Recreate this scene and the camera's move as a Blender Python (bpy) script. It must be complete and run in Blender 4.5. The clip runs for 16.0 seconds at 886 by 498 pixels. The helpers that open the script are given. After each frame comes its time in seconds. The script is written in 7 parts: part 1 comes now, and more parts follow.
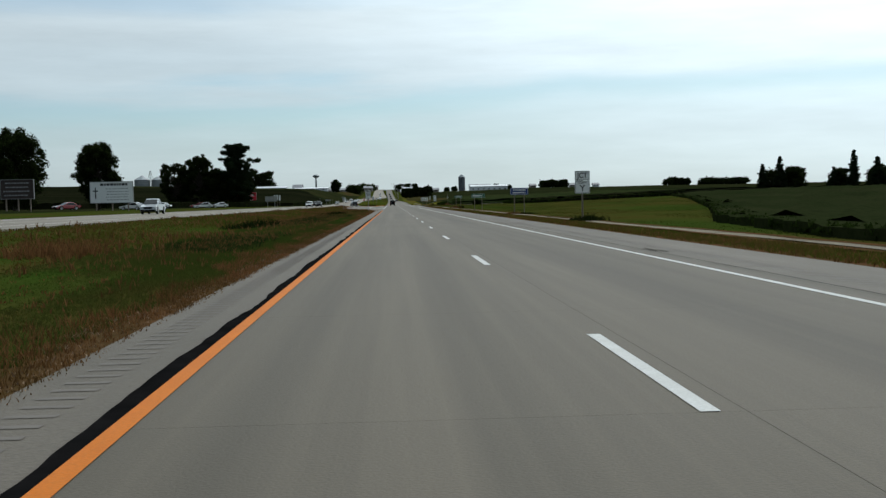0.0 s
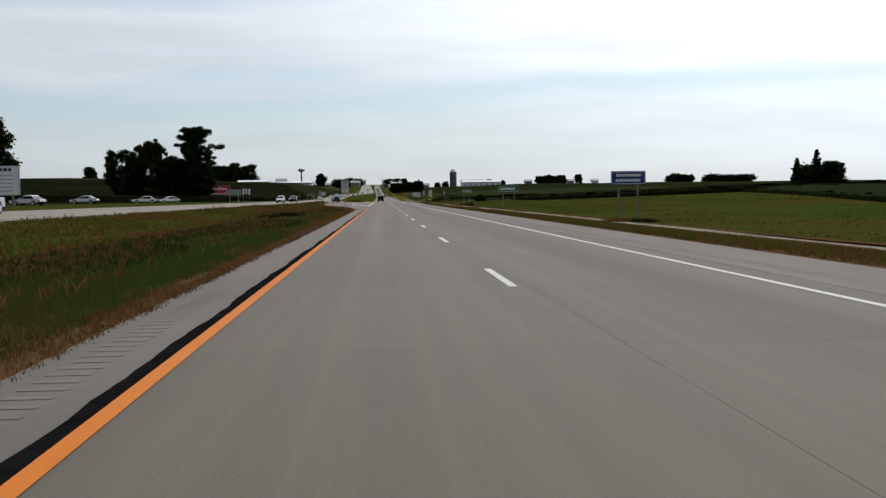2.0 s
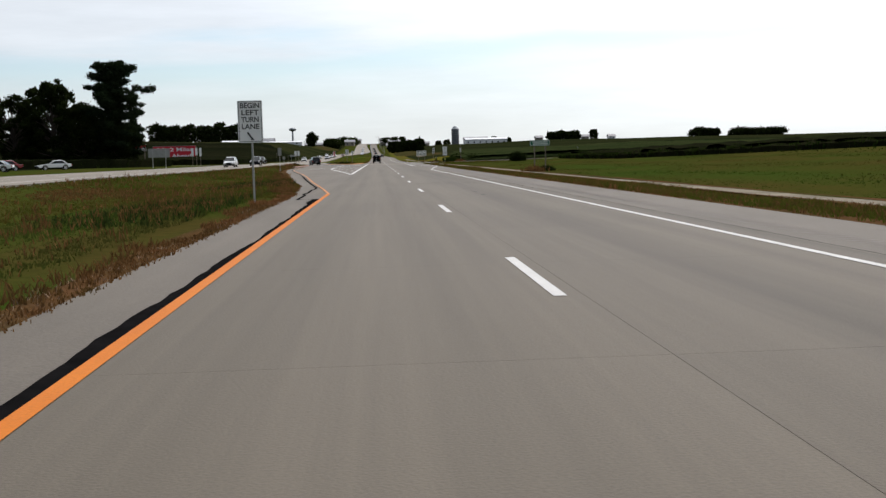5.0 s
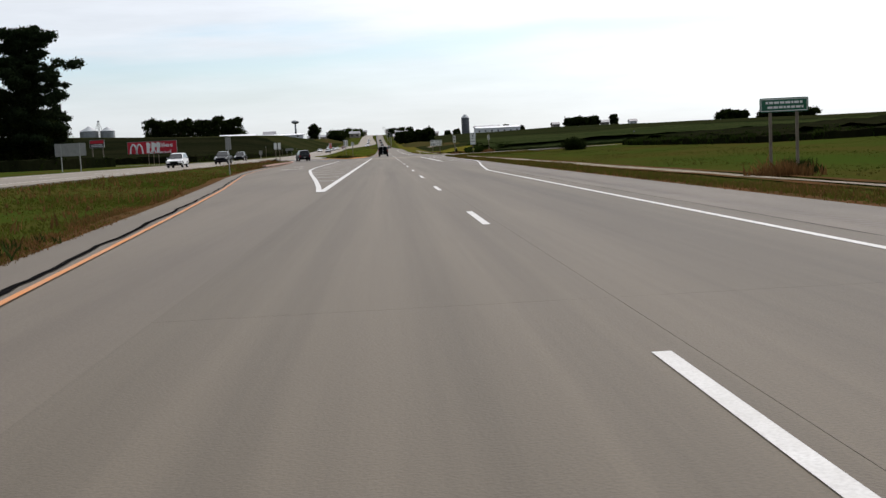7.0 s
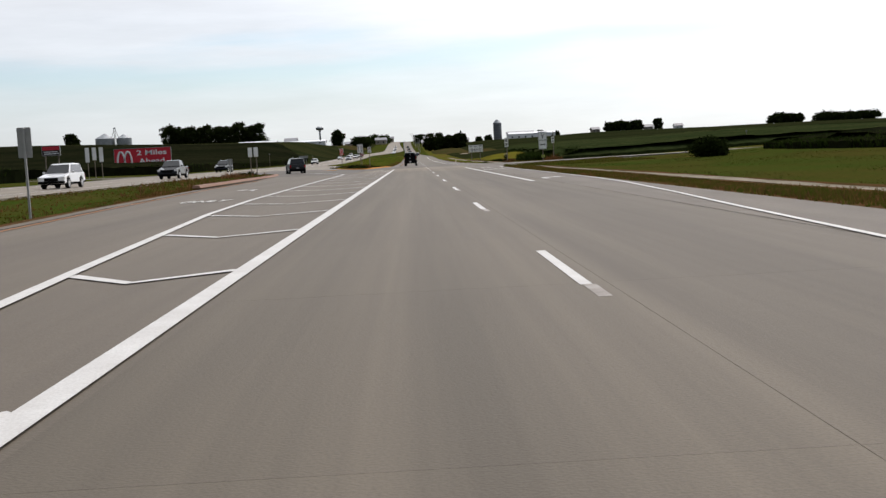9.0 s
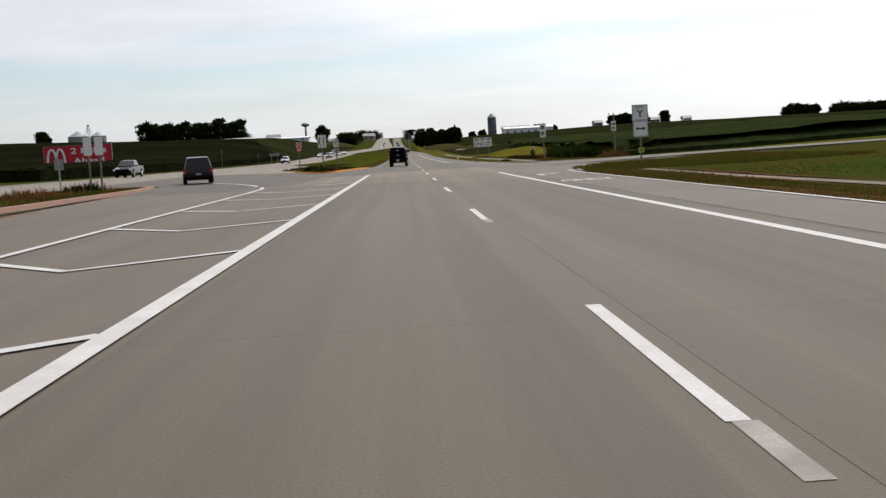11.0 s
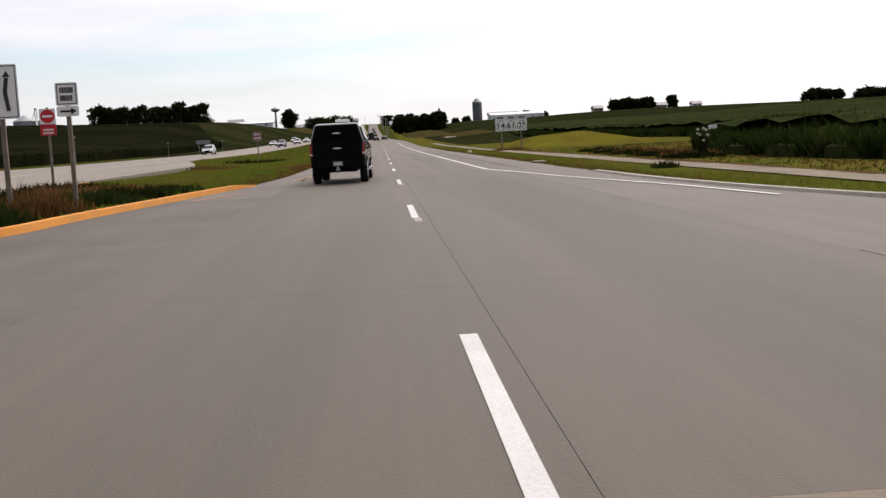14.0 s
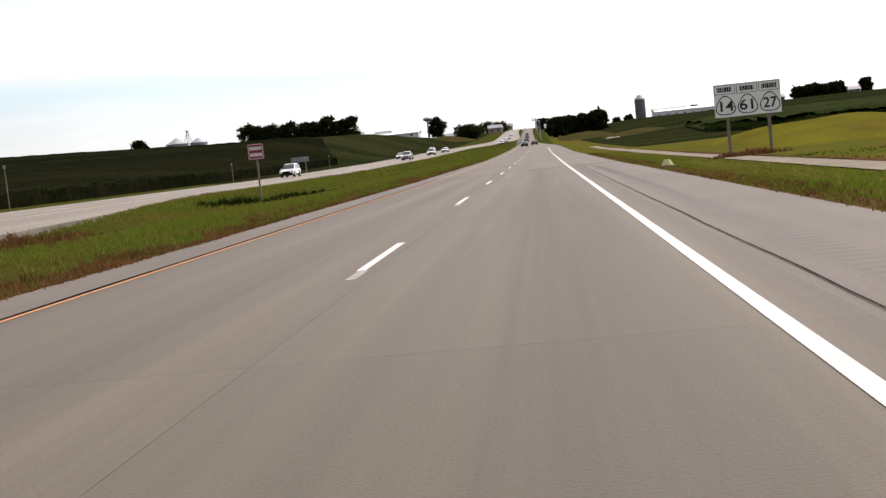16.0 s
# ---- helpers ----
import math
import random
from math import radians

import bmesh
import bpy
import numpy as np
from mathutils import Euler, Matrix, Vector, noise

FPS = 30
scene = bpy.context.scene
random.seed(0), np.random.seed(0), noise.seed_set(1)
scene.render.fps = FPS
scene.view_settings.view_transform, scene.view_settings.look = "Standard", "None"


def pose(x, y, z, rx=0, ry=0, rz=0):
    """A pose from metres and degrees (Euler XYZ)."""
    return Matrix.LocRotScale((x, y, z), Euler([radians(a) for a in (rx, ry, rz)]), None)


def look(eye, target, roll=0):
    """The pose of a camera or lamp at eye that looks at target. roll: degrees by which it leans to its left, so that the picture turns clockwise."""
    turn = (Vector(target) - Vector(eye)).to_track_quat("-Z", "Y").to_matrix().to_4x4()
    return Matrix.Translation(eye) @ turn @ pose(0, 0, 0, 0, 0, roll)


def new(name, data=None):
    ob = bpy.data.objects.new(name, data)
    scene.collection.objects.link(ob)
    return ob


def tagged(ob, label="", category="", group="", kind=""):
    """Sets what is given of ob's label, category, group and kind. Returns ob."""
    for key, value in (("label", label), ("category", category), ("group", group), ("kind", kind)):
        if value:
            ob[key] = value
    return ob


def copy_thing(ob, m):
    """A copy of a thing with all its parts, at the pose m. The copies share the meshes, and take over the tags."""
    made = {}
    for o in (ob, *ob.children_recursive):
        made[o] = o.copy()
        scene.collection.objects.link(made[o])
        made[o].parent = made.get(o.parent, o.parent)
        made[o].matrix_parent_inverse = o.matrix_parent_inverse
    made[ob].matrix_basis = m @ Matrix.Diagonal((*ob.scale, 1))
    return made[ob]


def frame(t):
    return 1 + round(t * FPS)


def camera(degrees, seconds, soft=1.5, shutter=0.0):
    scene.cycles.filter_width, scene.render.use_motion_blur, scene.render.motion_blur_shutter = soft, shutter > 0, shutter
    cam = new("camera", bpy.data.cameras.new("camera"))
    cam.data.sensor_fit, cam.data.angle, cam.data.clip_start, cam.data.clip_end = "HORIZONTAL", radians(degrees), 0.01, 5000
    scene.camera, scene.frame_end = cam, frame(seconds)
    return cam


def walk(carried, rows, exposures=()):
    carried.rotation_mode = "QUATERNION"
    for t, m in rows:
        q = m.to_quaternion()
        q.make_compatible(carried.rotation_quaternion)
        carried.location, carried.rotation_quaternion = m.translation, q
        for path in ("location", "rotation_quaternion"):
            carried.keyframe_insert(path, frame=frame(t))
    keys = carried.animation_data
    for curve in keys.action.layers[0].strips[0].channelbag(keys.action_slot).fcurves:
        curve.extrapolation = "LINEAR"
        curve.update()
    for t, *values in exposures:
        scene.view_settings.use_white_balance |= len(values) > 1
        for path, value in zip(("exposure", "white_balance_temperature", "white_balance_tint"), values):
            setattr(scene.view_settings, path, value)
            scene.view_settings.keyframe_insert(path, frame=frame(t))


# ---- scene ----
# --- camera ---
cam = camera(44.76, 16.0, soft=1.4)
PATH = [
    (0, (-1.883, -6.342, 1.299), (-0.969, 13.617, 0.415), -1.17),
    (0.5, (-1.837, 6.154, 1.272), (-0.618, 26.096, 0.368), -1.42),
    (1, (-1.877, 20.224, 1.273), (-0.751, 40.168, 0.293), -0.66),
    (1.5, (-1.873, 31.526, 1.277), (-0.773, 51.471, 0.265), -0.64),
    (2, (-1.855, 45.836, 1.279), (-0.718, 65.780, 0.317), -0.73),
    (2.5, (-1.800, 59.894, 1.312), (-0.604, 79.820, 0.071), -1.21),
    (3, (-1.740, 73.669, 1.285), (-0.706, 93.579, -0.298), -1.29),
    (3.5, (-1.689, 87.053, 1.296), (-0.527, 106.950, -0.367), -1.21),
    (6, (-1.612, 153.863, 1.294), (-0.653, 173.752, -0.577), -2.10),
    (6.5, (-1.621, 166.720, 1.315), (-0.768, 186.604, -0.657), -2.61),
    (7, (-1.641, 180.201, 1.326), (-0.657, 200.088, -0.558), -2.75),
    (7.5, (-1.678, 193.588, 1.315), (-0.875, 213.472, -0.681), -2.37),
    (8, (-1.680, 206.884, 1.350), (-0.965, 226.778, -0.570), -2.66),
    (8.5, (-1.657, 220.153, 1.317), (-0.962, 240.058, -0.499), -2.96),
    (9, (-1.634, 233.414, 1.328), (-1.159, 253.334, -0.399), -2.91),
    (9.5, (-1.586, 246.705, 1.319), (-1.157, 266.628, -0.389), -2.97),
    (12, (-1.353, 311.618, 1.303), (-0.607, 331.504, -0.690), -3.50),
    (12.5, (-1.294, 325.605, 1.303), (-0.577, 345.473, -0.878), -3.52),
    (13, (-1.237, 337.801, 1.348), (-0.721, 357.649, -1.066), -3.28),
    (13.5, (-1.035, 350.887, 1.332), (-0.430, 370.758, -0.857), -3.13),
    (14, (-0.521, 362.281, 1.351), (0.512, 382.150, -0.690), -3.02),
    (14.5, (0.403, 376.409, 1.341), (0.655, 396.284, -0.872), -4.44),
    (15, (1.272, 388.026, 1.330), (0.386, 407.914, -0.598), -5.99),
    (15.5, (1.907, 401.136, 1.327), (-0.166, 420.923, -0.718), -6.15),
    (16, (2.293, 413.958, 1.268), (0.309, 433.786, -0.434), -5.87),
]
EXPOSURES = [(0, -0.3, 6400, 11), (1, -0.26, 6500, 16), (2, -0.2, 6750, 21), (3, -0.22, 6800, 22), (3.5, 0.05, 6850, 22), (6, 0.1, 6900, 23), (9, 0.12, 7000, 24), (12, 0.02, 7150, 26), (13, 0.18, 7200, 28), (13.5, 0.3, 7200, 28), (14, 0.26, 7250, 30), (15, 0.26, 7250, 29), (15.5, 0.42, 7300, 29), (16, 0.52, 7300, 29)]
walk(cam, [(t, look(eye, target, roll)) for t, eye, target, roll in PATH], EXPOSURES)
# --- light ---
world = bpy.data.worlds.new("world")
scene.world = world
world.use_nodes = True
SUN_ELEV, SUN_AZ = 48.0, 30.0  # degrees above the horizon; degrees to the right of straight ahead (+y)


def build_sky():
    nt = world.node_tree
    nt.nodes.clear()
    out = nt.nodes.new("ShaderNodeOutputWorld")
    bg = nt.nodes.new("ShaderNodeBackground")
    sky = nt.nodes.new("ShaderNodeTexSky")
    sky.sky_type = "NISHITA"
    sky.sun_disc = False
    sky.sun_elevation = radians(SUN_ELEV)
    sky.sun_rotation = radians(SUN_AZ)
    sky.air_density, sky.dust_density, sky.ozone_density = 1.0, 1.5, 1.2
    geo = nt.nodes.new("ShaderNodeTexCoord")
    sep = nt.nodes.new("ShaderNodeSeparateXYZ")
    nt.links.new(geo.outputs["Generated"], sep.inputs[0])

    def math_node(op, a, b):
        n = nt.nodes.new("ShaderNodeMath")
        n.operation = op
        for k, v in enumerate((a, b)):
            if isinstance(v, (int, float)):
                n.inputs[k].default_value = v
            elif v is not None:
                nt.links.new(v, n.inputs[k])
        return n.outputs[0]

    # thin cloud in long level sheets, with clearer lanes between them
    squash = nt.nodes.new("ShaderNodeMapping")
    squash.inputs["Scale"].default_value = (1.5, 1.5, 11.0)
    squash.inputs["Location"].default_value = SKY_SHIFT
    nt.links.new(geo.outputs["Generated"], squash.inputs["Vector"])
    big = nt.nodes.new("ShaderNodeTexNoise")
    big.inputs["Scale"].default_value = 1.6
    big.inputs["Detail"].default_value = 6.0
    big.inputs["Roughness"].default_value = 0.52
    big.inputs["Distortion"].default_value = 0.3
    nt.links.new(squash.outputs[0], big.inputs["Vector"])
    wave = math_node("MULTIPLY", math_node("SUBTRACT", big.outputs["Fac"], 0.5), 0.085)
    lean = math_node("MULTIPLY", sep.outputs[0], -0.03)
    level = math_node("ADD", math_node("ADD", sep.outputs[2], wave), lean)
    ramp = nt.nodes.new("ShaderNodeValToRGB")
    ramp.color_ramp.interpolation = "EASE"
    stops = ((0.0, 0.74), (0.045, 0.76), (0.072, 0.62), (0.094, 0.32), (0.118, 0.86), (0.165, 0.94), (0.20, 0.58), (0.25, 0.92), (0.45, 0.75), (1.0, 0.85))
    ramp.color_ramp.elements[0].position, ramp.color_ramp.elements[1].position = stops[0][0], stops[-1][0]
    for pos, val in stops[1:-1]:
        ramp.color_ramp.elements.new(pos)
    for e, (pos, val) in zip(ramp.color_ramp.elements, stops):
        e.color = (val, val, val, 1)
    nt.links.new(level, ramp.inputs["Fac"])
    # the sheets are whiter towards the sun
    toward = nt.nodes.new("ShaderNodeVectorMath")
    toward.operation = "DOT_PRODUCT"
    nt.links.new(geo.outputs["Generated"], toward.inputs[0])
    toward.inputs[1].default_value = SUN_WAY
    glow = nt.nodes.new("ShaderNodeMapRange")
    glow.interpolation_type = "SMOOTHSTEP"
    glow.inputs["From Min"].default_value, glow.inputs["From Max"].default_value = -0.10, 0.70
    glow.inputs["To Min"].default_value, glow.inputs["To Max"].default_value = 0.32, 0.95
    nt.links.new(toward.outputs["Value"], glow.inputs["Value"])
    core = nt.nodes.new("ShaderNodeMapRange")
    core.interpolation_type = "SMOOTHSTEP"
    core.inputs["From Min"].default_value, core.inputs["From Max"].default_value = 0.60, 1.0
    core.inputs["To Min"].default_value, core.inputs["To Max"].default_value = 0.0, 1.5
    nt.links.new(toward.outputs["Value"], core.inputs["Value"])
    bright = math_node("ADD", glow.outputs[0], core.outputs[0])
    cloud = nt.nodes.new("ShaderNodeVectorMath")
    cloud.operation = "SCALE"
    cloud.inputs[0].default_value = CLOUD
    puff = nt.nodes.new("ShaderNodeTexNoise")
    puff.inputs["Scale"].default_value = 4.5
    puff.inputs["Detail"].default_value = 7.0
    puff.inputs["Roughness"].default_value = 0.6
    nt.links.new(squash.outputs[0], puff.inputs["Vector"])
    mottle = math_node("ADD", math_node("MULTIPLY", puff.outputs["Fac"], 0.34), 0.80)
    nt.links.new(math_node("MULTIPLY", bright, mottle), cloud.inputs["Scale"])
    tint = nt.nodes.new("ShaderNodeMix")
    tint.data_type = "RGBA"
    tint.blend_type = "MULTIPLY"
    tint.inputs["Factor"].default_value = 1.0
    nt.links.new(sky.outputs[0], tint.inputs["A"])
    tint.inputs["B"].default_value = (*SKY_TINT, 1)
    mix = nt.nodes.new("ShaderNodeMix")
    mix.data_type = "RGBA"
    right = math_node("MULTIPLY", math_node("MAXIMUM", math_node("SUBTRACT", toward.outputs["Value"], 0.64), 0.0), 1.6)
    cover = math_node("MINIMUM", math_node("ADD", ramp.outputs["Color"], right), 1.0)
    nt.links.new(cover, mix.inputs["Factor"])
    nt.links.new(tint.outputs["Result"], mix.inputs["A"])
    nt.links.new(cloud.outputs[0], mix.inputs["B"])
    nt.links.new(mix.outputs["Result"], bg.inputs["Color"])
    bg.inputs["Strength"].default_value = 0.1
    nt.links.new(bg.outputs[0], out.inputs[0])


SKY_SHIFT = (3.0, 1.6, 0.4)
SKY_TINT = (0.82, 1.14, 1.26)
CLOUD = (8.2, 9.6, 10.1)
SUN_WAY = (math.sin(radians(SUN_AZ)) * math.cos(radians(SUN_ELEV)), math.cos(radians(SUN_AZ)) * math.cos(radians(SUN_ELEV)), math.sin(radians(SUN_ELEV)))
build_sky()
sun = new("sun", bpy.data.lights.new("sun", "SUN"))
sun.data.energy, sun.data.angle, sun.data.color = 1.1, radians(12), (1.0, 0.95, 0.87)
sun.matrix_world = look(
    (0, 0, 60),
    Vector((0, 0, 60)) - Vector(SUN_WAY),
)


# --- materials ---
def material(name, color, rough=0.8, metal=0.0, second=None, scale=3.0, amount=0.5, detail=6.0, fine=None, fine_amount=0.25,
             bump=0.0, bump_scale=60.0, stretch=(1, 1, 1), random=0.0, coat=0.0, emit=0.0, alpha=None, island=0.0, spec=None, streak=0.0, tracks=None, leafy=0.0):
    """A principled material: base colour varied by a broad and a fine noise, with relief. leafy: the share of light that passes through."""
    m = bpy.data.materials.new(name)
    m.use_nodes = True
    nt = m.node_tree
    p = nt.nodes["Principled BSDF"]
    p.inputs["Roughness"].default_value = rough
    p.inputs["Metallic"].default_value = metal
    p.inputs["Coat Weight"].default_value = coat
    p.inputs["Coat Roughness"].default_value = 0.08
    if spec is not None:
        p.inputs["Specular IOR Level"].default_value = spec
    if emit:
        p.inputs["Emission Color"].default_value = (*color, 1)
        p.inputs["Emission Strength"].default_value = emit
    p.inputs["Base Color"].default_value = (*color, 1)
    if second is None and fine is None and not random and not bump and not island:
        return m
    mp = nt.nodes.new("ShaderNodeMapping")
    mp.inputs["Scale"].default_value = stretch
    geo = nt.nodes.new("ShaderNodeNewGeometry")
    nt.links.new(geo.outputs["Position"], mp.inputs["Vector"])
    value = None
    col = nt.nodes.new("ShaderNodeMix")
    col.data_type = "RGBA"
    col.inputs["A"].default_value = (*color, 1)
    col.inputs["B"].default_value = (*(second or color), 1)
    big = nt.nodes.new("ShaderNodeTexNoise")
    big.inputs["Scale"].default_value = 1.0 / scale
    big.inputs["Detail"].default_value = detail
    big.inputs["Roughness"].default_value = 0.6
    nt.links.new(mp.outputs[0], big.inputs["Vector"])
    rp = nt.nodes.new("ShaderNodeValToRGB")
    rp.color_ramp.elements[0].position = 0.5 - 0.28 * (1.1 - amount)
    rp.color_ramp.elements[1].position = 0.5 + 0.28 * (1.1 - amount)
    nt.links.new(big.outputs["Fac"], rp.inputs["Fac"])
    nt.links.new(rp.outputs["Color"], col.inputs["Factor"])
    last = col.outputs["Result"]
    small = nt.nodes.new("ShaderNodeTexNoise")
    small.inputs["Scale"].default_value = bump_scale
    small.inputs["Detail"].default_value = 4.0
    nt.links.new(geo.outputs["Position"], small.inputs["Vector"])
    if fine:
        fm = nt.nodes.new("ShaderNodeMix")
        fm.data_type = "RGBA"
        fr = nt.nodes.new("ShaderNodeMapRange")
        fr.inputs["From Min"].default_value, fr.inputs["From Max"].default_value = 0.4, 0.75
        fr.inputs["To Max"].default_value = fine_amount
        nt.links.new(small.outputs["Fac"], fr.inputs["Value"])
        nt.links.new(fr.outputs[0], fm.inputs["Factor"])
        nt.links.new(last, fm.inputs["A"])
        fm.inputs["B"].default_value = (*fine, 1)
        last = fm.outputs["Result"]
    if random or island:
        hv = nt.nodes.new("ShaderNodeHueSaturation")
        mr = nt.nodes.new("ShaderNodeMapRange")
        if island:
            nt.links.new(geo.outputs["Random Per Island"], mr.inputs["Value"])
        else:
            oi = nt.nodes.new("ShaderNodeObjectInfo")
            nt.links.new(oi.outputs["Random"], mr.inputs["Value"])
        r = island or random
        mr.inputs["To Min"].default_value, mr.inputs["To Max"].default_value = 1 - r, 1 + r
        nt.links.new(mr.outputs[0], hv.inputs["Value"])
        nt.links.new(last, hv.inputs["Color"])
        last = hv.outputs["Color"]
    if streak:
        # long streaks that traffic wears along the lanes: broad tracks and fine scratches
        for stretch_x, stretch_y, gain in ((1.5, 0.012, streak), (11.0, 0.10, streak * 0.3)):
            sm = nt.nodes.new("ShaderNodeMapping")
            sm.inputs["Scale"].default_value = (stretch_x, stretch_y, 1)
            nt.links.new(geo.outputs["Position"], sm.inputs["Vector"])
            sn = nt.nodes.new("ShaderNodeTexNoise")
            sn.inputs["Scale"].default_value = 1.0
            sn.inputs["Detail"].default_value = 3.0
            nt.links.new(sm.outputs[0], sn.inputs["Vector"])
            sr = nt.nodes.new("ShaderNodeMapRange")
            sr.inputs["From Min"].default_value, sr.inputs["From Max"].default_value = 0.3, 0.7
            sr.inputs["To Min"].default_value, sr.inputs["To Max"].default_value = 1 - gain, 1 + gain
            nt.links.new(sn.outputs["Fac"], sr.inputs["Value"])
            sv = nt.nodes.new("ShaderNodeHueSaturation")
            nt.links.new(sr.outputs[0], sv.inputs["Value"])
            nt.links.new(last, sv.inputs["Color"])
            last = sv.outputs["Color"]
    if tracks:
        # wheel tracks: lighter and darker bands along the lanes
        sx = nt.nodes.new("ShaderNodeSeparateXYZ")
        nt.links.new(geo.outputs["Position"], sx.inputs[0])
        lane = nt.nodes.new("ShaderNodeMapRange")
        lane.inputs["From Min"].default_value, lane.inputs["From Max"].default_value = tracks[0][0], tracks[-1][0]
        nt.links.new(sx.outputs[0], lane.inputs["Value"])
        band = nt.nodes.new("ShaderNodeValToRGB")
        band.color_ramp.interpolation = "EASE"
        span = tracks[-1][0] - tracks[0][0]
        for x, value in tracks[1:-1]:
            band.color_ramp.elements.new((x - tracks[0][0]) / span)
        for e, (x, value) in zip(band.color_ramp.elements, tracks):
            e.color = (value / 2, value / 2, value / 2, 1)
        nt.links.new(lane.outputs[0], band.inputs["Fac"])
        twice = nt.nodes.new("ShaderNodeMath")
        twice.operation = "MULTIPLY"
        twice.inputs[1].default_value = 2.0
        nt.links.new(band.outputs["Color"], twice.inputs[0])
        tv = nt.nodes.new("ShaderNodeHueSaturation")
        nt.links.new(twice.outputs[0], tv.inputs["Value"])
        nt.links.new(last, tv.inputs["Color"])
        last = tv.outputs["Color"]
    nt.links.new(last, p.inputs["Base Color"])
    if bump:
        bn = nt.nodes.new("ShaderNodeBump")
        bn.inputs["Strength"].default_value = bump
        bn.inputs["Distance"].default_value = 0.02
        nt.links.new(small.outputs["Fac"], bn.inputs["Height"])
        nt.links.new(bn.outputs[0], p.inputs["Normal"])
    if leafy:
        thin = nt.nodes.new("ShaderNodeBsdfTranslucent")
        nt.links.new(last, thin.inputs["Color"])
        both = nt.nodes.new("ShaderNodeMixShader")
        both.inputs["Fac"].default_value = leafy
        nt.links.new(p.outputs[0], both.inputs[1])
        nt.links.new(thin.outputs[0], both.inputs[2])
        nt.links.new(both.outputs[0], nt.nodes["Material Output"].inputs["Surface"])
    return m


TRACKS = ((-3.64, 0.95), (-2.7, 0.98), (-1.95, 1.09), (-1.2, 0.96), (-0.4, 1.04), (0.4, 1.05), (1.2, 1.0), (2.2, 0.84), (3.0, 0.92), (3.8, 1.02), (4.3, 0.95))
CONCRETE = material("concrete_road", (0.1456, 0.1200, 0.0881), 0.72, second=(0.1045, 0.0866, 0.0644), scale=3.0, amount=0.42, stretch=(2.6, 0.07, 1), fine=(0.0783, 0.0650, 0.0503), fine_amount=0.4, bump=0.25, bump_scale=45, random=0.03, spec=0.17, streak=0.12, tracks=TRACKS)
CONCRETE_FAR = material("concrete_far", (0.1521, 0.1254, 0.0936), 0.72, second=(0.1166, 0.0956, 0.0731), scale=4.0, amount=0.4, stretch=(1.6, 0.2, 1), fine=(0.0849, 0.0721, 0.0566), fine_amount=0.35, bump=0.25, bump_scale=40, spec=0.17, streak=0.08)
SHOULDER_PALE = material("pale_edge_concrete", (0.42, 0.37, 0.31), 0.8, second=(0.32, 0.28, 0.23), scale=0.8, amount=0.5, fine=(0.2, 0.17, 0.14), fine_amount=0.5, bump=0.4, bump_scale=20, spec=0.15)
PALE_FAR = material("pale_far_concrete", (0.250, 0.212, 0.165), 0.72, second=(0.190, 0.160, 0.125), scale=3.0, amount=0.5, stretch=(1.6, 0.12, 1), fine=(0.130, 0.110, 0.088), fine_amount=0.4, bump=0.25, bump_scale=40, spec=0.17, streak=0.14)
SHOULDER = material("shoulder_concrete", (0.1558, 0.1298, 0.1014), 0.72, second=(0.1166, 0.0983, 0.0763), scale=2.5, amount=0.4, stretch=(1, 0.4, 1), fine=(0.0849, 0.0721, 0.0566), fine_amount=0.45, bump=0.4, bump_scale=30, spec=0.17, streak=0.08)
ASPHALT = material("asphalt_patch", (0.1250, 0.1052, 0.0843), 0.72, second=(0.0875, 0.0751, 0.0612), scale=3.0, amount=0.5, fine=(0.0741, 0.0660, 0.0531), fine_amount=0.4, bump=0.4, bump_scale=40, spec=0.17, streak=0.08)
TAR = material("joint_tar", (0.006, 0.006, 0.006), 0.9, second=(0.012, 0.011, 0.011), scale=0.4, bump=0.3, bump_scale=25, spec=0.0)
WHITE_PAINT = material("white_road_paint", (0.622, 0.613, 0.580), 0.7, second=(0.521, 0.504, 0.470), scale=0.7, amount=0.5, fine=(0.353, 0.336, 0.311), fine_amount=0.45, bump=0.2, bump_scale=45)
OLD_PAINT = material("faded_road_paint", (0.40, 0.37, 0.33), 0.8, second=(0.26, 0.23, 0.20), scale=0.5, amount=0.6, fine=(0.2, 0.18, 0.16), fine_amount=0.5, spec=0.2)
YELLOW_PAINT = material("yellow_road_paint", (0.640, 0.176, 0.010), 0.75, second=(0.576, 0.152, 0.011), scale=0.8, amount=0.5, fine=(0.320, 0.104, 0.016), fine_amount=0.35, bump=0.2, bump_scale=45, spec=0.15)
WORN_YELLOW = material("worn_yellow_road_paint", (0.60, 0.225, 0.06), 0.75, second=(0.50, 0.24, 0.12), scale=0.8, amount=0.5, fine=(0.30, 0.16, 0.09), fine_amount=0.4, bump=0.2, bump_scale=45, spec=0.15)
CURB_PAINT = material("yellow_curb_paint", (0.78, 0.27, 0.02), 0.8, second=(0.55, 0.24, 0.05), scale=0.9, amount=0.4, fine=(0.35, 0.22, 0.12), fine_amount=0.4, bump=0.3, bump_scale=20, spec=0.2)
NOSE_BRICK = material("reddish_nose_concrete", (0.36, 0.19, 0.13), 0.9, second=(0.28, 0.17, 0.12), scale=0.6, amount=0.5, fine=(0.2, 0.12, 0.09), fine_amount=0.4, bump=0.4, bump_scale=18)
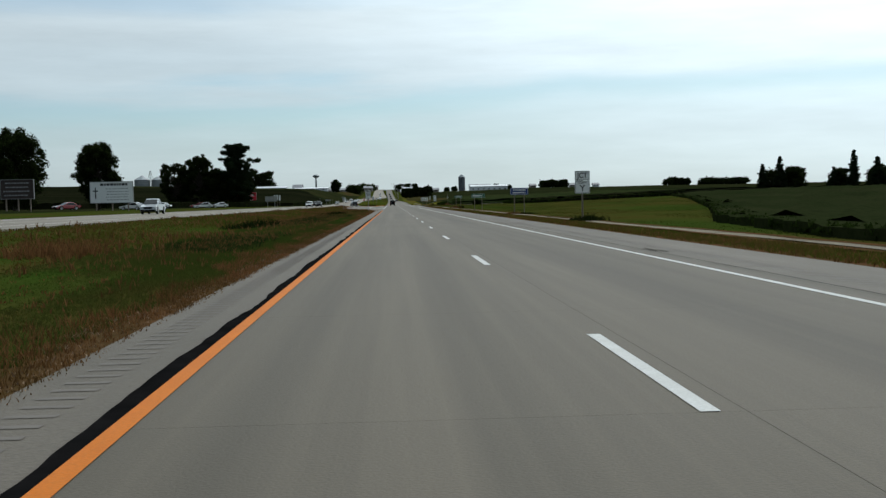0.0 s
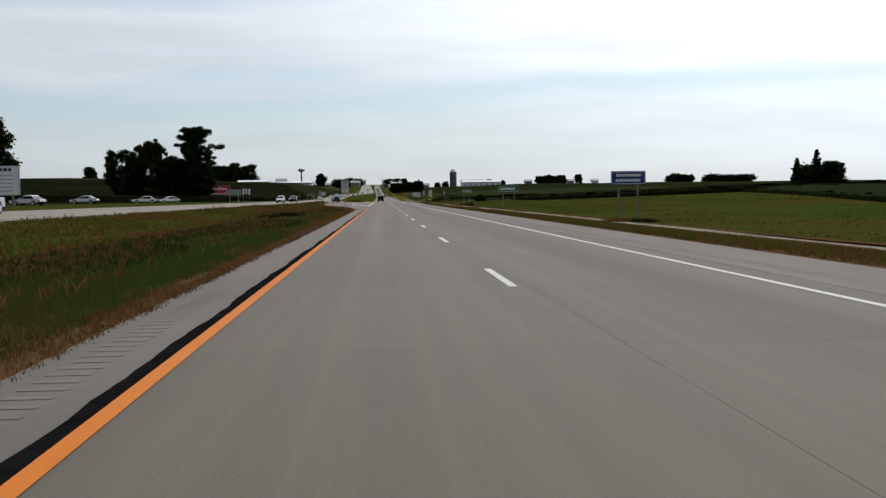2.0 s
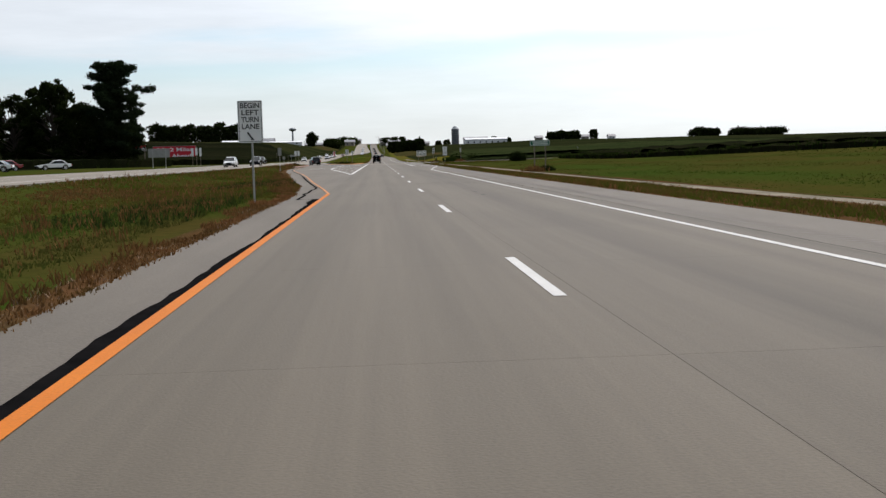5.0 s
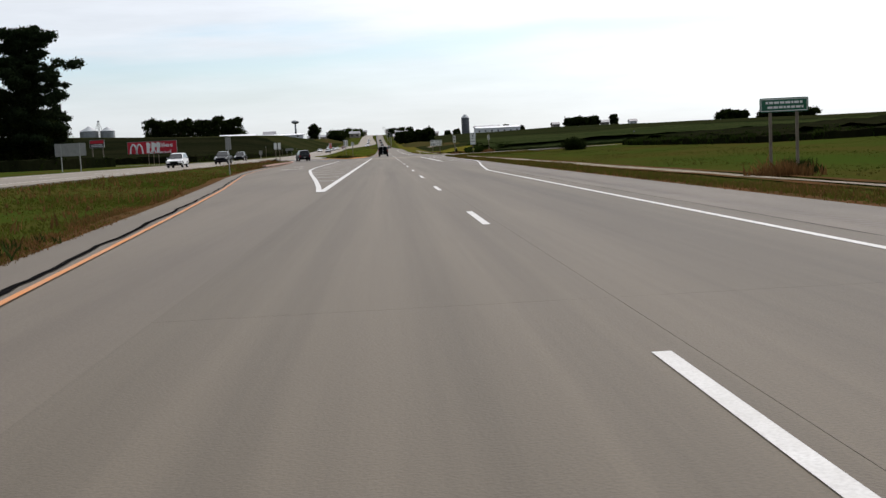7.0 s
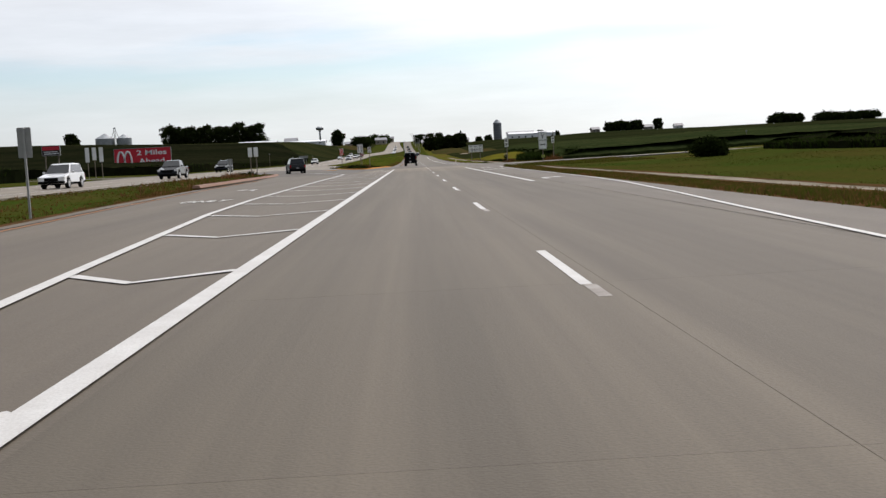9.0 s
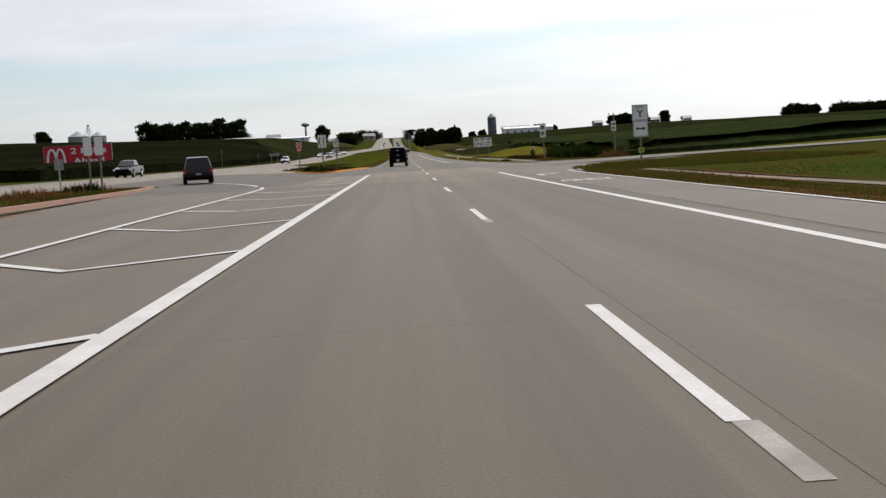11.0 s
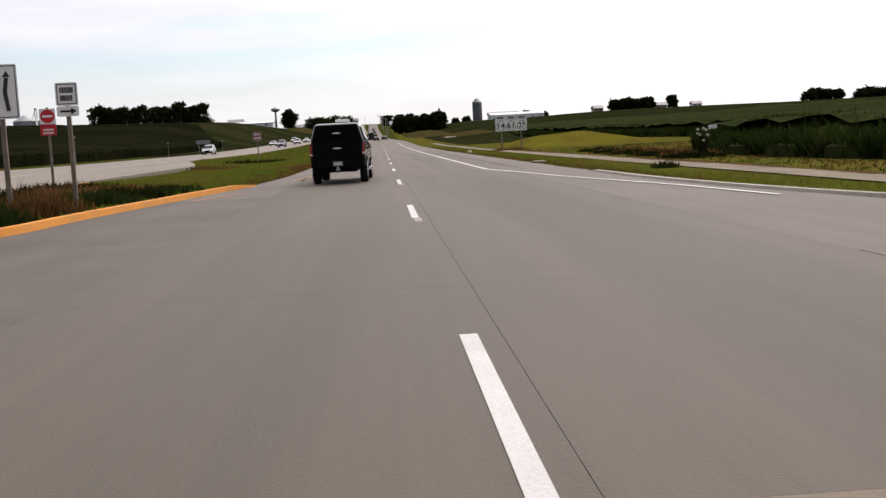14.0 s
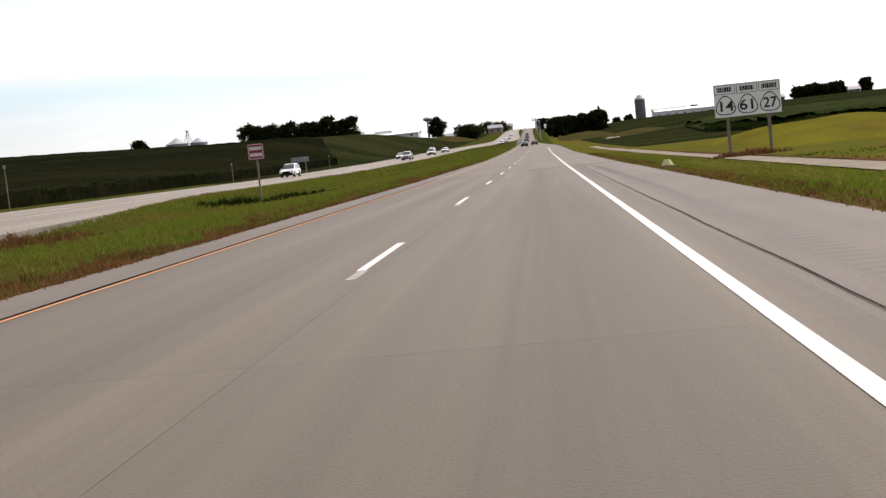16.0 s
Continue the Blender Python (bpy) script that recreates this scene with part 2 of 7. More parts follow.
GRAVEL = material("gravel_path", (0.27, 0.225, 0.165), 0.95, second=(0.17, 0.14, 0.095), scale=1.8, amount=0.6, fine=(0.10, 0.085, 0.055), fine_amount=0.5, bump=0.6, bump_scale=14, spec=0.1)
MEADOW = material("meadow", (0.034, 0.058, 0.008), 0.95, second=(0.062, 0.048, 0.013), scale=6.0, amount=0.6, detail=3.0, stretch=(1.6, 0.4, 1), fine=(0.016, 0.026, 0.005), fine_amount=0.5, bump=0.8, bump_scale=5, spec=0.0)
DRY_VERGE = material("dry_verge", (0.100, 0.046, 0.019), 0.95, second=(0.050, 0.034, 0.012), scale=1.6, amount=0.6, stretch=(1.6, 0.5, 1), fine=(0.150, 0.090, 0.052), fine_amount=0.5, bump=0.8, bump_scale=9, spec=0.0)
SPALL = material("tar_patch", (0.03, 0.027, 0.022), 0.9, second=(0.06, 0.052, 0.042), scale=0.15, amount=0.5, spec=0.05)
DRAIN = material("pale_drain_plastic", (0.55, 0.48, 0.22), 0.7, second=(0.42, 0.38, 0.2), scale=0.2, amount=0.5)
PAD = material("pale_pad_concrete", (0.2014, 0.1615, 0.1121), 0.72, second=(0.1539, 0.1254, 0.0893), scale=3.0, amount=0.42, stretch=(2.6, 0.07, 1), fine=(0.1159, 0.0950, 0.0693), fine_amount=0.4, bump=0.25, bump_scale=45, random=0.03, spec=0.17, streak=0.12, tracks=TRACKS)
PAD_EDGE = material("pale_lane_concrete", (0.1760, 0.1411, 0.0979), 0.72, second=(0.1345, 0.1096, 0.0780), scale=3.0, amount=0.42, stretch=(2.6, 0.07, 1), fine=(0.1013, 0.0830, 0.0606), fine_amount=0.4, bump=0.25, bump_scale=45, random=0.03, spec=0.17, streak=0.12, tracks=TRACKS)
CROSSING = material("darker_lane_concrete", (0.1298, 0.1095, 0.0836), 0.72, second=(0.0990, 0.0843, 0.0648), scale=3.0, amount=0.42, stretch=(2.0, 0.15, 1), fine=(0.0770, 0.0657, 0.0522), fine_amount=0.4, bump=0.25, bump_scale=45, spec=0.17, streak=0.08, tracks=TRACKS)
GREEN_MEADOW = material("green_meadow", (0.066, 0.086, 0.012), 0.95, second=(0.115, 0.078, 0.020), scale=7.0, amount=0.6, detail=3.0, stretch=(1.6, 0.45, 1), fine=(0.036, 0.048, 0.009), fine_amount=0.5, bump=0.8, bump_scale=5, spec=0.0)
BANK_MEADOW = material("bank_meadow", (0.036, 0.057, 0.009), 0.95, second=(0.062, 0.049, 0.012), scale=9.0, amount=0.6, detail=4.0, stretch=(0.8, 0.3, 1), fine=(0.018, 0.028, 0.006), fine_amount=0.5, bump=0.8, bump_scale=5, spec=0.0)
FIELD_FAR = material("far_fields", (0.0125, 0.0185, 0.0064), 0.95, second=(0.030, 0.030, 0.0115), scale=45.0, amount=0.75, stretch=(0.12, 1.6, 1), fine=(0.005, 0.0075, 0.0028), fine_amount=0.7, bump=0.8, bump_scale=0.9, spec=0.0)


# --- mesh helpers ---
def mesh_object(name, verts, faces, mat, parent=None, label="", smooth=False):
    me = bpy.data.meshes.new(name)
    me.from_pydata([tuple(map(float, v)) for v in verts], [], [tuple(map(int, q)) for q in faces])
    me.materials.append(mat)
    me.polygons.foreach_set("use_smooth", [smooth] * len(me.polygons))
    me.update()
    ob = new(name, me)
    ob.parent = parent
    return tagged(ob, label)


def part(name, bm, mat, parent=None, label="", smooth=False):
    me = bpy.data.meshes.new(name)
    bm.normal_update()
    bm.to_mesh(me)
    bm.free()
    me.materials.append(mat)
    me.polygons.foreach_set("use_smooth", [smooth] * len(me.polygons))
    ob = new(name, me)
    ob.parent = parent
    return tagged(ob, label)


def step(v):
    v = np.clip(v, 0.0, 1.0)
    return v * v * (3 - 2 * v)


# --- the lie of the land ---
def road_z(y):
    """Height of the highway: level, then up the long hill to the town."""
    return np.interp(y, [480, 560, 640, 720, 800, 880, 960, 1040, 1120, 1200, 1280, 1360, 1500], [0, 0.2, 0.9, 1.9, 3.2, 4.9, 6.9, 9.3, 12.0, 14.6, 16.6, 17.6, 18.0])


def hills(x, y):
    """The fields on either side climb sooner than the road, the left ones faster."""
    y = np.asarray(y, float)
    return np.where(x < 0, 11.2 * step((y - 480) / 380), 10.5 * step((y - 480) / 560))


def ridge(y):
    return np.interp(y, [-60, 30, 110, 170, 260, 330, 400, 470], [1.1, 1.25, 1.7, 2.0, 1.9, 1.6, 0.9, 0.7])


MOUND_H = 1.3


def mound_form(x, y):
    """The grass mound beyond the crossroad: 0 to 1."""
    x = x + 0.5 * np.sin(y * 0.23)
    a = np.clip((x - 21.5) / np.where(x < 21.5, 7.5, 7.5), -1, 1)
    b = np.clip((y - 487) / np.where(y < 487, 20.0, 30.0), -1, 1)
    return (1 - a**2) ** 1.4 * (1 - b**2) ** 1.4 * (1 + 0.08 * np.sin(x * 0.9 + 1) * np.cos(y * 0.35))


def land_z(x, y):
    x, y = np.asarray(x, float), np.asarray(y, float)
    side = np.where(x < 0, step((-x - 36) / 30), step((x - 12) / 40))
    z = road_z(y) * (1 - side) + np.maximum(hills(x, y), road_z(y) - 5) * side
    far = step((y - 430) / 330)
    # left: median ditch, the other carriageway a little higher, then fields that rise to a crest
    left = np.clip(-x - 4, 0, 60) * 0.018
    left += 0.055 * np.clip(-x - 40, 0, 190) * far * 0.62 + 0.006 * np.clip(-x - 60, 0, 400) * (1 - far)
    ditch = -0.42 * np.exp(-(((x + 13.5) / 4.6) ** 2)) * np.clip((330 - y) / 60, 0, 1)
    ditch -= 0.3 * np.exp(-(((x + 13.0) / 4.0) ** 2)) * np.clip((y - 405) / 30, 0, 1)
    # right: verge, path, then the meadow bank
    bank = ridge(y) * step((x - 11.5) / 62) * (1 - 0.3 * step((x - 130) / 200))
    right = bank - 0.10 * np.clip((x - 6.6) / 2, 0, 1) + 1.4 * step((x - 70) / 70) * far
    wide = 0.25 * np.sin(x * 0.05 + y * 0.021) * np.clip((np.abs(x) - 45) / 60, 0, 1)
    mound = MOUND_H * mound_form(x, y)
    return z + np.where(x < -4, left + ditch, 0) + np.where(x > 6.6, right + mound, 0) + wide


# --- ground and roads ---
def grid_lines(lo, hi, fine_lo, fine_hi, fine, grow):
    out = list(np.arange(fine_lo, fine_hi + 1e-6, fine))
    step_now, v = fine, fine_hi
    while v < hi:
        step_now *= grow
        v += step_now
        out.append(min(v, hi))
    step_now, v = fine, fine_lo
    while v > lo:
        step_now *= grow
        v -= step_now
        out.insert(0, max(v, lo))
    return np.array(out)


def interp_line(points, y):
    p = np.array(points)
    return np.interp(y, p[:, 0], p[:, 1])


# paved edges of the highway, by distance: (y, x)
LEFT_EDGE = [(-120, -4.63), (120, -4.63), (160, -4.75), (168, -4.8), (182, -5.6), (195, -7.0), (212, -8.4), (232, -10.2), (252, -12.2), (275, -13.9), (307, -15.4), (330, -15.8), (349.99, -16.0), (350, -36), (386, -36), (386.2, -7.4), (391.5, -6.75), (398, -5.95), (402, -5.3), (412, -4.9), (2500, -4.9)]
RIGHT_EDGE = [(-120, 6.55), (238, 6.55), (262, 6.75), (335, 6.95), (340, 7.4), (344, 7.9), (351, 9.9), (357, 13.2), (361, 20), (362.5, 60), (369.5, 60), (369.8, 12), (373, 8.4), (378, 7.85), (387, 6.98), (398, 6.75), (406, 6.58), (2500, 6.55)]

NOSE_Y, NOSE_X = [386, 393, 406, 416, 448, 460, 478, 484], [-10.7, -12.3, -14.1, -15.0, -15.4, -17.2, -20.8, -22.0]  # far edge of the median nose


def build_ground():
    xs = grid_lines(-2600, 2600, -60, 60, 1.6, 1.13)
    ys = grid_lines(-300, 4800, -20, 620, 4.0, 1.12)
    gx, gy = np.meshgrid(xs, ys)
    gz = land_z(gx, gy)
    near_l, near_r = interp_line(LEFT_EDGE, gy), interp_line(RIGHT_EDGE, gy)
    inside = (gx > near_l - 1.0) & (gx < near_r + 1.0)
    gz = np.where(inside, np.minimum(gz, road_z(gy)) - 0.10, gz)
    opposite = (gx < -20.5 + 17 * step((gy - 740) / 180)) & (gx > -35.5)
    gz = np.where(opposite, gz - 0.10, gz)
    gz = np.where((np.abs(gy - 366) < 6.0) & (np.abs(gx) > 6), np.minimum(gz, cross_z(gx) - 0.10), gz)
    opening = (gy > 344) & (gy < 486) & (gx < np.interp(gy, NOSE_Y, NOSE_X) + 0.9) & (gx > -23)
    gz = np.where(opening, np.minimum(gz, cross_z(gx) * 0.9) - 0.12, gz)
    n, m = gx.shape
    verts = np.stack([gx, gy, gz], -1).reshape(-1, 3)
    idx = np.arange(n * m).reshape(n, m)
    faces = np.stack([idx[:-1, :-1], idx[:-1, 1:], idx[1:, 1:], idx[1:, :-1]], -1).reshape(-1, 4)
    ob = mesh_object("ground", verts, faces, MEADOW, smooth=True)
    ob.data.materials.append(FIELD_FAR)
    ob.data.materials.append(GREEN_MEADOW)
    ob.data.materials.append(BANK_MEADOW)
    cx = verts[faces].mean(1)
    far = (cx[:, 1] > 545) & (np.abs(cx[:, 0] + 9) > 22) | (cx[:, 0] < -50) | (cx[:, 0] > 120)
    green = ~far & (cx[:, 0] > 6)
    ob.data.polygons.foreach_set("material_index", np.where(green, np.where(cx[:, 1] > 372, 2, 3), far.astype(int)))
    return tagged(ob, "rough grass verges, median and rolling farm fields", "ground", kind="structure")


def cross_z(x):
    x = np.asarray(x, float)
    left = np.clip(-x - 9, 0, 13) * 0.0249 + np.clip(-x - 22, 0, 18) * 0.018 + np.clip(-x - 40, 0, 300) * 0.012
    return np.where(x < 0, left, np.clip(x - 8, 0, 300) * 0.012)


def ribbon(name, left, right, ys, z, mat, thick=0.0, parent=None, label=""):
    """A strip of road between two edge lines, each x by y, at the height z(x, y)."""
    verts, faces = [], []
    for y in ys:
        a, b = left(y), right(y)
        for x in (a, (a + b) / 2, b):
            verts.append((x, y, float(z(x, y))))
    for k in range(len(ys) - 1):
        for j in range(2):
            q = 3 * k + j
            faces.append((q, q + 1, q + 4, q + 3))
    if thick:
        n = len(verts)
        verts += [(x, y, zz - thick) for x, y, zz in verts]
        for k in range(len(ys) - 1):
            q = 3 * k
            faces.append((q, q + 3, q + 3 + n, q + n))
            faces.append((q + 2, q + 2 + n, q + 5 + n, q + 5))
        q = 3 * (len(ys) - 1)
        for j in range(2):
            faces.append((j, j + n, j + 1 + n, j + 1))
            faces.append((q + j, q + j + 1, q + j + 1 + n, q + j + n))
    return mesh_object(name, verts, faces, mat, parent, label)


def opp_z(x, y):
    return float(road_z(y)) + np.clip(-x - 4, 0, 36) * 0.018


def turn_z(lift):
    """The turn lane climbs at its outer side to meet the crossing."""
    return lambda x, y: float(road_z(y)) + float(cross_z(x)) * float(step((y - 318) / 32)) + lift


def const(v):
    return lambda y: v


def deck(lift=0.0):
    return lambda x, y: road_z(y) + lift


LANE_L, LANE_M, LANE_R = -3.64, 0.225, 4.28
SLAB = 6.1
build_ground()
road = tagged(new("road"), "pale concrete four-lane highway with faded joints", "road", kind="structure")
far_ys = list(np.arange(476, 1500, 16.0))


def bend(y):
    """How far the highway drifts to the left as it climbs."""
    return 3.5 * float(step((y - 700) / 500))


ribbon("far_pavement", lambda y: -4.9 - bend(y), lambda y: 6.55 - bend(y) - 5.5 * float(step((y - 640) / 160)), far_ys, deck(0), CONCRETE_FAR, 0.3, road)
# turn lane and gore pavement beside the through lanes
turn_ys = [168] + list(np.arange(172, 348, 3.0)) + [349.98]
ribbon("turn_lane_pavement", lambda y: interp_line(LEFT_EDGE, y) + 0.0, const(LANE_L - 0.008), turn_ys, turn_z(-0.012), CONCRETE_FAR, 0.3, road)
ribbon("left_shoulder", lambda y: float(interp_line(LEFT_EDGE, y)), const(LANE_L - 0.006), list(np.arange(-60, 168.1, 12)), deck(-0.012), SHOULDER, 0.3, road)
ribbon("left_shoulder", lambda y: interp_line(LEFT_EDGE, y), const(LANE_L - 0.008), [392.02, 394, 396, 398, 400, 402, 404, 408, 412, 430, 450, 476], deck(-0.006), SHOULDER, 0.3, road)
ribbon("right_shoulder", const(LANE_R + 0.03), lambda y: interp_line(RIGHT_EDGE, y), list(np.arange(-60, 340, 10)) + [340, 344, 348, 351, 354, 357, 359], deck(-0.010), SHOULDER, 0.3, road)
ribbon("right_shoulder", const(LANE_R + 0.008), lambda y: interp_line(RIGHT_EDGE, y), [373, 375, 378, 382, 387, 400, 430, 476], deck(-0.010), SHOULDER, 0.3, road)
# the crossing
ribbon("crossing_pavement", lambda y: float(interp_line(LEFT_EDGE, y)), lambda y: float(np.interp(y, [336, 341], [-9.5, -7.15])), [336, 338, 341, 345, 349.98], turn_z(-0.008), ASPHALT, 0.0, road)
for xa, xb in ((-36, -22), (-22, -9), (-9, LANE_L - 0.008)):
    ribbon("crossing_pavement", const(xa), const(xb), [350, 362, 374, 386, 392], lambda x, y: float(cross_z(x)) - 0.006, ASPHALT, 0.3, road)
nose_side = lambda y: float(np.interp(y, NOSE_Y, NOSE_X))
ribbon("crossing_pavement", const(-22.05), nose_side, list(np.arange(392.02, 484.1, 3.0)), lambda x, y: float(cross_z(x)) + (float(opp_z(x, y)) - float(cross_z(x))) * float(step((y - 392) / 54)) - 0.006, PALE_FAR, 0.3, road)
cross_x = [LANE_R + 0.03, 8, 12, 20, 30, 60, 100, 180, 300]


def cross_arm(name, sx, mat):
    verts, faces = [], []
    for x in cross_x if sx > 0 else [36, 45, 60, 90, 140, 220, 330]:
        y0 = 359.0 if x < 9 else float(np.interp(x, [9, 20, 60], [357, 361.5, 362.5]))
        y1 = 373.0 if x < 9 else float(np.interp(x, [9, 12, 60], [371.5, 369.8, 369.5]))
        if sx < 0:
            y0, y1 = 362, 370.5
        for y in (y0, (y0 + y1) / 2, y1):
            verts.append((sx * x, y, float(cross_z(sx * x)) - 0.004))
    for k in range(len(verts) // 3 - 1):
        for j in range(2):
            q = 3 * k + j
            faces.append((q, q + 1, q + 4, q + 3)[:: -1 if sx > 0 else 1])
    n = len(verts)
    verts += [(x, y, z - 0.6) for x, y, z in verts]
    for k in range(n // 3 - 1):
        q = 3 * k
        faces += [(q, q + 3, q + 3 + n, q + n), (q + 2, q + 2 + n, q + 5 + n, q + 5)]
    return mesh_object(name, verts, faces, mat, road)


cross_arm("county_road_pavement", 1, SHOULDER)
cross_arm("county_road_pavement", -1, ASPHALT)
# bare, rusty strips where the grass meets the shoulders
for name, ya, yb, left_side in (("verge_strip", -60, 346, True), ("verge_strip", 404, 476, True), ("verge_strip", -60, 334, False), ("verge_strip", 386, 476, False)):
    edge = LEFT_EDGE if left_side else RIGHT_EDGE
    s = -1 if left_side else 1
    ribbon(name, lambda y: float(interp_line(edge, y)) + s * (0.5 + 0.15 * math.sin(y * 0.31) + 0.15 * math.sin(y * 0.11)), lambda y: float(interp_line(edge, y)) + s * 0.002, list(np.arange(ya, yb, 2.0)), lambda x, y: float(road_z(y)) - 0.013, DRY_VERGE, 0.0, road)
# the other carriageway, beyond the median
opp_ys = list(np.arange(-120, 480, 20.0)) + list(np.arange(480, 1500, 16.0))


def join(y):
    """How far the other carriageway swings in to meet this one below the town."""
    return 16.4 * float(step((y - 740) / 180)) - bend(y)


ribbon("opposite_pavement", lambda y: -34.2 + join(y), lambda y: -22.0 + join(y) - 3.0 * float(step((y - 900) / 300)), opp_ys, opp_z, PALE_FAR, 0.2, road)
path_z = lambda x, y: float(land_z(x, y)) + 0.035
path = ribbon("gravel_path", lambda y: 9.65 + 0.18 * math.sin(y * 0.07) + 0.1 * math.sin(y * 0.31), lambda y: 10.5 + 0.2 * math.sin(y * 0.05 + 1) + 0.1 * math.sin(y * 0.23), list(np.arange(-60, 338, 2.0)), path_z, GRAVEL)
tagged(path, "pale gravel side path along the verge", "path", kind="structure")
path = ribbon("gravel_path", lambda y: 10.1 + 0.1 * math.sin(y * 0.07), lambda y: 11.5 + 0.15 * math.sin(y * 0.05), list(np.arange(384, 600, 6.0)), path_z, GRAVEL)
tagged(path, "pale gravel side path along the verge", "path", kind="structure")

for x0, x1, ya, yb in ((10.55, 10.95, -60, 338), (9.25, 9.6, -60, 338), (11.55, 11.95, 388, 600)):
    ribbon("path_edge", lambda y: x0 + 0.12 * math.sin(y * 0.21) + 0.08 * math.sin(y * 0.9), lambda y: x1 + 0.12 * math.sin(y * 0.17 + 2) + 0.08 * math.sin(y * 0.7), list(np.arange(ya, yb, 2.0)), lambda x, y: float(land_z(x, y)) + 0.045, DRY_VERGE, 0.0, road)
drive = ribbon("gravel_drive", lambda y: 19.0 + 0.10 * (y - 690), lambda y: 22.5 + 0.10 * (y - 690), list(np.arange(676, 745, 5.0)), lambda x, y: float(land_z(x, y)) + 0.12, GRAVEL)
tagged(drive, "pale gravel drive up a far slope", "path", kind="structure")


# --- road markings ---
def stripe(name, pts, width, mat, lift=0.006, parent=None, zf=None):
    """A painted line along points (x, y) on the pavement."""
    zf = zf or (lambda x, y: float(road_z(y)))
    verts, faces = [], []
    p = [Vector((x, y)) for x, y in pts]
    for k, q in enumerate(p):
        d = (p[min(k + 1, len(p) - 1)] - p[max(k - 1, 0)]).normalized()
        n = Vector((-d.y, d.x)) * (width / 2)
        for e in (q + n, q - n):
            verts.append((e.x, e.y, zf(e.x, e.y) + lift))
    for k in range(len(p) - 1):
        faces.append((2 * k, 2 * k + 1, 2 * k + 3, 2 * k + 2))
    return mesh_object(name, verts, faces, mat, parent or road)


def along(x, y0, y1, every=20.0):
    n = max(1, int((y1 - y0) / every))
    return [(x, y0 + (y1 - y0) * k / n) for k in range(n + 1)]


CYCLE, DASH = 15.24, 3.81
for k in range(-2, 46):
    stripe("far_lane_dash", along(-28.1, k * CYCLE + 5, k * CYCLE + 5 + DASH, 4), 0.14, WHITE_PAINT, 0.010, zf=opp_z)
for x, mat in ((-31.9, WHITE_PAINT), (-24.4, WHITE_PAINT)):
    for ya, yb in ((-60, 348), (392, 700)):
        stripe("far_edge_line", along(x, ya, yb, 12), 0.16, mat, 0.010, zf=opp_z)
for k in range(-3, 44):
    stripe("lane_dash", along(0.0, k * CYCLE, k * CYCLE + DASH, 4), 0.125, WHITE_PAINT)
    if 14 < k < 32:
        stripe("worn_dash", along(0.03, k * CYCLE - 0.9, k * CYCLE, 4), 0.13, OLD_PAINT, 0.004)
YELLOW = along(-3.517, -60, 166, 12) + [(-3.53, 168.4)]
THIN_YELLOW = [(-3.53, 168.4), (-4.0, 174.3), (-4.65, 181.5), (-5.5, 191), (-6.9, 208), (-8.4, 225), (-10.3, 243.5), (-12.0, 260.5), (-12.9, 275), (-14.3, 307), (-14.7, 330)]
stripe("yellow_edge_line", YELLOW, 0.136, YELLOW_PAINT)
stripe("yellow_edge_line", THIN_YELLOW, 0.10, WORN_YELLOW)
stripe("yellow_edge_line", [(-5.79, 391.98), (-5.34, 393.61), (-4.68, 395.2)], 0.09, WORN_YELLOW)
stripe("yellow_edge_line", [(-4.1, 404.5), (-3.7, 408)] + along(-3.58, 412, 476, 20) + along(-3.58, 490, 690, 12), 0.085, WORN_YELLOW)
stripe("white_edge_line", along(3.75, -60, 237, 20) + [(3.8, 238), (4.4, 247), (5.0, 255.5), (5.65, 263.5), (6.35, 274), (6.6, 281), (6.72, 300), (6.75, 333), (6.85, 337), (7.05, 340.5)], 0.125, WHITE_PAINT)
stripe("turn_lane_line", along(3.7, 281.5, 343.2, 20), 0.20, WHITE_PAINT)
stripe("white_edge_line", [(6.77, 381.8), (6.3, 386.9), (4.95, 395.9), (4.4, 401.5), (3.76, 406.5)] + along(3.73, 412, 476, 20) + along(3.73, 490, 640, 12), 0.14, WHITE_PAINT)
stripe("gore_line", along(-3.86, 217, 358.3, 12), 0.235, WHITE_PAINT)
GORE = [(-3.95, 217), (-4.3, 222.6), (-5.05, 232.6), (-6.35, 248.6), (-7.5, 264), (-7.9, 275), (-8.12, 300), (-8.2, 331), (-8.35, 337.5), (-8.7, 339.8), (-9.2, 342.2), (-9.9, 345.2), (-11.0, 348.6), (-12.4, 352.0), (-14.0, 355.4)]
stripe("gore_line", GORE, 0.2, WHITE_PAINT, 0.010, zf=turn_z(0.0))
gore_x = lambda y: interp_line([(b, a) for a, b in GORE], y)
for k in range(-2, 12):
    y = 246.3 + 7.57 * k
    x0 = float(gore_x(y + 1.0))
    w = -3.86 - x0
    xm = x0 + 0.48 * w
    stripe("gore_chevron", [(x0 + 0.05, y + 0.54 * w), (xm, y), (-3.95, y + 0.40 * w)], 0.22, WHITE_PAINT, 0.005)
for y in (338.2, 345.5, 352.2):
    stripe("gore_chevron", [(-5.8, y), (-3.99, y + 1.6)], 0.22, WHITE_PAINT, 0.005)
    stripe("gore_chevron", [(-5.6, y - 0.42), (-3.99, y + 1.15)], 0.16, OLD_PAINT, 0.003)


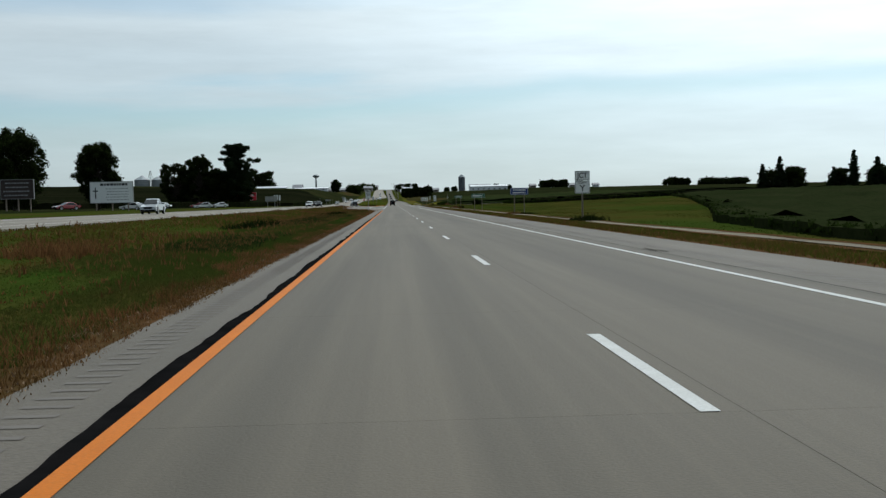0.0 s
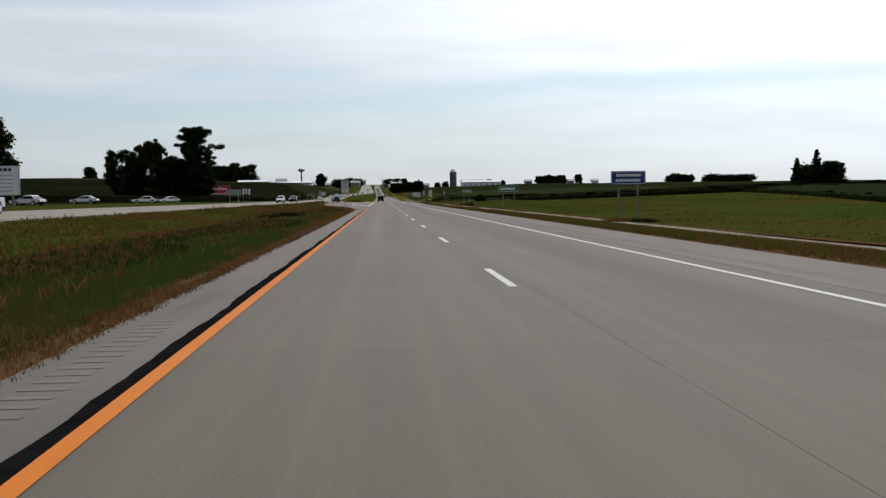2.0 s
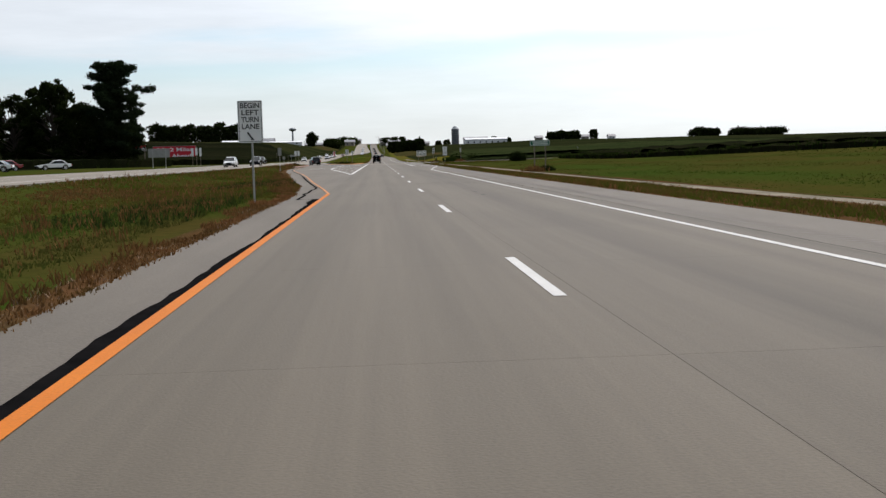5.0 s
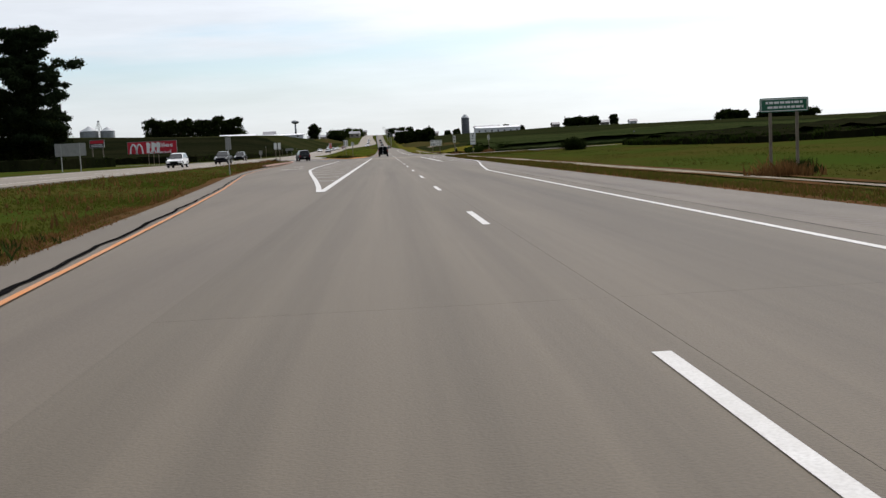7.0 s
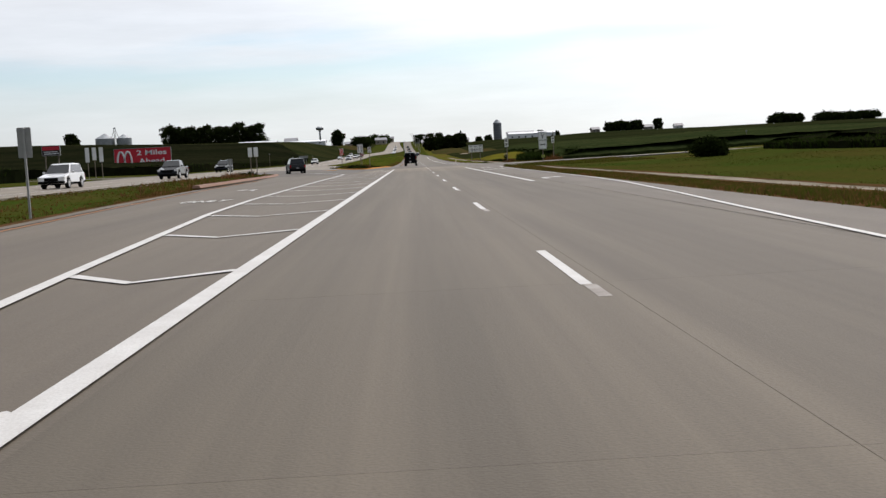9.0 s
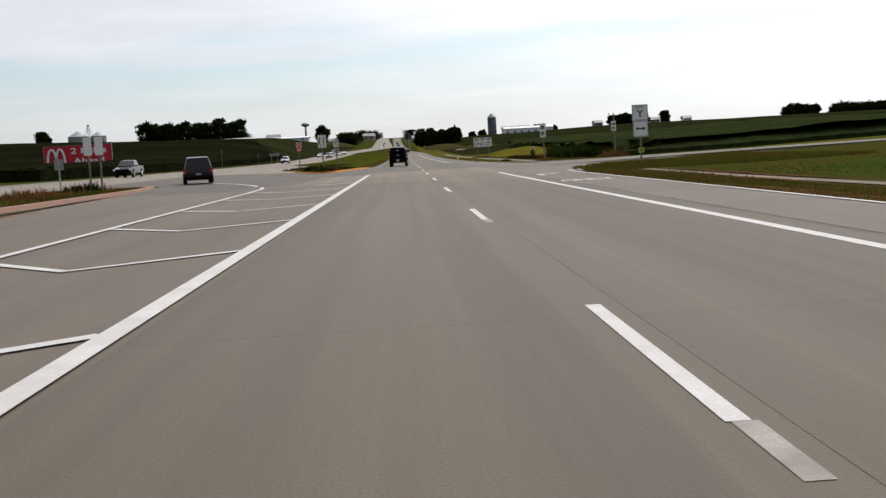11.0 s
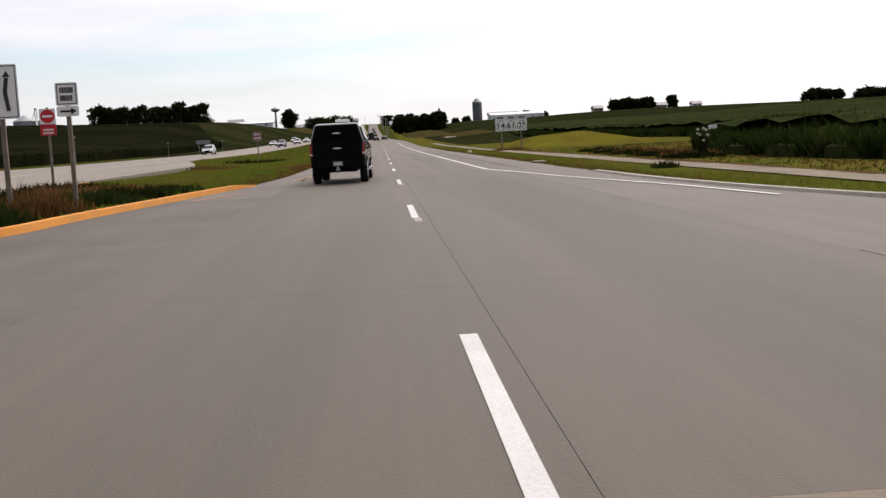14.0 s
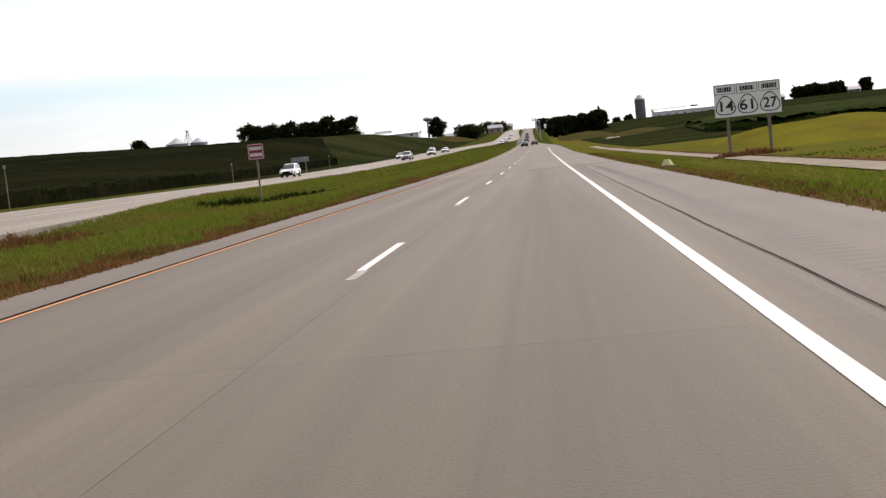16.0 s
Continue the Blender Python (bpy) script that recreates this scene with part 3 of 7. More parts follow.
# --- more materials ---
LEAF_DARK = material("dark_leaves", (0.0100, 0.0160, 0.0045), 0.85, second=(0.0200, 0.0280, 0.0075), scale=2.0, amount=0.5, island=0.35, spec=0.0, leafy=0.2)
LEAF = material("leaves", (0.022, 0.036, 0.009), 0.85, second=(0.036, 0.052, 0.013), scale=2.0, amount=0.5, island=0.3, spec=0.0, leafy=0.25)
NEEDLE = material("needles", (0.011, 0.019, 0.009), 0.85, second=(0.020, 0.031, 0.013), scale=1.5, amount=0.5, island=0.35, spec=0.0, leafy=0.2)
BARK = material("bark", (0.06, 0.045, 0.033), 0.95, second=(0.035, 0.027, 0.02), scale=0.4, amount=0.6, bump=0.7, bump_scale=9)
CORN = material("corn_leaves", (0.0150, 0.0290, 0.0056), 0.8, second=(0.0272, 0.0400, 0.0088), scale=6, amount=0.5, island=0.35, spec=0.0, leafy=0.3)
# canopy far darker than the leaves: shade of the backlit crop put into its colour
CORN_TOP_SHADED = material("corn_canopy", (0.0078, 0.0100, 0.0042), 0.95, second=(0.0150, 0.0155, 0.0070), scale=16, amount=0.7, stretch=(0.25, 0.9, 1), fine=(0.0030, 0.0036, 0.0021), fine_amount=0.65, bump=1.0, bump_scale=1.0, spec=0.0)
GREEN_TOP = material("green_corn_canopy", (0.0220, 0.0330, 0.0110), 0.95, second=(0.0380, 0.0450, 0.0158), scale=18, amount=0.7, stretch=(0.25, 0.9, 1), fine=(0.0052, 0.0076, 0.0032), fine_amount=0.65, bump=1.0, bump_scale=1.2, spec=0.0)
BEAN_TOP = material("bean_canopy", (0.0190, 0.0260, 0.0090), 0.95, second=(0.0270, 0.0310, 0.0125), scale=9, amount=0.6, stretch=(1.0, 0.2, 1), fine=(0.0095, 0.0130, 0.0050), fine_amount=0.6, bump=1.0, bump_scale=3.0, spec=0.0)
GRASS = material("grass_blades", (0.042, 0.078, 0.012), 0.85, second=(0.068, 0.066, 0.016), scale=6.0, amount=0.6, detail=3.0, stretch=(1.6, 0.4, 1), island=0.18, spec=0.0, leafy=0.35)
GREEN_GRASS = material("green_grass_blades", (0.060, 0.085, 0.0105), 0.85, second=(0.105, 0.074, 0.018), scale=7.0, amount=0.55, detail=3.0, stretch=(1.6, 0.45, 1), island=0.14, spec=0.0, leafy=0.35)
BANK_GRASS = material("bank_grass_blades", (0.047, 0.075, 0.0110), 0.85, second=(0.085, 0.070, 0.0180), scale=9.0, amount=0.6, detail=3.0, stretch=(0.8, 0.35, 1), island=0.10, spec=0.0, leafy=0.35)
DRY_GRASS = material("dry_grass_blades", (0.200, 0.090, 0.038), 0.9, second=(0.095, 0.058, 0.020), scale=3.0, amount=0.5, island=0.4, spec=0.0, leafy=0.3)
YELLOW_GRASS = material("mown_yellow_grass", (0.125, 0.120, 0.014), 0.95, second=(0.100, 0.072, 0.016), scale=3.0, amount=0.55, stretch=(1, 0.5, 1), fine=(0.055, 0.058, 0.009), fine_amount=0.5, bump=0.6, bump_scale=6, spec=0.0)
STEEL = material("galvanised_steel", (0.42, 0.42, 0.41), 0.5, 0.7, second=(0.33, 0.33, 0.32), scale=0.5, amount=0.5)
WOOD_POST = material("weathered_post", (0.22, 0.18, 0.14), 0.9, second=(0.15, 0.12, 0.09), scale=0.4, amount=0.5, bump=0.4, bump_scale=18)
SIGN_WHITE = material("white_sign_sheeting", (0.84, 0.85, 0.84), 0.45, second=(0.78, 0.79, 0.78), scale=0.6, amount=0.4)
SIGN_BLACK = material("black_sign_ink", (0.012, 0.012, 0.013), 0.5)
SIGN_GREEN = material("green_sign_sheeting", (0.004, 0.12, 0.065), 0.45, second=(0.006, 0.10, 0.055), scale=0.5)
SIGN_BLUE = material("blue_sign_sheeting", (0.008, 0.035, 0.20), 0.45, second=(0.01, 0.03, 0.17), scale=0.5)
SIGN_RED = material("red_sign_sheeting", (0.62, 0.012, 0.03), 0.45, second=(0.55, 0.012, 0.025), scale=0.5)
SIGN_BROWN = material("maroon_sign_sheeting", (0.30, 0.022, 0.026), 0.5, second=(0.25, 0.02, 0.022), scale=0.4)
SIGN_DARK = material("dark_billboard_face", (0.03, 0.018, 0.015), 0.6, second=(0.045, 0.025, 0.02), scale=1.0)
SIGN_LIME = material("lime_plaque", (0.50, 0.55, 0.10), 0.5)
SIGN_BACK = material("bare_aluminium", (0.35, 0.35, 0.34), 0.45, 0.6, second=(0.28, 0.28, 0.27), scale=0.5)
WHITE_WALL = material("white_metal_wall", (0.78, 0.79, 0.80), 0.55, second=(0.70, 0.71, 0.72), scale=3.0, amount=0.4)
TAN_WALL = material("tan_house_wall", (0.30, 0.26, 0.21), 0.8, second=(0.24, 0.21, 0.17), scale=2.0, amount=0.5)
GREY_ROOF = material("grey_roof", (0.30, 0.30, 0.31), 0.6, second=(0.24, 0.24, 0.25), scale=2.0, amount=0.5)
BIN_STEEL = material("bin_steel", (0.30, 0.32, 0.33), 0.45, 0.4, second=(0.22, 0.235, 0.24), scale=3.0, amount=0.5)
SILO_WALL = material("silo_staves", (0.1100, 0.1197, 0.1320), 0.8, second=(0.0770, 0.0855, 0.0960), scale=2.0, amount=0.5)
DARK_WINDOW = material("dark_window", (0.02, 0.022, 0.025), 0.12)
RUBBER = material("tyre_rubber", (0.010, 0.010, 0.010), 0.9, spec=0.15, second=(0.018, 0.017, 0.017), scale=0.2, bump=0.3, bump_scale=60)
CHROME = material("chrome", (0.78, 0.78, 0.80), 0.12, 1.0)
ALLOY = material("alloy_rim", (0.95, 0.95, 0.96), 0.3, 0.35)
GLASS_DARK = material("tinted_glass", (0.010, 0.012, 0.013), 0.04, spec=0.5)
# darker, duller copy of the tinted glass: the backlit rear's shade in its colour
TOPPER_GLASS = material("black_topper_glass", (0.002, 0.002, 0.0025), 0.35, spec=0.04)
BLACK_PLASTIC = material("black_plastic", (0.003, 0.003, 0.0035), 0.8, spec=0.08, second=(0.007, 0.007, 0.007), scale=0.3, bump=0.15, bump_scale=120)
# duller copy of the black paint that puts backlit shade into the tailgate
MATTE_BLACK = material("matte_black_paint", (0.0025, 0.0025, 0.003), 0.6, spec=0.05, second=(0.006, 0.006, 0.006), scale=0.5)
TAIL_RED = material("tail_lamp_red", (0.34, 0.008, 0.016), 0.15, coat=0.5)
LAMP_CLEAR = material("lamp_clear", (0.75, 0.76, 0.78), 0.1, coat=0.6)
PAINTS = {
    "black": material("black_car_paint", (0.0025, 0.0025, 0.003), 0.06, coat=0.04, spec=0.28),
    "white": material("white_car_paint", (0.78, 0.78, 0.78), 0.3, coat=0.8),
    "silver": material("silver_car_paint", (0.42, 0.43, 0.45), 0.3, 0.6, coat=0.8),
    "dark": material("dark_grey_car_paint", (0.010, 0.011, 0.013), 0.28, 0.0, coat=0.4, spec=0.25),
    "red": material("red_car_paint", (0.30, 0.015, 0.015), 0.3, coat=0.8),
}


# --- blades, leaves ---
def blades(name, pos, height, width, mat, lean=0.35, seed=1, label="", category="grass", per=3):
    """Many upright tapering blades, as one object."""
    r = np.random.default_rng(seed)
    n = len(pos)
    p = np.repeat(pos, per, 0) + np.c_[r.normal(0, 0.05, (n * per, 2)), np.zeros(n * per)]
    m = len(p)
    h = np.repeat(height, per) * r.uniform(0.55, 1.2, m)
    a = r.uniform(0, 2 * np.pi, m)
    side = np.c_[np.cos(a), np.sin(a), np.zeros(m)] * (np.repeat(width, per) * r.uniform(0.7, 1.3, m))[:, None] / 2
    b = r.uniform(0, 2 * np.pi, m)
    bend = np.c_[np.cos(b), np.sin(b), np.zeros(m)] * (h * lean * r.uniform(0.2, 1.0, m))[:, None]
    up = np.c_[np.zeros(m), np.zeros(m), h]
    v = np.stack([p - side, p + side, p + side * 0.7 + up * 0.6 + bend * 0.4, p - side * 0.7 + up * 0.6 + bend * 0.4, p + up + bend], 1)
    verts = v.reshape(-1, 3)
    base = np.arange(m) * 5
    quads = np.stack([base, base + 1, base + 2, base + 3], 1)
    tris = np.stack([base + 3, base + 2, base + 4], 1)
    me = bpy.data.meshes.new(name)
    me.vertices.add(len(verts))
    me.vertices.foreach_set("co", verts.astype(np.float32).ravel())
    me.loops.add(7 * m)
    loops = np.concatenate([np.concatenate([quads, tris], 1)]).ravel()
    me.loops.foreach_set("vertex_index", loops.astype(np.int32))
    me.polygons.add(2 * m)
    starts = np.stack([np.arange(m) * 7, np.arange(m) * 7 + 4], 1).ravel()
    me.polygons.foreach_set("loop_start", starts.astype(np.int32))
    me.update(calc_edges=True)
    me.validate()
    me.materials.append(mat)
    return tagged(new(name, me), label, category, kind="stuff")


def leaf_cloud(name, centres, radii, count, size, mat, parent, seed, flat=0.6):
    """A crown: clumps of leaves, each leaf cluster a small folded quad."""
    r = np.random.default_rng(seed)
    centres, radii = np.asarray(centres, float), np.asarray(radii, float)
    w = radii**2
    pick = r.choice(len(centres), count, p=w / w.sum())
    d = r.normal(0, 1, (count, 3))
    d /= np.linalg.norm(d, axis=1)[:, None]
    rad = radii[pick] * np.where(r.uniform(0, 1, count) < 0.2, r.uniform(0.9, 1.35, count), r.uniform(0.2, 1.0, count) ** 0.5)
    p = centres[pick] + d * rad[:, None] * np.array([1, 1, flat + 0.2])
    a = r.normal(0, 1, (count, 3))
    a /= np.linalg.norm(a, axis=1)[:, None]
    b = np.cross(a, d)
    b /= np.linalg.norm(b, axis=1)[:, None] + 1e-9
    s = size * r.uniform(0.5, 1.3, count)[:, None]
    v = np.stack([p - a * s, p + b * s * 0.6, p + a * s + d * s * 0.2, p - b * s * 0.6], 1).reshape(-1, 3)
    base = np.arange(count) * 4
    f = np.stack([base, base + 1, base + 2, base + 3], 1)
    return mesh_object(name, v, f, mat, parent)


def box(bm, x0, x1, y0, y1, z0, z1):
    bmesh.ops.create_cube(bm, size=1, matrix=Matrix.Translation(((x0 + x1) / 2, (y0 + y1) / 2, (z0 + z1) / 2)) @ Matrix.Diagonal((x1 - x0, y1 - y0, z1 - z0, 1)))
    return bm


def limb(bm, a, b, r0, r1, sides=7):
    a, b = Vector(a), Vector(b)
    m = (b - a).to_track_quat("Z", "Y").to_matrix().to_4x4()
    bmesh.ops.create_cone(bm, cap_ends=True, segments=sides, radius1=r0, radius2=r1, depth=(b - a).length, matrix=Matrix.Translation((a + b) / 2) @ m)


def put(ob, x, y, z=None, turn=0.0):
    z = float(land_z(x, y)) if z is None else z
    ob.matrix_world = pose(x, y, z, 0, 0, turn)
    return ob


def broadleaf(x, y, height, width, label, seed, density=1.0, mat=None, lobes=16, low=0.22, group="", open_crown=0.0, leaf=1.0):
    r = np.random.default_rng(seed)
    tree = tagged(new("tree"), label, "tree", group)
    bm = bmesh.new()
    tops, rad = [], []
    trunk_top = height * 0.45
    limb(bm, (0, 0, -0.4), (0, 0, trunk_top), height * 0.028, height * 0.016, 9)
    for k in range(lobes):
        a = 2.4 * k + r.uniform(-0.4, 0.4)
        hh = low + (0.93 - low) * ((k + 0.5) / lobes) ** 0.8
        reach = width / 2 * (0.95 - 0.62 * abs(hh - 0.5) * 1.6) * r.uniform(0.45, 0.85 + open_crown)
        c = np.array([math.cos(a) * reach, math.sin(a) * reach, hh * height])
        tops.append(c)
        rad.append(width * r.uniform(0.15, 0.24) * (1 - 0.35 * open_crown) * (16 / max(lobes, 16)) ** 0.33)
        limb(bm, (0, 0, min(trunk_top, c[2] * 0.62)), c * np.array([0.9, 0.9, 1]), height * 0.009, height * 0.003, 5)
    tops.append(np.array([0, 0, height * 0.9]))
    rad.append(width * 0.15)
    for k in range(max(0, lobes - 14)):
        # sprays that stand out from the crown
        a, up = r.uniform(0, 2 * math.pi), r.uniform(-0.3, 1.0)
        out = math.sqrt(max(0.05, 1 - max(up, 0) ** 2)) * width * r.uniform(0.40, 0.56)
        c = np.array([math.cos(a) * out, math.sin(a) * out, height * (0.55 + 0.45 * up * r.uniform(0.85, 1.08))])
        tops.append(c)
        rad.append(width * r.uniform(0.05, 0.09))
        limb(bm, (c[0] * 0.4, c[1] * 0.4, c[2] * 0.85), c, height * 0.004, height * 0.002, 4)
    part("trunk", bm, BARK, tree)
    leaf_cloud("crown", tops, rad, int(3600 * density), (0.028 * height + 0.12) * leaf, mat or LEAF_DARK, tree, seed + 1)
    return put(tree, x, y)


def conifer(x, y, height, width, label, seed, tiers=15, group="", ragged=0.25, bare=0.08):
    r = np.random.default_rng(seed)
    tree = tagged(new("conifer"), label, "tree", group)
    bm = bmesh.new()
    limb(bm, (0, 0, -0.4), (0, 0, height * 0.97), height * 0.02, height * 0.003, 8)
    centres, radii = [], []
    for k in range(tiers):
        t = (k + 0.4) / tiers
        z = height * (bare + (0.97 - bare) * t)
        reach = width / 2 * (1 - t) ** 0.75 + 0.12
        for j in range(max(4, int(9 * (1 - t)) + 3)):
            a = r.uniform(0, 2 * math.pi)
            rr = reach * r.uniform(1 - 2 * ragged, 1 + ragged)
            tip = (math.cos(a) * rr, math.sin(a) * rr, z - 0.12 * rr)
            limb(bm, (0, 0, z), tip, height * 0.004, height * 0.001, 4)
            for q in (0.45, 0.75, 1.0):
                centres.append(np.array([tip[0] * q, tip[1] * q, z - 0.12 * rr * q]))
                radii.append(0.10 * width * (0.5 + 0.5 * (1 - t)) * (1.1 - 0.4 * q) + 0.1)
    part("trunk", bm, BARK, tree)
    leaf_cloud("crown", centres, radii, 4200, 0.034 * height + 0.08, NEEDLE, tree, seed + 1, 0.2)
    return put(tree, x, y)


def white_pine(x, y, height, label, seed):
    """A tall old pine with few long level limbs and plates of needles."""
    r = np.random.default_rng(seed)
    tree = tagged(new("pine_tree"), label, "tree")
    bm = bmesh.new()
    limb(bm, (0, 0, -0.5), (0.2, 0, height * 0.95), 0.42, 0.08, 10)
    centres, radii = [], []
    arms = [(0.30, 180, 4.6), (0.30, 10, 4.2), (0.40, 165, 5.4), (0.42, 35, 4.6), (0.5, 0, 5.2), (0.52, 200, 4.4), (0.60, 120, 4.0), (0.63, 345, 4.6), (0.72, 5, 7.4), (0.74, 185, 4.2), (0.8, 60, 3.2), (0.84, 170, 3.6), (0.88, 0, 4.0), (0.93, 190, 2.6), (0.97, 20, 2.2), (0.36, 270, 4.4), (0.56, 280, 4.2), (0.66, 250, 3.6), (0.2, 300, 4.4), (0.18, 160, 4.6), (0.2, 20, 4.8), (0.27, 350, 5.4), (0.13, 5, 4.6), (0.34, 20, 5.2), (0.46, 350, 5.6), (0.57, 15, 5.0), (0.92, 10, 4.4), (0.9, 30, 3.8)]
    arms += [(0.14 + 0.8 * k / 26, 137.5 * k, r.uniform(2.6, 4.6) * (1.1 - 0.5 * k / 26)) for k in range(26)]
    for hh, deg, reach in arms:
        a = radians(deg)
        tip = np.array([math.cos(a) * reach, math.sin(a) * reach, hh * height + r.uniform(0.2, 0.9)])
        limb(bm, (0, 0, hh * height - 0.4), tip, 0.12, 0.03, 6)
        for q in (0.3, 0.5, 0.68, 0.85, 1.0):
            centres.append(np.array([0, 0, hh * height]) * (1 - q) + tip * q + r.normal(0, 0.25, 3))
            radii.append(r.uniform(0.65, 1.3) * (1.25 - 0.4 * q))
    centres.append(np.array([0.2, 0, height * 0.97]))
    radii.append(1.0)
    part("trunk", bm, BARK, tree)
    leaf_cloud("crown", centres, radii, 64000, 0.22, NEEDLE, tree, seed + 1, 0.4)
    return put(tree, x, y)


def grove(cx, cy, width, depth, height, count, seed, label, mat=None, group="far tree line", leaf=1.7):
    r = np.random.default_rng(seed)
    for k in range(count):
        x = cx + width * ((k + 0.5) / count - 0.5) + r.uniform(-1, 1)
        broadleaf(x, cy + r.uniform(-depth, depth), height * r.uniform(0.85, 1.08), width / count * r.uniform(1.8, 2.6), label, seed + 3 * k, 0.36, mat, 14, 0.05, group, leaf=leaf)


# --- trees ---
def tall_to(x, y, top):
    """The height of a tree whose tip stands at the level top."""
    return top - float(land_z(x, y))


broadleaf(-59, 206, 13.0, 8.8, "full dark broadleaf tree beside the opposite carriageway", 11, 6.5, lobes=48, low=0.08, leaf=0.48)
broadleaf(-68.5, 187, 13.6, 11.5, "full dark broadleaf tree beside a dark billboard", 12, 6.5, lobes=48, low=0.08, leaf=0.48)
white_pine(-51.3, 334, 19.6, "tall ragged pine with long level limbs", 21)
broadleaf(-70.0, 336, 14.0, 8.6, "airy broadleaf tree beside a tall pine", 31, 4.2, lobes=52, open_crown=0.65, low=0.1, leaf=0.46)
broadleaf(-62.0, 334, 16.2, 10.0, "dark broadleaf tree beside a tall pine", 32, 5.6, lobes=52, open_crown=0.55, low=0.08, leaf=0.46)
broadleaf(-57.5, 337, 11.5, 12.5, "low dark broadleaf tree under a tall pine", 33, 4.6, lobes=40, low=0.04, leaf=0.5)
broadleaf(-69.0, 341, 9.5, 11.0, "low dark broadleaf tree behind a tall pine", 35, 4.6, lobes=40, low=0.03, leaf=0.5)
broadleaf(-50.3, 335, 8.2, 9.5, "low dark broadleaf tree under a tall pine", 34, 4.2, lobes=36, low=0.03, leaf=0.5)
conifer(163, 445, tall_to(163, 445, 18.2), 6.5, "dark spruce on the field crest", 41, group="spruces on the crest")
conifer(156, 447, tall_to(156, 447, 15.0), 6.0, "dark spruce on the field crest", 42, group="spruces on the crest")
broadleaf(171, 449, 12.5, 12.5, "dark rounded tree beside spruces on the crest", 43, 1.0, lobes=18, low=0.05, leaf=1.3)
broadleaf(163, 452, 11.0, 13.0, "dark rounded tree beside spruces on the crest", 44, 1.0, lobes=18, low=0.05, leaf=1.3)
conifer(140, 319, tall_to(140, 319, 15.0), 3.8, "slim dark spruce on the field crest", 45, group="spruces on the crest")
conifer(134.5, 321, tall_to(134.5, 321, 9.8), 4.0, "slim dark spruce on the field crest", 46, group="spruces on the crest")
conifer(147.5, 319, tall_to(147.5, 319, 12.8), 5.6, "dark spruce on the field crest", 47, group="spruces on the crest", ragged=0.4)
broadleaf(150, 325, 8.0, 8.5, "low dark tree under spruces on the crest", 48, 0.8, lobes=14, low=0.05, leaf=1.3)
broadleaf(137.5, 324, 7.0, 7.5, "low dark tree under spruces on the crest", 49, 0.8, lobes=14, low=0.05, leaf=1.3)
grove(269, 1010, 22, 5, 6.4, 5, 60, "dark distant tree in a line on the crest", leaf=3.0)
grove(316, 1012, 44, 5, 5.4, 7, 61, "dark distant tree in a line on the crest", leaf=3.0)
grove(150, 1000, 26, 6, 6.8, 6, 66, "dark distant tree beside farm houses", leaf=2.4)
grove(-192, 1275, 92, 10, 25.0, 12, 70, "dark distant tree of a wood beyond the fields", group="wood beyond the fields")
broadleaf(-150, 1290, 12, 22, "lone dark distant tree beside a wood", 85, 0.8, lobes=14, low=0.1, leaf=1.7)
broadleaf(-334, 1300, 21.0, 17, "lone dark round tree on the field crest", 86, 0.8, lobes=14, low=0.02, leaf=1.6)
broadleaf(-57, 1040, tall_to(-57, 1040, 23.6), 11, "dark upright tree beside the far hill", 87, 0.8, lobes=16, low=0.03, leaf=1.6)
broadleaf(-39.5, 1040, tall_to(-39.5, 1040, 17.0), 17, "wide dark round tree beside the far hill", 88, 0.9, lobes=18, low=0.02, leaf=2.2)
grove(18.5, 862, 24, 6, 7.8, 9, 90, "dark roadside tree on the far hill", group="trees on the far hill", leaf=2.2)
grove(-36, 1200, 30, 8, 6.5, 5, 97, "distant tree at the top of the far hill", LEAF, group="trees on the far hill", leaf=2.0)
broadleaf(24.4, 327, 1.25, 3.6, "low dark rounded bush before a field edge", 101, 1.0, lobes=16, low=0.02)


# --- distant buildings ---
def gabled(name, x, y, w, d, h, roof_h, label, wall=None, roof=None, turn=0.0, z=None, windows=3):
    house = tagged(new(name), label, "building")
    bm = bmesh.new()
    bmesh.ops.create_cube(bm, size=1, matrix=Matrix.Translation((0, 0, h / 2 - 0.5)) @ Matrix.Diagonal((w, d, h + 1, 1)))
    for sx in (-1, 1):
        q = [bm.verts.new((sx * w / 2, -d / 2, h)), bm.verts.new((sx * w / 2, d / 2, h)), bm.verts.new((sx * w / 2, 0, h + roof_h))]
        bm.faces.new(q if sx > 0 else q[::-1])
    part("wall", bm, wall or WHITE_WALL, house)
    e, t = 0.5, 0.16
    verts = []
    for sx in (-1, 1):
        for dz in (0, t):
            verts += [(sx * (w / 2 + e), -d / 2 - e, h - e * 2 * roof_h / d + dz), (sx * (w / 2 + e), 0, h + roof_h + dz + 0.02), (sx * (w / 2 + e), d / 2 + e, h - e * 2 * roof_h / d + dz)]
    faces = [(0, 1, 7, 6), (1, 2, 8, 7), (3, 9, 10, 4), (4, 10, 11, 5), (0, 6, 9, 3), (2, 5, 11, 8), (0, 3, 4, 1), (1, 4, 5, 2), (6, 7, 10, 9), (7, 8, 11, 10)]
    mesh_object("roof", verts, faces, roof or GREY_ROOF, house)
    for k in range(windows):
        bm = bmesh.new()
        bmesh.ops.create_cube(bm, size=1, matrix=Matrix.Translation((w * ((k + 0.5) / windows - 0.5), -d / 2 - 0.03, h * 0.5)) @ Matrix.Diagonal((min(1.4, w * 0.12), 0.08, min(1.5, h * 0.4), 1)))
        part("window", bm, DARK_WINDOW, house)
    return put(house, x, y, z, turn)


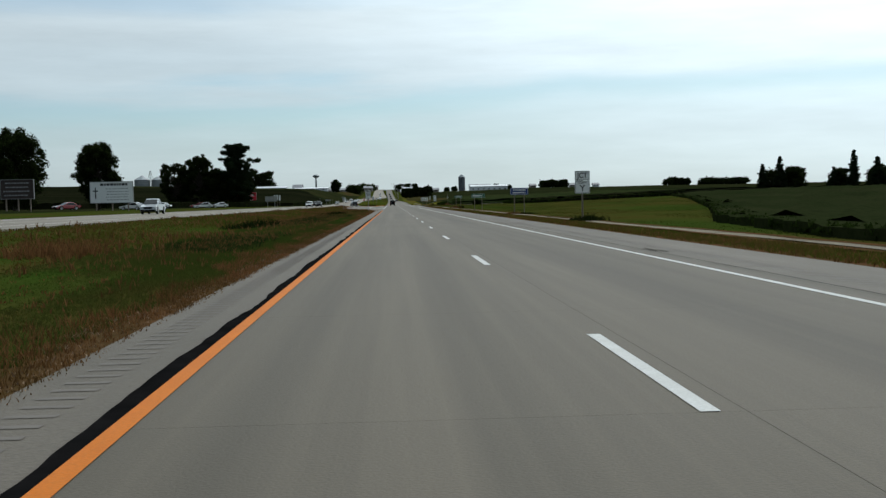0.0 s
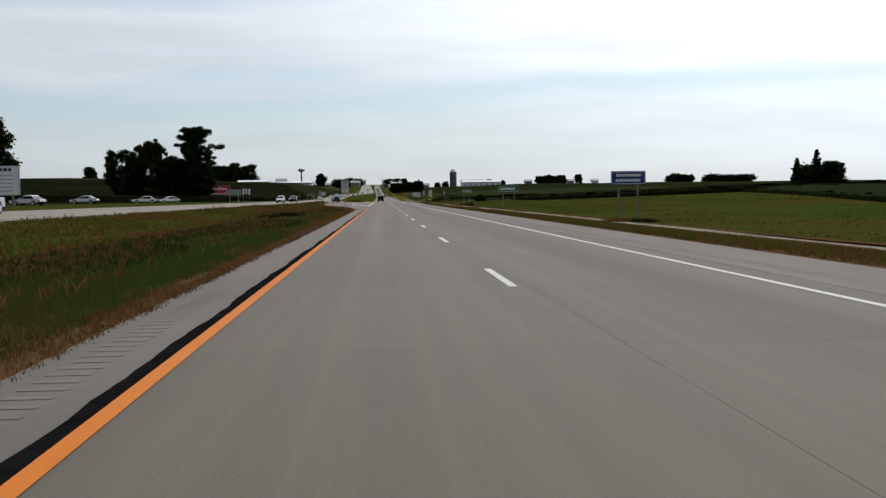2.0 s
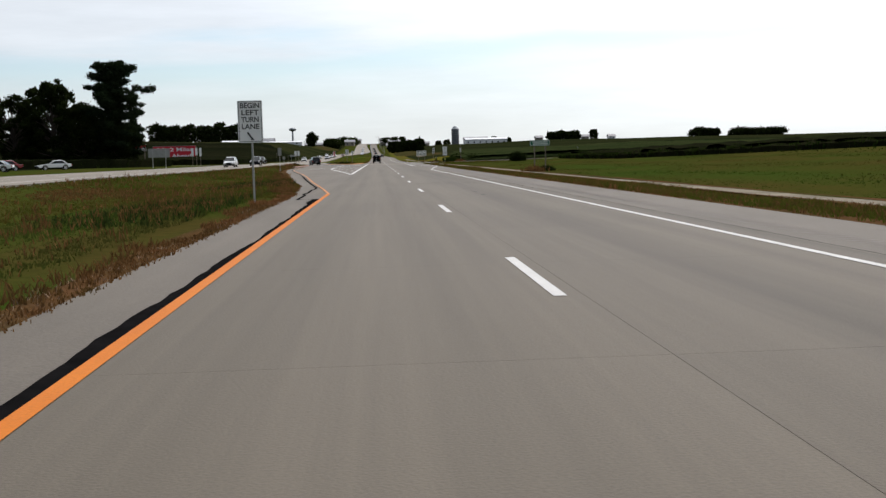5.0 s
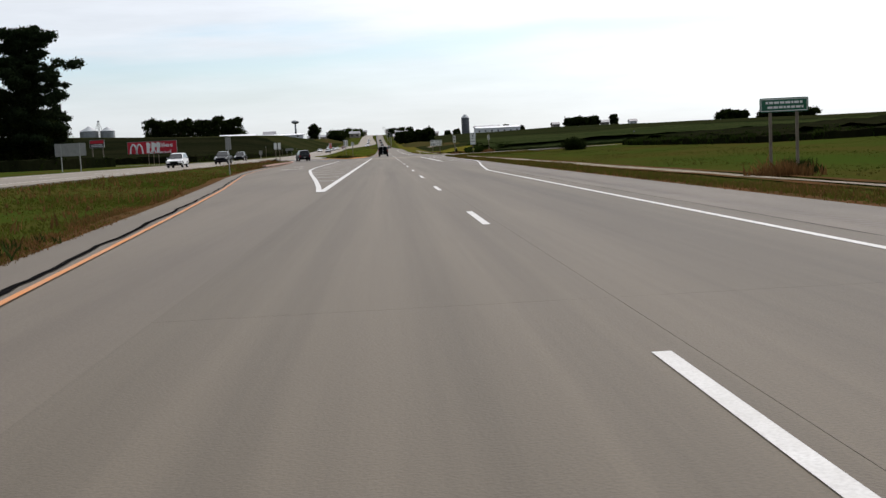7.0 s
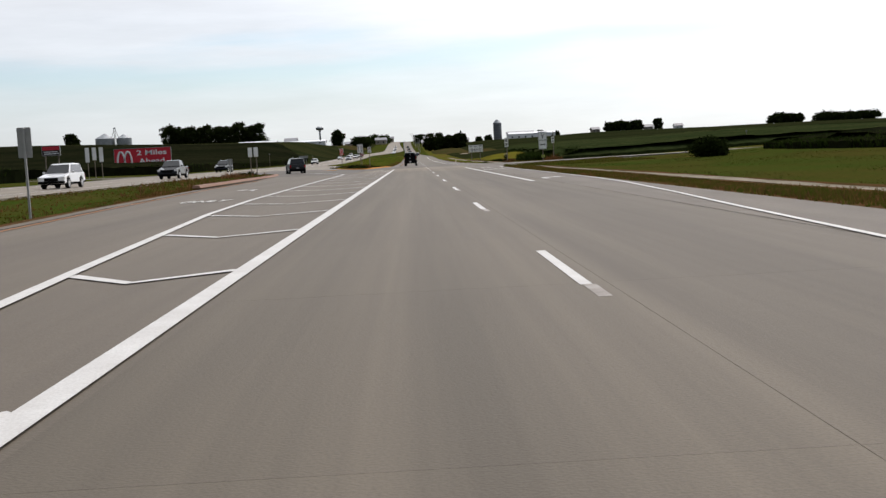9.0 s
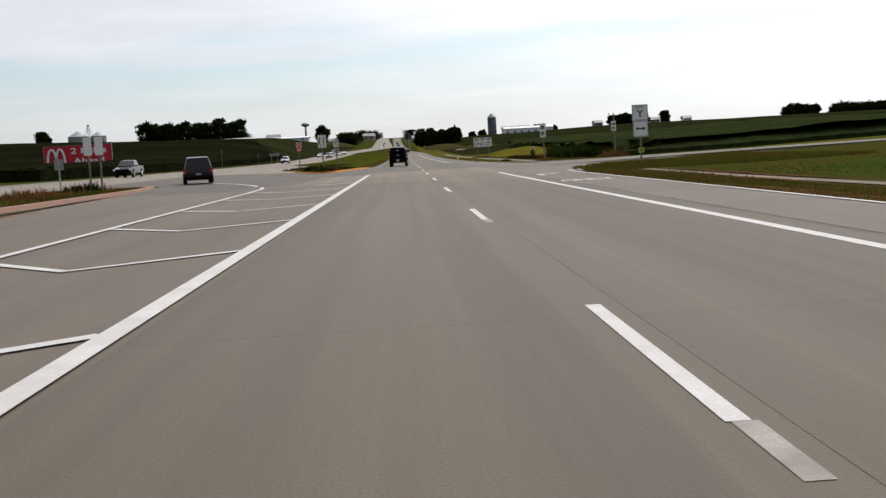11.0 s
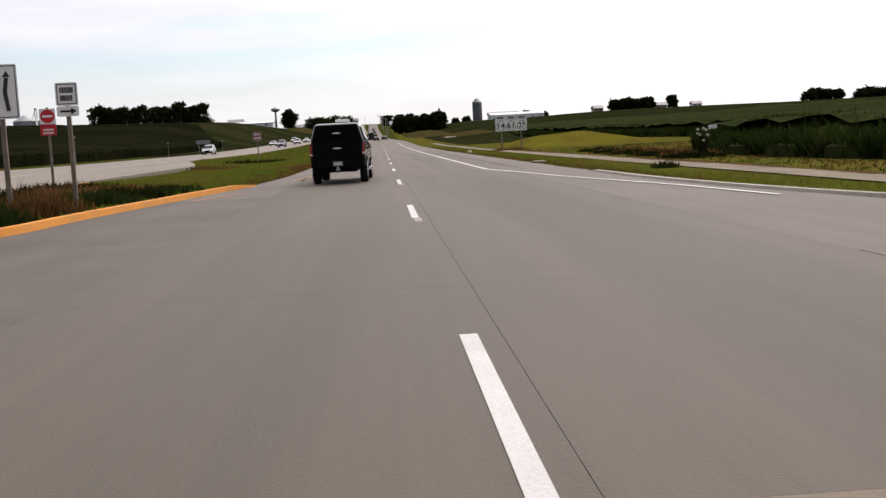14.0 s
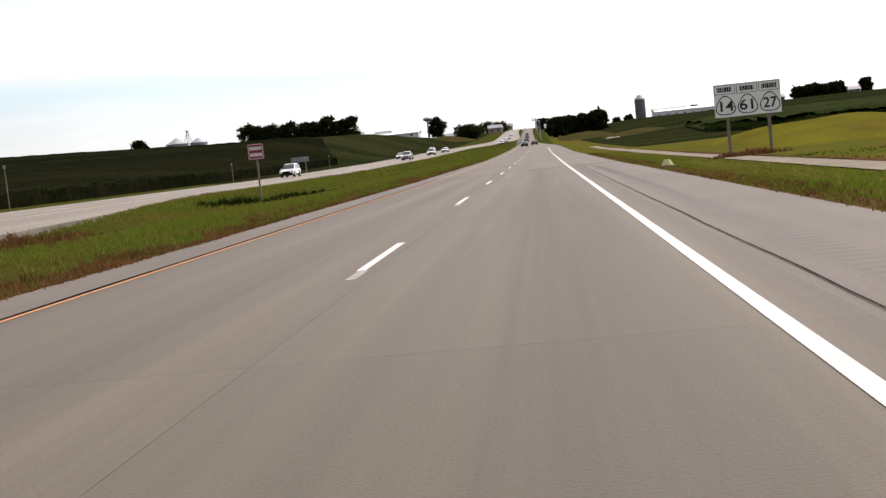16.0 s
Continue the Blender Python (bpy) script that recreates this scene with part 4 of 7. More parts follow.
def silo(x, y, radius, height, label, mat, dome=True, name="silo", ribs=0):
    thing = tagged(new(name), label, "silo")
    bm = bmesh.new()
    bmesh.ops.create_cone(bm, cap_ends=True, segments=32, radius1=radius, radius2=radius, depth=height + 1, matrix=Matrix.Translation((0, 0, height / 2 - 0.5)))
    part("wall", bm, mat, thing, smooth=False)
    bm = bmesh.new()
    bmesh.ops.create_cone(bm, cap_ends=True, segments=32, radius1=radius * 1.04, radius2=radius * (0.35 if dome else 0.1), depth=radius * (0.8 if dome else 0.55), matrix=Matrix.Translation((0, 0, height + radius * (0.4 if dome else 0.27))))
    part("roof", bm, BIN_STEEL if dome else mat, thing)
    for k in range(ribs):
        bm = bmesh.new()
        bmesh.ops.create_cone(bm, cap_ends=False, segments=32, radius1=radius * 1.012, radius2=radius * 1.012, depth=0.12, matrix=Matrix.Translation((0, 0, height * (k + 0.5) / ribs)))
        part("hoop", bm, STEEL, thing)
    return put(thing, x, y)


silo(77.5, 1225, 3.8, 17.5, "grey stave silo beside white farm sheds", SILO_WALL, ribs=8)
gabled("farm_shed", 107, 1212, 42, 14, 5.6, 1.5, "long low white farm shed beside a silo", roof=WHITE_WALL, windows=7)
gabled("farm_shed", 98, 1224, 24, 12, 7.0, 1.6, "white farm shed with grey roof beside a silo", windows=4)
for k, (x, y, w, h) in enumerate(((152, 1006, 8, 2.6), (168, 1004, 6, 2.4), (191, 1010, 5.5, 2.2), (131, 1012, 5.5, 2.2))):
    gabled("farm_house", x, y, w, 6, h, 1.5, "small pale farm house among trees on the crest", wall=TAN_WALL if k % 2 else WHITE_WALL, turn=-8 + 5 * k, windows=2)
gabled("farm_shed", -76, 985, 30, 11, 2.0, 0.9, "long low white shed on the far field", roof=WHITE_WALL, windows=4)
gabled("farm_shed", -124, 1100, 30, 10, 3.6, 1.4, "white farm shed beyond the fields", roof=WHITE_WALL, windows=4)
gabled("farm_house", -100, 1120, 10, 8, 5, 2.4, "white house beyond the fields", windows=2)
for k, (x, y) in enumerate(((-26, 1180), (-31, 1250), (17, 1200), (20, 1290), (-42, 1130), (30, 1150))):
    gabled("town_house", x, y, 5 + k % 3, 6, 2.6 + 0.4 * (k % 2), 1.6, "small pale house at the top of the hill", wall=TAN_WALL if k % 3 else GREY_ROOF, windows=2)


def water_tower(x, y, top):
    z = float(land_z(x, y))
    h = top - z
    thing = tagged(new("water_tower"), "pale pedestal water tower on the skyline", "water tower")
    bm = bmesh.new()
    bmesh.ops.create_cone(bm, cap_ends=True, segments=24, radius1=2.0, radius2=1.15, depth=h * 0.2, matrix=Matrix.Translation((0, 0, h * 0.1)))
    bmesh.ops.create_cone(bm, cap_ends=True, segments=24, radius1=1.15, radius2=1.0, depth=h * 0.7, matrix=Matrix.Translation((0, 0, h * 0.52)))
    part("pedestal", bm, BIN_STEEL, thing, smooth=True)
    bm = bmesh.new()
    bmesh.ops.create_uvsphere(bm, u_segments=28, v_segments=16, radius=1.0, matrix=Matrix.Translation((0, 0, h - 2.2)) @ Matrix.Diagonal((4.6, 4.6, 2.4, 1)))
    part("tank", bm, BIN_STEEL, thing, smooth=True)
    return put(thing, x, y)


water_tower(-106, 1475, 41.5)
silo(-301, 1300, 9.2, 15.0, "galvanised grain bin on the crest", BIN_STEEL, dome=False, name="grain_bin", ribs=5)
silo(-283, 1302, 7.2, 14.5, "galvanised grain bin on the crest", BIN_STEEL, dome=False, name="grain_bin", ribs=5)


def grain_leg(x, y, h):
    thing = tagged(new("grain_elevator"), "slim grain elevator leg between two bins", "grain elevator")
    bm = bmesh.new()
    for sx in (-0.7, 0.7):
        for sy in (-0.7, 0.7):
            limb(bm, (sx, sy, -0.5), (sx, sy, h - 1), 0.13, 0.13, 5)
    for k in range(int(h / 2)):
        limb(bm, (-0.7, -0.7, 2 * k), (0.7, -0.7, 2 * k + 1.8), 0.07, 0.07, 4)
    part("frame", bm, STEEL, thing)
    bm = bmesh.new()
    bmesh.ops.create_cube(bm, size=1, matrix=Matrix.Translation((0, 0, h - 0.4)) @ Matrix.Diagonal((1.8, 1.6, 1.4, 1)))
    part("head", bm, BIN_STEEL, thing)
    bm = bmesh.new()
    limb(bm, (0.4, 0, h - 0.6), (6.5, 0, 6.2), 0.22, 0.22, 6)
    limb(bm, (-0.4, 0, h - 0.6), (-6.5, 0, 6.2), 0.22, 0.22, 6)
    part("spout", bm, STEEL, thing)
    return put(thing, x, y)


grain_leg(-290.6, 1298, 25.0)


def utility_pole(x, y, h, label="plain wooden utility pole beside the far road"):
    thing = tagged(new("utility_pole"), label, "pole", "poles beside the far road")
    bm = bmesh.new()
    limb(bm, (0, 0, -0.6), (0, 0, h), 0.17, 0.11, 8)
    part("pole", bm, WOOD_POST, thing)
    bm = bmesh.new()
    bmesh.ops.create_cube(bm, size=1, matrix=Matrix.Translation((0, -0.14, h - 0.6)) @ Matrix.Diagonal((2.4, 0.1, 0.12, 1)))
    part("crossarm", bm, WOOD_POST, thing)
    return put(thing, x, y)


for y in (900, 1000, 1100):
    utility_pole(11, y, 8.0)


def earth_bank(cx, cy, rx, ry, h, label):
    """A low bank of dry brown earth and grass."""
    xs, ys = np.linspace(-1, 1, 17), np.linspace(-1, 1, 17)
    gx, gy = np.meshgrid(xs, ys)
    form = np.clip(1 - gx**2, 0, 1) * np.clip(1 - gy**2, 0, 1)
    px, py = cx + rx * gx, cy + ry * gy
    gz = land_z(px, py) - 0.3 + h * form**0.8 * (1 + 0.12 * np.sin(px * 0.7) * np.cos(py * 0.4))
    idx = np.arange(gx.size).reshape(gx.shape)
    faces = np.stack([idx[:-1, :-1], idx[:-1, 1:], idx[1:, 1:], idx[1:, :-1]], -1).reshape(-1, 4)
    ob = mesh_object("earth_bank", np.stack([px, py, gz], -1).reshape(-1, 3), faces, EARTH, smooth=True)
    return tagged(ob, label, "bank", kind="structure")


EARTH = material("dry_bank_earth", (0.070, 0.047, 0.020), 0.95, second=(0.036, 0.044, 0.012), scale=5.0, amount=0.7, fine=(0.030, 0.024, 0.010), fine_amount=0.6, bump=0.8, bump_scale=2, spec=0.0)
earth_bank(-43, 985, 11, 22, 2.6, "dry brown grass bank between dark trees")
earth_bank(17, 800, 9, 70, 1.7, "dry brown roadside bank under dark trees")
earth_bank(27, 712, 9, 30, 1.0, "dry brown roadside bank beside a drive")


# the street up the hill: houses, trees, lamp masts and a rail between the carriageways
def split_rail(y0, y1):
    thing = tagged(new("median_rail"), "dark steel rail between the climbing carriageways", "rail")
    y = y0
    while y < y1:
        x = -4.9 - bend(y)
        bm = bmesh.new()
        box(bm, x - 0.1, x + 0.1, y - 0.1, y + 0.1, float(road_z(y)) - 0.3, float(road_z(y)) + 1.0)
        part("post", bm, STEEL, thing)
        bm = bmesh.new()
        limb(bm, (x, y, float(road_z(y)) + 0.8), (-4.9 - bend(y + 24), y + 24, float(road_z(y + 24)) + 0.8), 0.22, 0.22, 4)
        part("beam", bm, RAIL_STEEL, thing)
        y += 24


RAIL_STEEL = material("dull_rail_steel", (0.075, 0.085, 0.105), 0.6, 0.2, second=(0.05, 0.055, 0.07), scale=2.0)
split_rail(740, 1290)


def lamp_mast(x, y, h):
    thing = tagged(new("street_lamp"), "slim grey street lamp on the climbing road", "street lamp", "street lamps on the hill")
    bm = bmesh.new()
    limb(bm, (0, 0, -0.5), (0, 0, h), 0.16, 0.09, 7)
    part("pole", bm, STEEL, thing)
    bm = bmesh.new()
    limb(bm, (0, 0, h - 0.1), (-2.0, 0, h + 0.25), 0.06, 0.05, 6)
    part("arm", bm, STEEL, thing)
    bm = bmesh.new()
    box(bm, -2.6, -1.9, -0.16, 0.16, h + 0.16, h + 0.34)
    part("lamp_head", bm, STEEL, thing)
    return put(thing, x, y)


for k in range(7):
    y = 830 + 75 * k
    lamp_mast(3.2 - bend(y) + 0.3 * (k % 2), y, 7.5)
r = np.random.default_rng(640)
for k in range(9):
    y = 1130 + 38 * k
    broadleaf(4 + 26 * ((k * 0.37) % 1), y, 5.5 + 2.5 * r.random(), 8.5, "distant dark tree among houses on the hill", 650 + k, 0.5, None, 14, 0.05, "trees on the far hill", leaf=1.8)
for k, (x, y, w, h) in enumerate(((9, 1010, 7, 3.0), (13, 1100, 8, 3.4), (8, 1190, 9, 3.2), (-28, 1160, 9, 3.6), (-24, 1290, 10, 3.4), (24, 1240, 12, 3.8), (46, 1270, 14, 3.6), (-58, 1260, 14, 3.4), (-74, 1290, 11, 3.6))):
    gabled("town_house", x, y, w, 7, h, 1.8, "small pale house beside the climbing road", wall=TAN_WALL, roof=WHITE_WALL if k % 4 == 1 else GREY_ROOF, windows=2)
for k, (x, y) in enumerate(((62, 1260), (70, 1242), (118, 1236), (133, 1238), (160, 1012), (176, 1008), (143, 1015))):
    broadleaf(x, y, 6.0 + (k % 3), 8.0, "dark distant tree beside farm buildings", 670 + k, 0.5, None, 14, 0.05, "trees beside the farm", leaf=1.8)


# --- crops ---
def inside_poly(px, py, poly):
    res = np.zeros(len(px), bool)
    n = len(poly)
    for i in range(n):
        (x1, y1), (x2, y2) = poly[i], poly[(i + 1) % n]
        hit = ((y1 > py) != (y2 > py)) & (px < (x2 - x1) * (py - y1) / (y2 - y1 + 1e-12) + x1)
        res ^= hit
    return res


def cornfield(poly, height, edges, seed, label, cell=2.0, depth=5.0, per_m=7.0, top=None, front=1.0):
    """A standing corn crop: a rough canopy and, along the edges that face the road, the plants themselves."""
    r = np.random.default_rng(seed)
    p = np.array(poly, float)
    x0, y0, x1, y1 = p[:, 0].min(), p[:, 1].min(), p[:, 0].max(), p[:, 1].max()
    xs, ys = np.arange(x0, x1 + cell, cell), np.arange(y0, y1 + cell, cell)
    gx, gy = np.meshgrid(xs, ys)
    gx, gy = gx + r.uniform(-0.3, 0.3, gx.shape), gy + r.uniform(-0.3, 0.3, gx.shape)
    gz = land_z(gx, gy) + height * 0.86 + r.normal(0, 0.13, gx.shape)
    ok = inside_poly(gx.ravel(), gy.ravel(), poly).reshape(gx.shape)
    n, m = gx.shape
    idx = np.arange(n * m).reshape(n, m)
    keep = ok[:-1, :-1] & ok[1:, 1:] & ok[:-1, 1:] & ok[1:, :-1]
    faces = np.stack([idx[:-1, :-1], idx[:-1, 1:], idx[1:, 1:], idx[1:, :-1]], -1)[keep]
    verts = np.stack([gx, gy, gz], -1).reshape(-1, 3).tolist()
    faces = faces.tolist()
    # the outer rows close the crop down to the ground
    for k in range(len(p)):
        a, b = p[k], p[(k + 1) % len(p)]
        run = max(2, int(np.linalg.norm(b - a) / 1.5))
        inward = np.array([-(b - a)[1], (b - a)[0]]) / np.linalg.norm(b - a)
        middle = (a + b) / 2 + 0.5 * inward
        if not inside_poly(middle[:1], middle[1:], poly)[0]:
            inward = -inward
        for s in range(run + 1):
            q = a + (b - a) * s / run + r.normal(0, 0.12, 2)
            ground_level = float(land_z(q[0], q[1]))
            into = inward * cell * 1.6
            base = len(verts)
            verts += [[q[0], q[1], ground_level - 0.1], [q[0], q[1], ground_level + height * front * r.uniform(0.72, 0.98)], [q[0] + into[0], q[1] + into[1], float(land_z(q[0] + into[0], q[1] + into[1])) + height * 0.87]]
            if s:
                faces += [[base - 3, base, base + 1, base - 2], [base - 2, base + 1, base + 2, base - 1]]
    field = mesh_object("cornfield", verts, faces, top or CORN_TOP_SHADED)
    tagged(field, label, "cornfield", kind="stuff")
    pts, deep = [], []
    for k in edges:
        a, b = p[k], p[(k + 1) % len(p)]
        length = np.linalg.norm(b - a)
        count = int(length * per_m)
        t = r.uniform(0, 1, count)
        inward = np.array([-(b - a)[1], (b - a)[0]]) / length
        if not inside_poly(np.array([((a + b) / 2 + inward)[0]]), np.array([((a + b) / 2 + inward)[1]]), poly)[0]:
            inward = -inward
        deep.append(r.uniform(0, 1, count) ** 1.5 * depth)
        q = a + (b - a) * t[:, None] + inward * deep[-1][:, None]
        pts.append(q)
    q = np.concatenate(pts)
    pos = np.c_[q, land_z(q[:, 0], q[:, 1])]
    rise = np.clip(front + (1 - front) * np.concatenate(deep) / (cell * 1.6), 0, 1)
    pos[:, 2] += height * rise * r.uniform(-0.05, 0.66, len(q))
    blades("corn_plants", pos, np.full(len(q), height * 0.42), np.full(len(q), 0.13), CORN, 0.95, seed + 1, "tall dark green corn plants at the field edge", "corn", per=4)


cornfield([(12.0, -40), (12.0, 28), (15.4, 50), (27.7, 93), (42, 150), (56, 215), (240, 215), (240, -40)], 0.46, [0, 1, 2, 3, 4], 201, "low dark green bean crop on the bank", depth=2.0, per_m=26, top=BEAN_TOP)
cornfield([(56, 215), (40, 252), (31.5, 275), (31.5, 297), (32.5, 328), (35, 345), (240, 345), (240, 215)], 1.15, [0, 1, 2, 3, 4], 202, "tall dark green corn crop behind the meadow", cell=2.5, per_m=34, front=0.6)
cornfield([(18.5, 384), (16.0, 394), (15.2, 406), (17.2, 423), (24, 440), (33, 456), (34, 475), (34, 520), (30, 600), (36, 670), (300, 690), (300, 383)], 1.7, [0, 1, 2, 3, 4, 5, 6, 7, 10], 203, "tall dark green corn crop behind the crossroad", cell=2.5, per_m=70, top=GREEN_TOP, front=0.3)
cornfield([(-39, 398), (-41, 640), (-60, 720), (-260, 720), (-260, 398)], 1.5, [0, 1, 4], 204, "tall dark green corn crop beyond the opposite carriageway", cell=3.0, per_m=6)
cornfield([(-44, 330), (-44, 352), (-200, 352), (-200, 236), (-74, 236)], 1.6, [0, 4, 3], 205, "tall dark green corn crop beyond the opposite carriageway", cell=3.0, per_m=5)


# --- signs ---
def rounded_plate(x0, x1, z0, z1, y, thick, r=0.04, seg=4):
    """An upright plate with rounded corners; its face looks to -y."""
    bm = bmesh.new()
    pts = []
    for cx, cz, a0 in ((x1 - r, z1 - r, 0), (x0 + r, z1 - r, 90), (x0 + r, z0 + r, 180), (x1 - r, z0 + r, 270)):
        for k in range(seg + 1):
            a = radians(a0 + 90 * k / seg)
            pts.append((cx + r * math.cos(a), cz + r * math.sin(a)))
    front = [bm.verts.new((px, y, pz)) for px, pz in pts]
    back = [bm.verts.new((px, y + thick, pz)) for px, pz in pts]
    bm.faces.new(front)
    bm.faces.new(back[::-1])
    for k in range(len(pts)):
        j = (k + 1) % len(pts)
        bm.faces.new((front[j], front[k], back[k], back[j]))
    bmesh.ops.recalc_face_normals(bm, faces=bm.faces)
    return bm


def lettering(text, x, z, y, size, mat, parent, width=None, name="lettering", flat=None):
    """Words as flat raised letters, centred at x, z on a face that looks to -y (or on the road, flat)."""
    cu = bpy.data.curves.new(name, "FONT")
    cu.body, cu.size, cu.align_x, cu.align_y = text, size, "CENTER", "CENTER"
    cu.extrude = 0.002
    cu.offset = size * 0.018
    tmp = bpy.data.objects.new(name, cu)
    scene.collection.objects.link(tmp)
    me = bpy.data.meshes.new_from_object(tmp.evaluated_get(bpy.context.evaluated_depsgraph_get()))
    bpy.data.objects.remove(tmp)
    bpy.data.curves.remove(cu)
    co = np.zeros(len(me.vertices) * 3)
    me.vertices.foreach_get("co", co)
    co = co.reshape(-1, 3)
    if width and len(co):
        co[:, 0] *= width / max(1e-6, np.ptp(co[:, 0]))
    me.vertices.foreach_set("co", co.ravel())
    me.materials.clear()
    me.materials.append(mat)
    me.name = name
    ob = new(name, me)
    ob.parent = parent
    ob.matrix_local = pose(x, y, z, 90)
    return ob


def post(parent, x, y, z0, z1, mat=None, w=0.06):
    bm = bmesh.new()
    box(bm, x - w / 2, x + w / 2, y, y + w, z0, z1)
    bmesh.ops.bevel(bm, geom=bm.edges[:], offset=w * 0.12, segments=1, affect="EDGES")
    return part("post", bm, mat or WOOD_POST, parent)


def rim(parent, x0, x1, z0, z1, y, mat, w=0.02, inset=0.03):
    bm = bmesh.new()
    a, b, c, d = x0 + inset, x1 - inset, z0 + inset, z1 - inset
    for q in ((a, b, c, c + w), (a, b, d - w, d), (a, a + w, c, d), (b - w, b, c, d)):
        box(bm, q[0], q[1], y - 0.003, y, q[2], q[3])
    return part("border", bm, mat, parent)


def bar_lines(parent, x0, x1, z0, z1, y, rows, mat, seed=3, fill=0.55):
    """Writing too small to read: plain bars of its size and colour."""
    r = np.random.default_rng(seed)
    h = (z1 - z0) / rows
    for k in range(rows):
        zc = z0 + (k + 0.5) * h
        x = x0 + r.uniform(0, 0.08) * (x1 - x0)
        end = x1 - r.uniform(0, 0.12) * (x1 - x0)
        while x < end:
            w = (x1 - x0) * r.uniform(0.05, 0.13)
            bm = bmesh.new()
            box(bm, x, min(x + w, end), y - 0.004, y, zc - h * fill / 2, zc + h * fill / 2)
            part("text_bar", bm, mat, parent)
            x += w + (x1 - x0) * 0.025


def sign_thing(x, y, label, category="road sign", turn=0.0, name="road_sign", z=None):
    ob = tagged(new(name), label, category)
    ob["ground"] = 0.0
    return put(ob, x, y, z, turn)


def ground_at(x, y):
    return float(land_z(x, y))


# junction assembly: JCT over the county marker
def junction_sign():
    y, g0 = 60.1, ground_at(9.9, 60.1)
    s = sign_thing(9.9, y, "white junction sign over a white county letter sign on a post")
    w = 0.47
    top, mid, low = 3.02 - g0, 2.42 - g0, 1.62 - g0
    a = part("junction_plate", rounded_plate(-w, w, mid, top, -0.02, 0.012), SIGN_WHITE, s)
    rim(a, -w, w, mid, top, -0.02, SIGN_BLACK)
    lettering("JCT", 0, (mid + top) / 2, -0.024, 0.46, SIGN_BLACK, a, 0.66)
    b = part("county_plate", rounded_plate(-w, w, low, mid - 0.01, -0.02, 0.012), SIGN_WHITE, s)
    rim(b, -w, w, low, mid - 0.01, -0.02, SIGN_BLACK)
    lettering("COUNTY", 0, mid - 0.15, -0.024, 0.15, SIGN_BLACK, b, 0.55)
    lettering("Y", 0, low + 0.31, -0.024, 0.52, SIGN_BLACK, b)
    post(s, 0, 0, -0.4, top - 0.05, WOOD_POST, 0.10)


junction_sign()


def wide_sign(xa, xb, za, zb, y, mat, label, rows, words, text_mat, posts=2):
    xc = (xa + xb) / 2
    g0 = ground_at(xc, y)
    s = sign_thing(xc, y, label)
    hw = (xb - xa) / 2
    p = part("panel", rounded_plate(-hw, hw, za - g0, zb - g0, -0.02, 0.015, 0.06), mat, s)
    rim(p, -hw, hw, za - g0, zb - g0, -0.02, text_mat, 0.025)
    h = (zb - za) / rows
    for k, word in enumerate(words):
        zc = zb - g0 - (k + 0.5) * h
        if word:
            lettering(word, 0, zc, -0.024, h * 0.8, text_mat, p, hw * 1.35)
    if not any(words):
        bar_lines(p, -hw * 0.8, hw * 0.8, za - g0 + 0.08, zb - g0 - 0.08, -0.02, rows, text_mat, int(y), 0.5)
    for k in range(posts):
        post(s, hw * (0.55 if k else -0.55) if posts == 2 else 0, 0, -0.4, zb - g0 - 0.04, WOOD_POST, 0.09)
    return s


wide_sign(9.73, 11.5, 1.80, 2.48, 99.6, SIGN_BLUE, "blue service sign with white writing on two posts", 2, ("", ""), SIGN_WHITE)
wide_sign(9.6, 11.6, 1.72, 2.32, 150.5, SIGN_GREEN, "green destination sign with white writing on two posts", 1, ("",), SIGN_WHITE)
wide_sign(10.85, 12.5, 1.95, 2.42, 215.6, SIGN_GREEN, "low green distance sign with white writing on two posts", 2, ("", ""), SIGN_WHITE)


def turn_lane_sign():
    g0 = ground_at(-5.72, 163)
    s = sign_thing(-5.72, 163, "white turn lane sign on a slim steel post")
    a, b, hw = 1.90 - g0, 3.26 - g0, 0.40
    p = part("panel", rounded_plate(-hw, hw, a, b, -0.02, 0.012), SIGN_WHITE, s)
    rim(p, -hw, hw, a, b, -0.02, SIGN_BLACK, 0.016)
    for k, word in enumerate(("BEGIN", "LEFT", "TURN", "LANE")):
        lettering(word, 0, b - 0.17 - 0.225 * k, -0.024, 0.235, SIGN_BLACK, p, 0.62 if k == 0 else 0.56)
    bm = bmesh.new()
    limb(bm, (-0.10, -0.024, a + 0.34), (0.02, -0.024, a + 0.16), 0.028, 0.028, 6)
    bmesh.ops.create_cone(bm, cap_ends=True, segments=3, radius1=0.10, radius2=0.0, depth=0.02, matrix=Matrix.Translation((0.05, -0.024, a + 0.12)) @ pose(0, 0, 0, 90, 0, 0))
    part("arrow", bm, SIGN_BLACK, p)
    post(s, 0.03, 0, -0.4, b - 0.1, STEEL, 0.06)


turn_lane_sign()


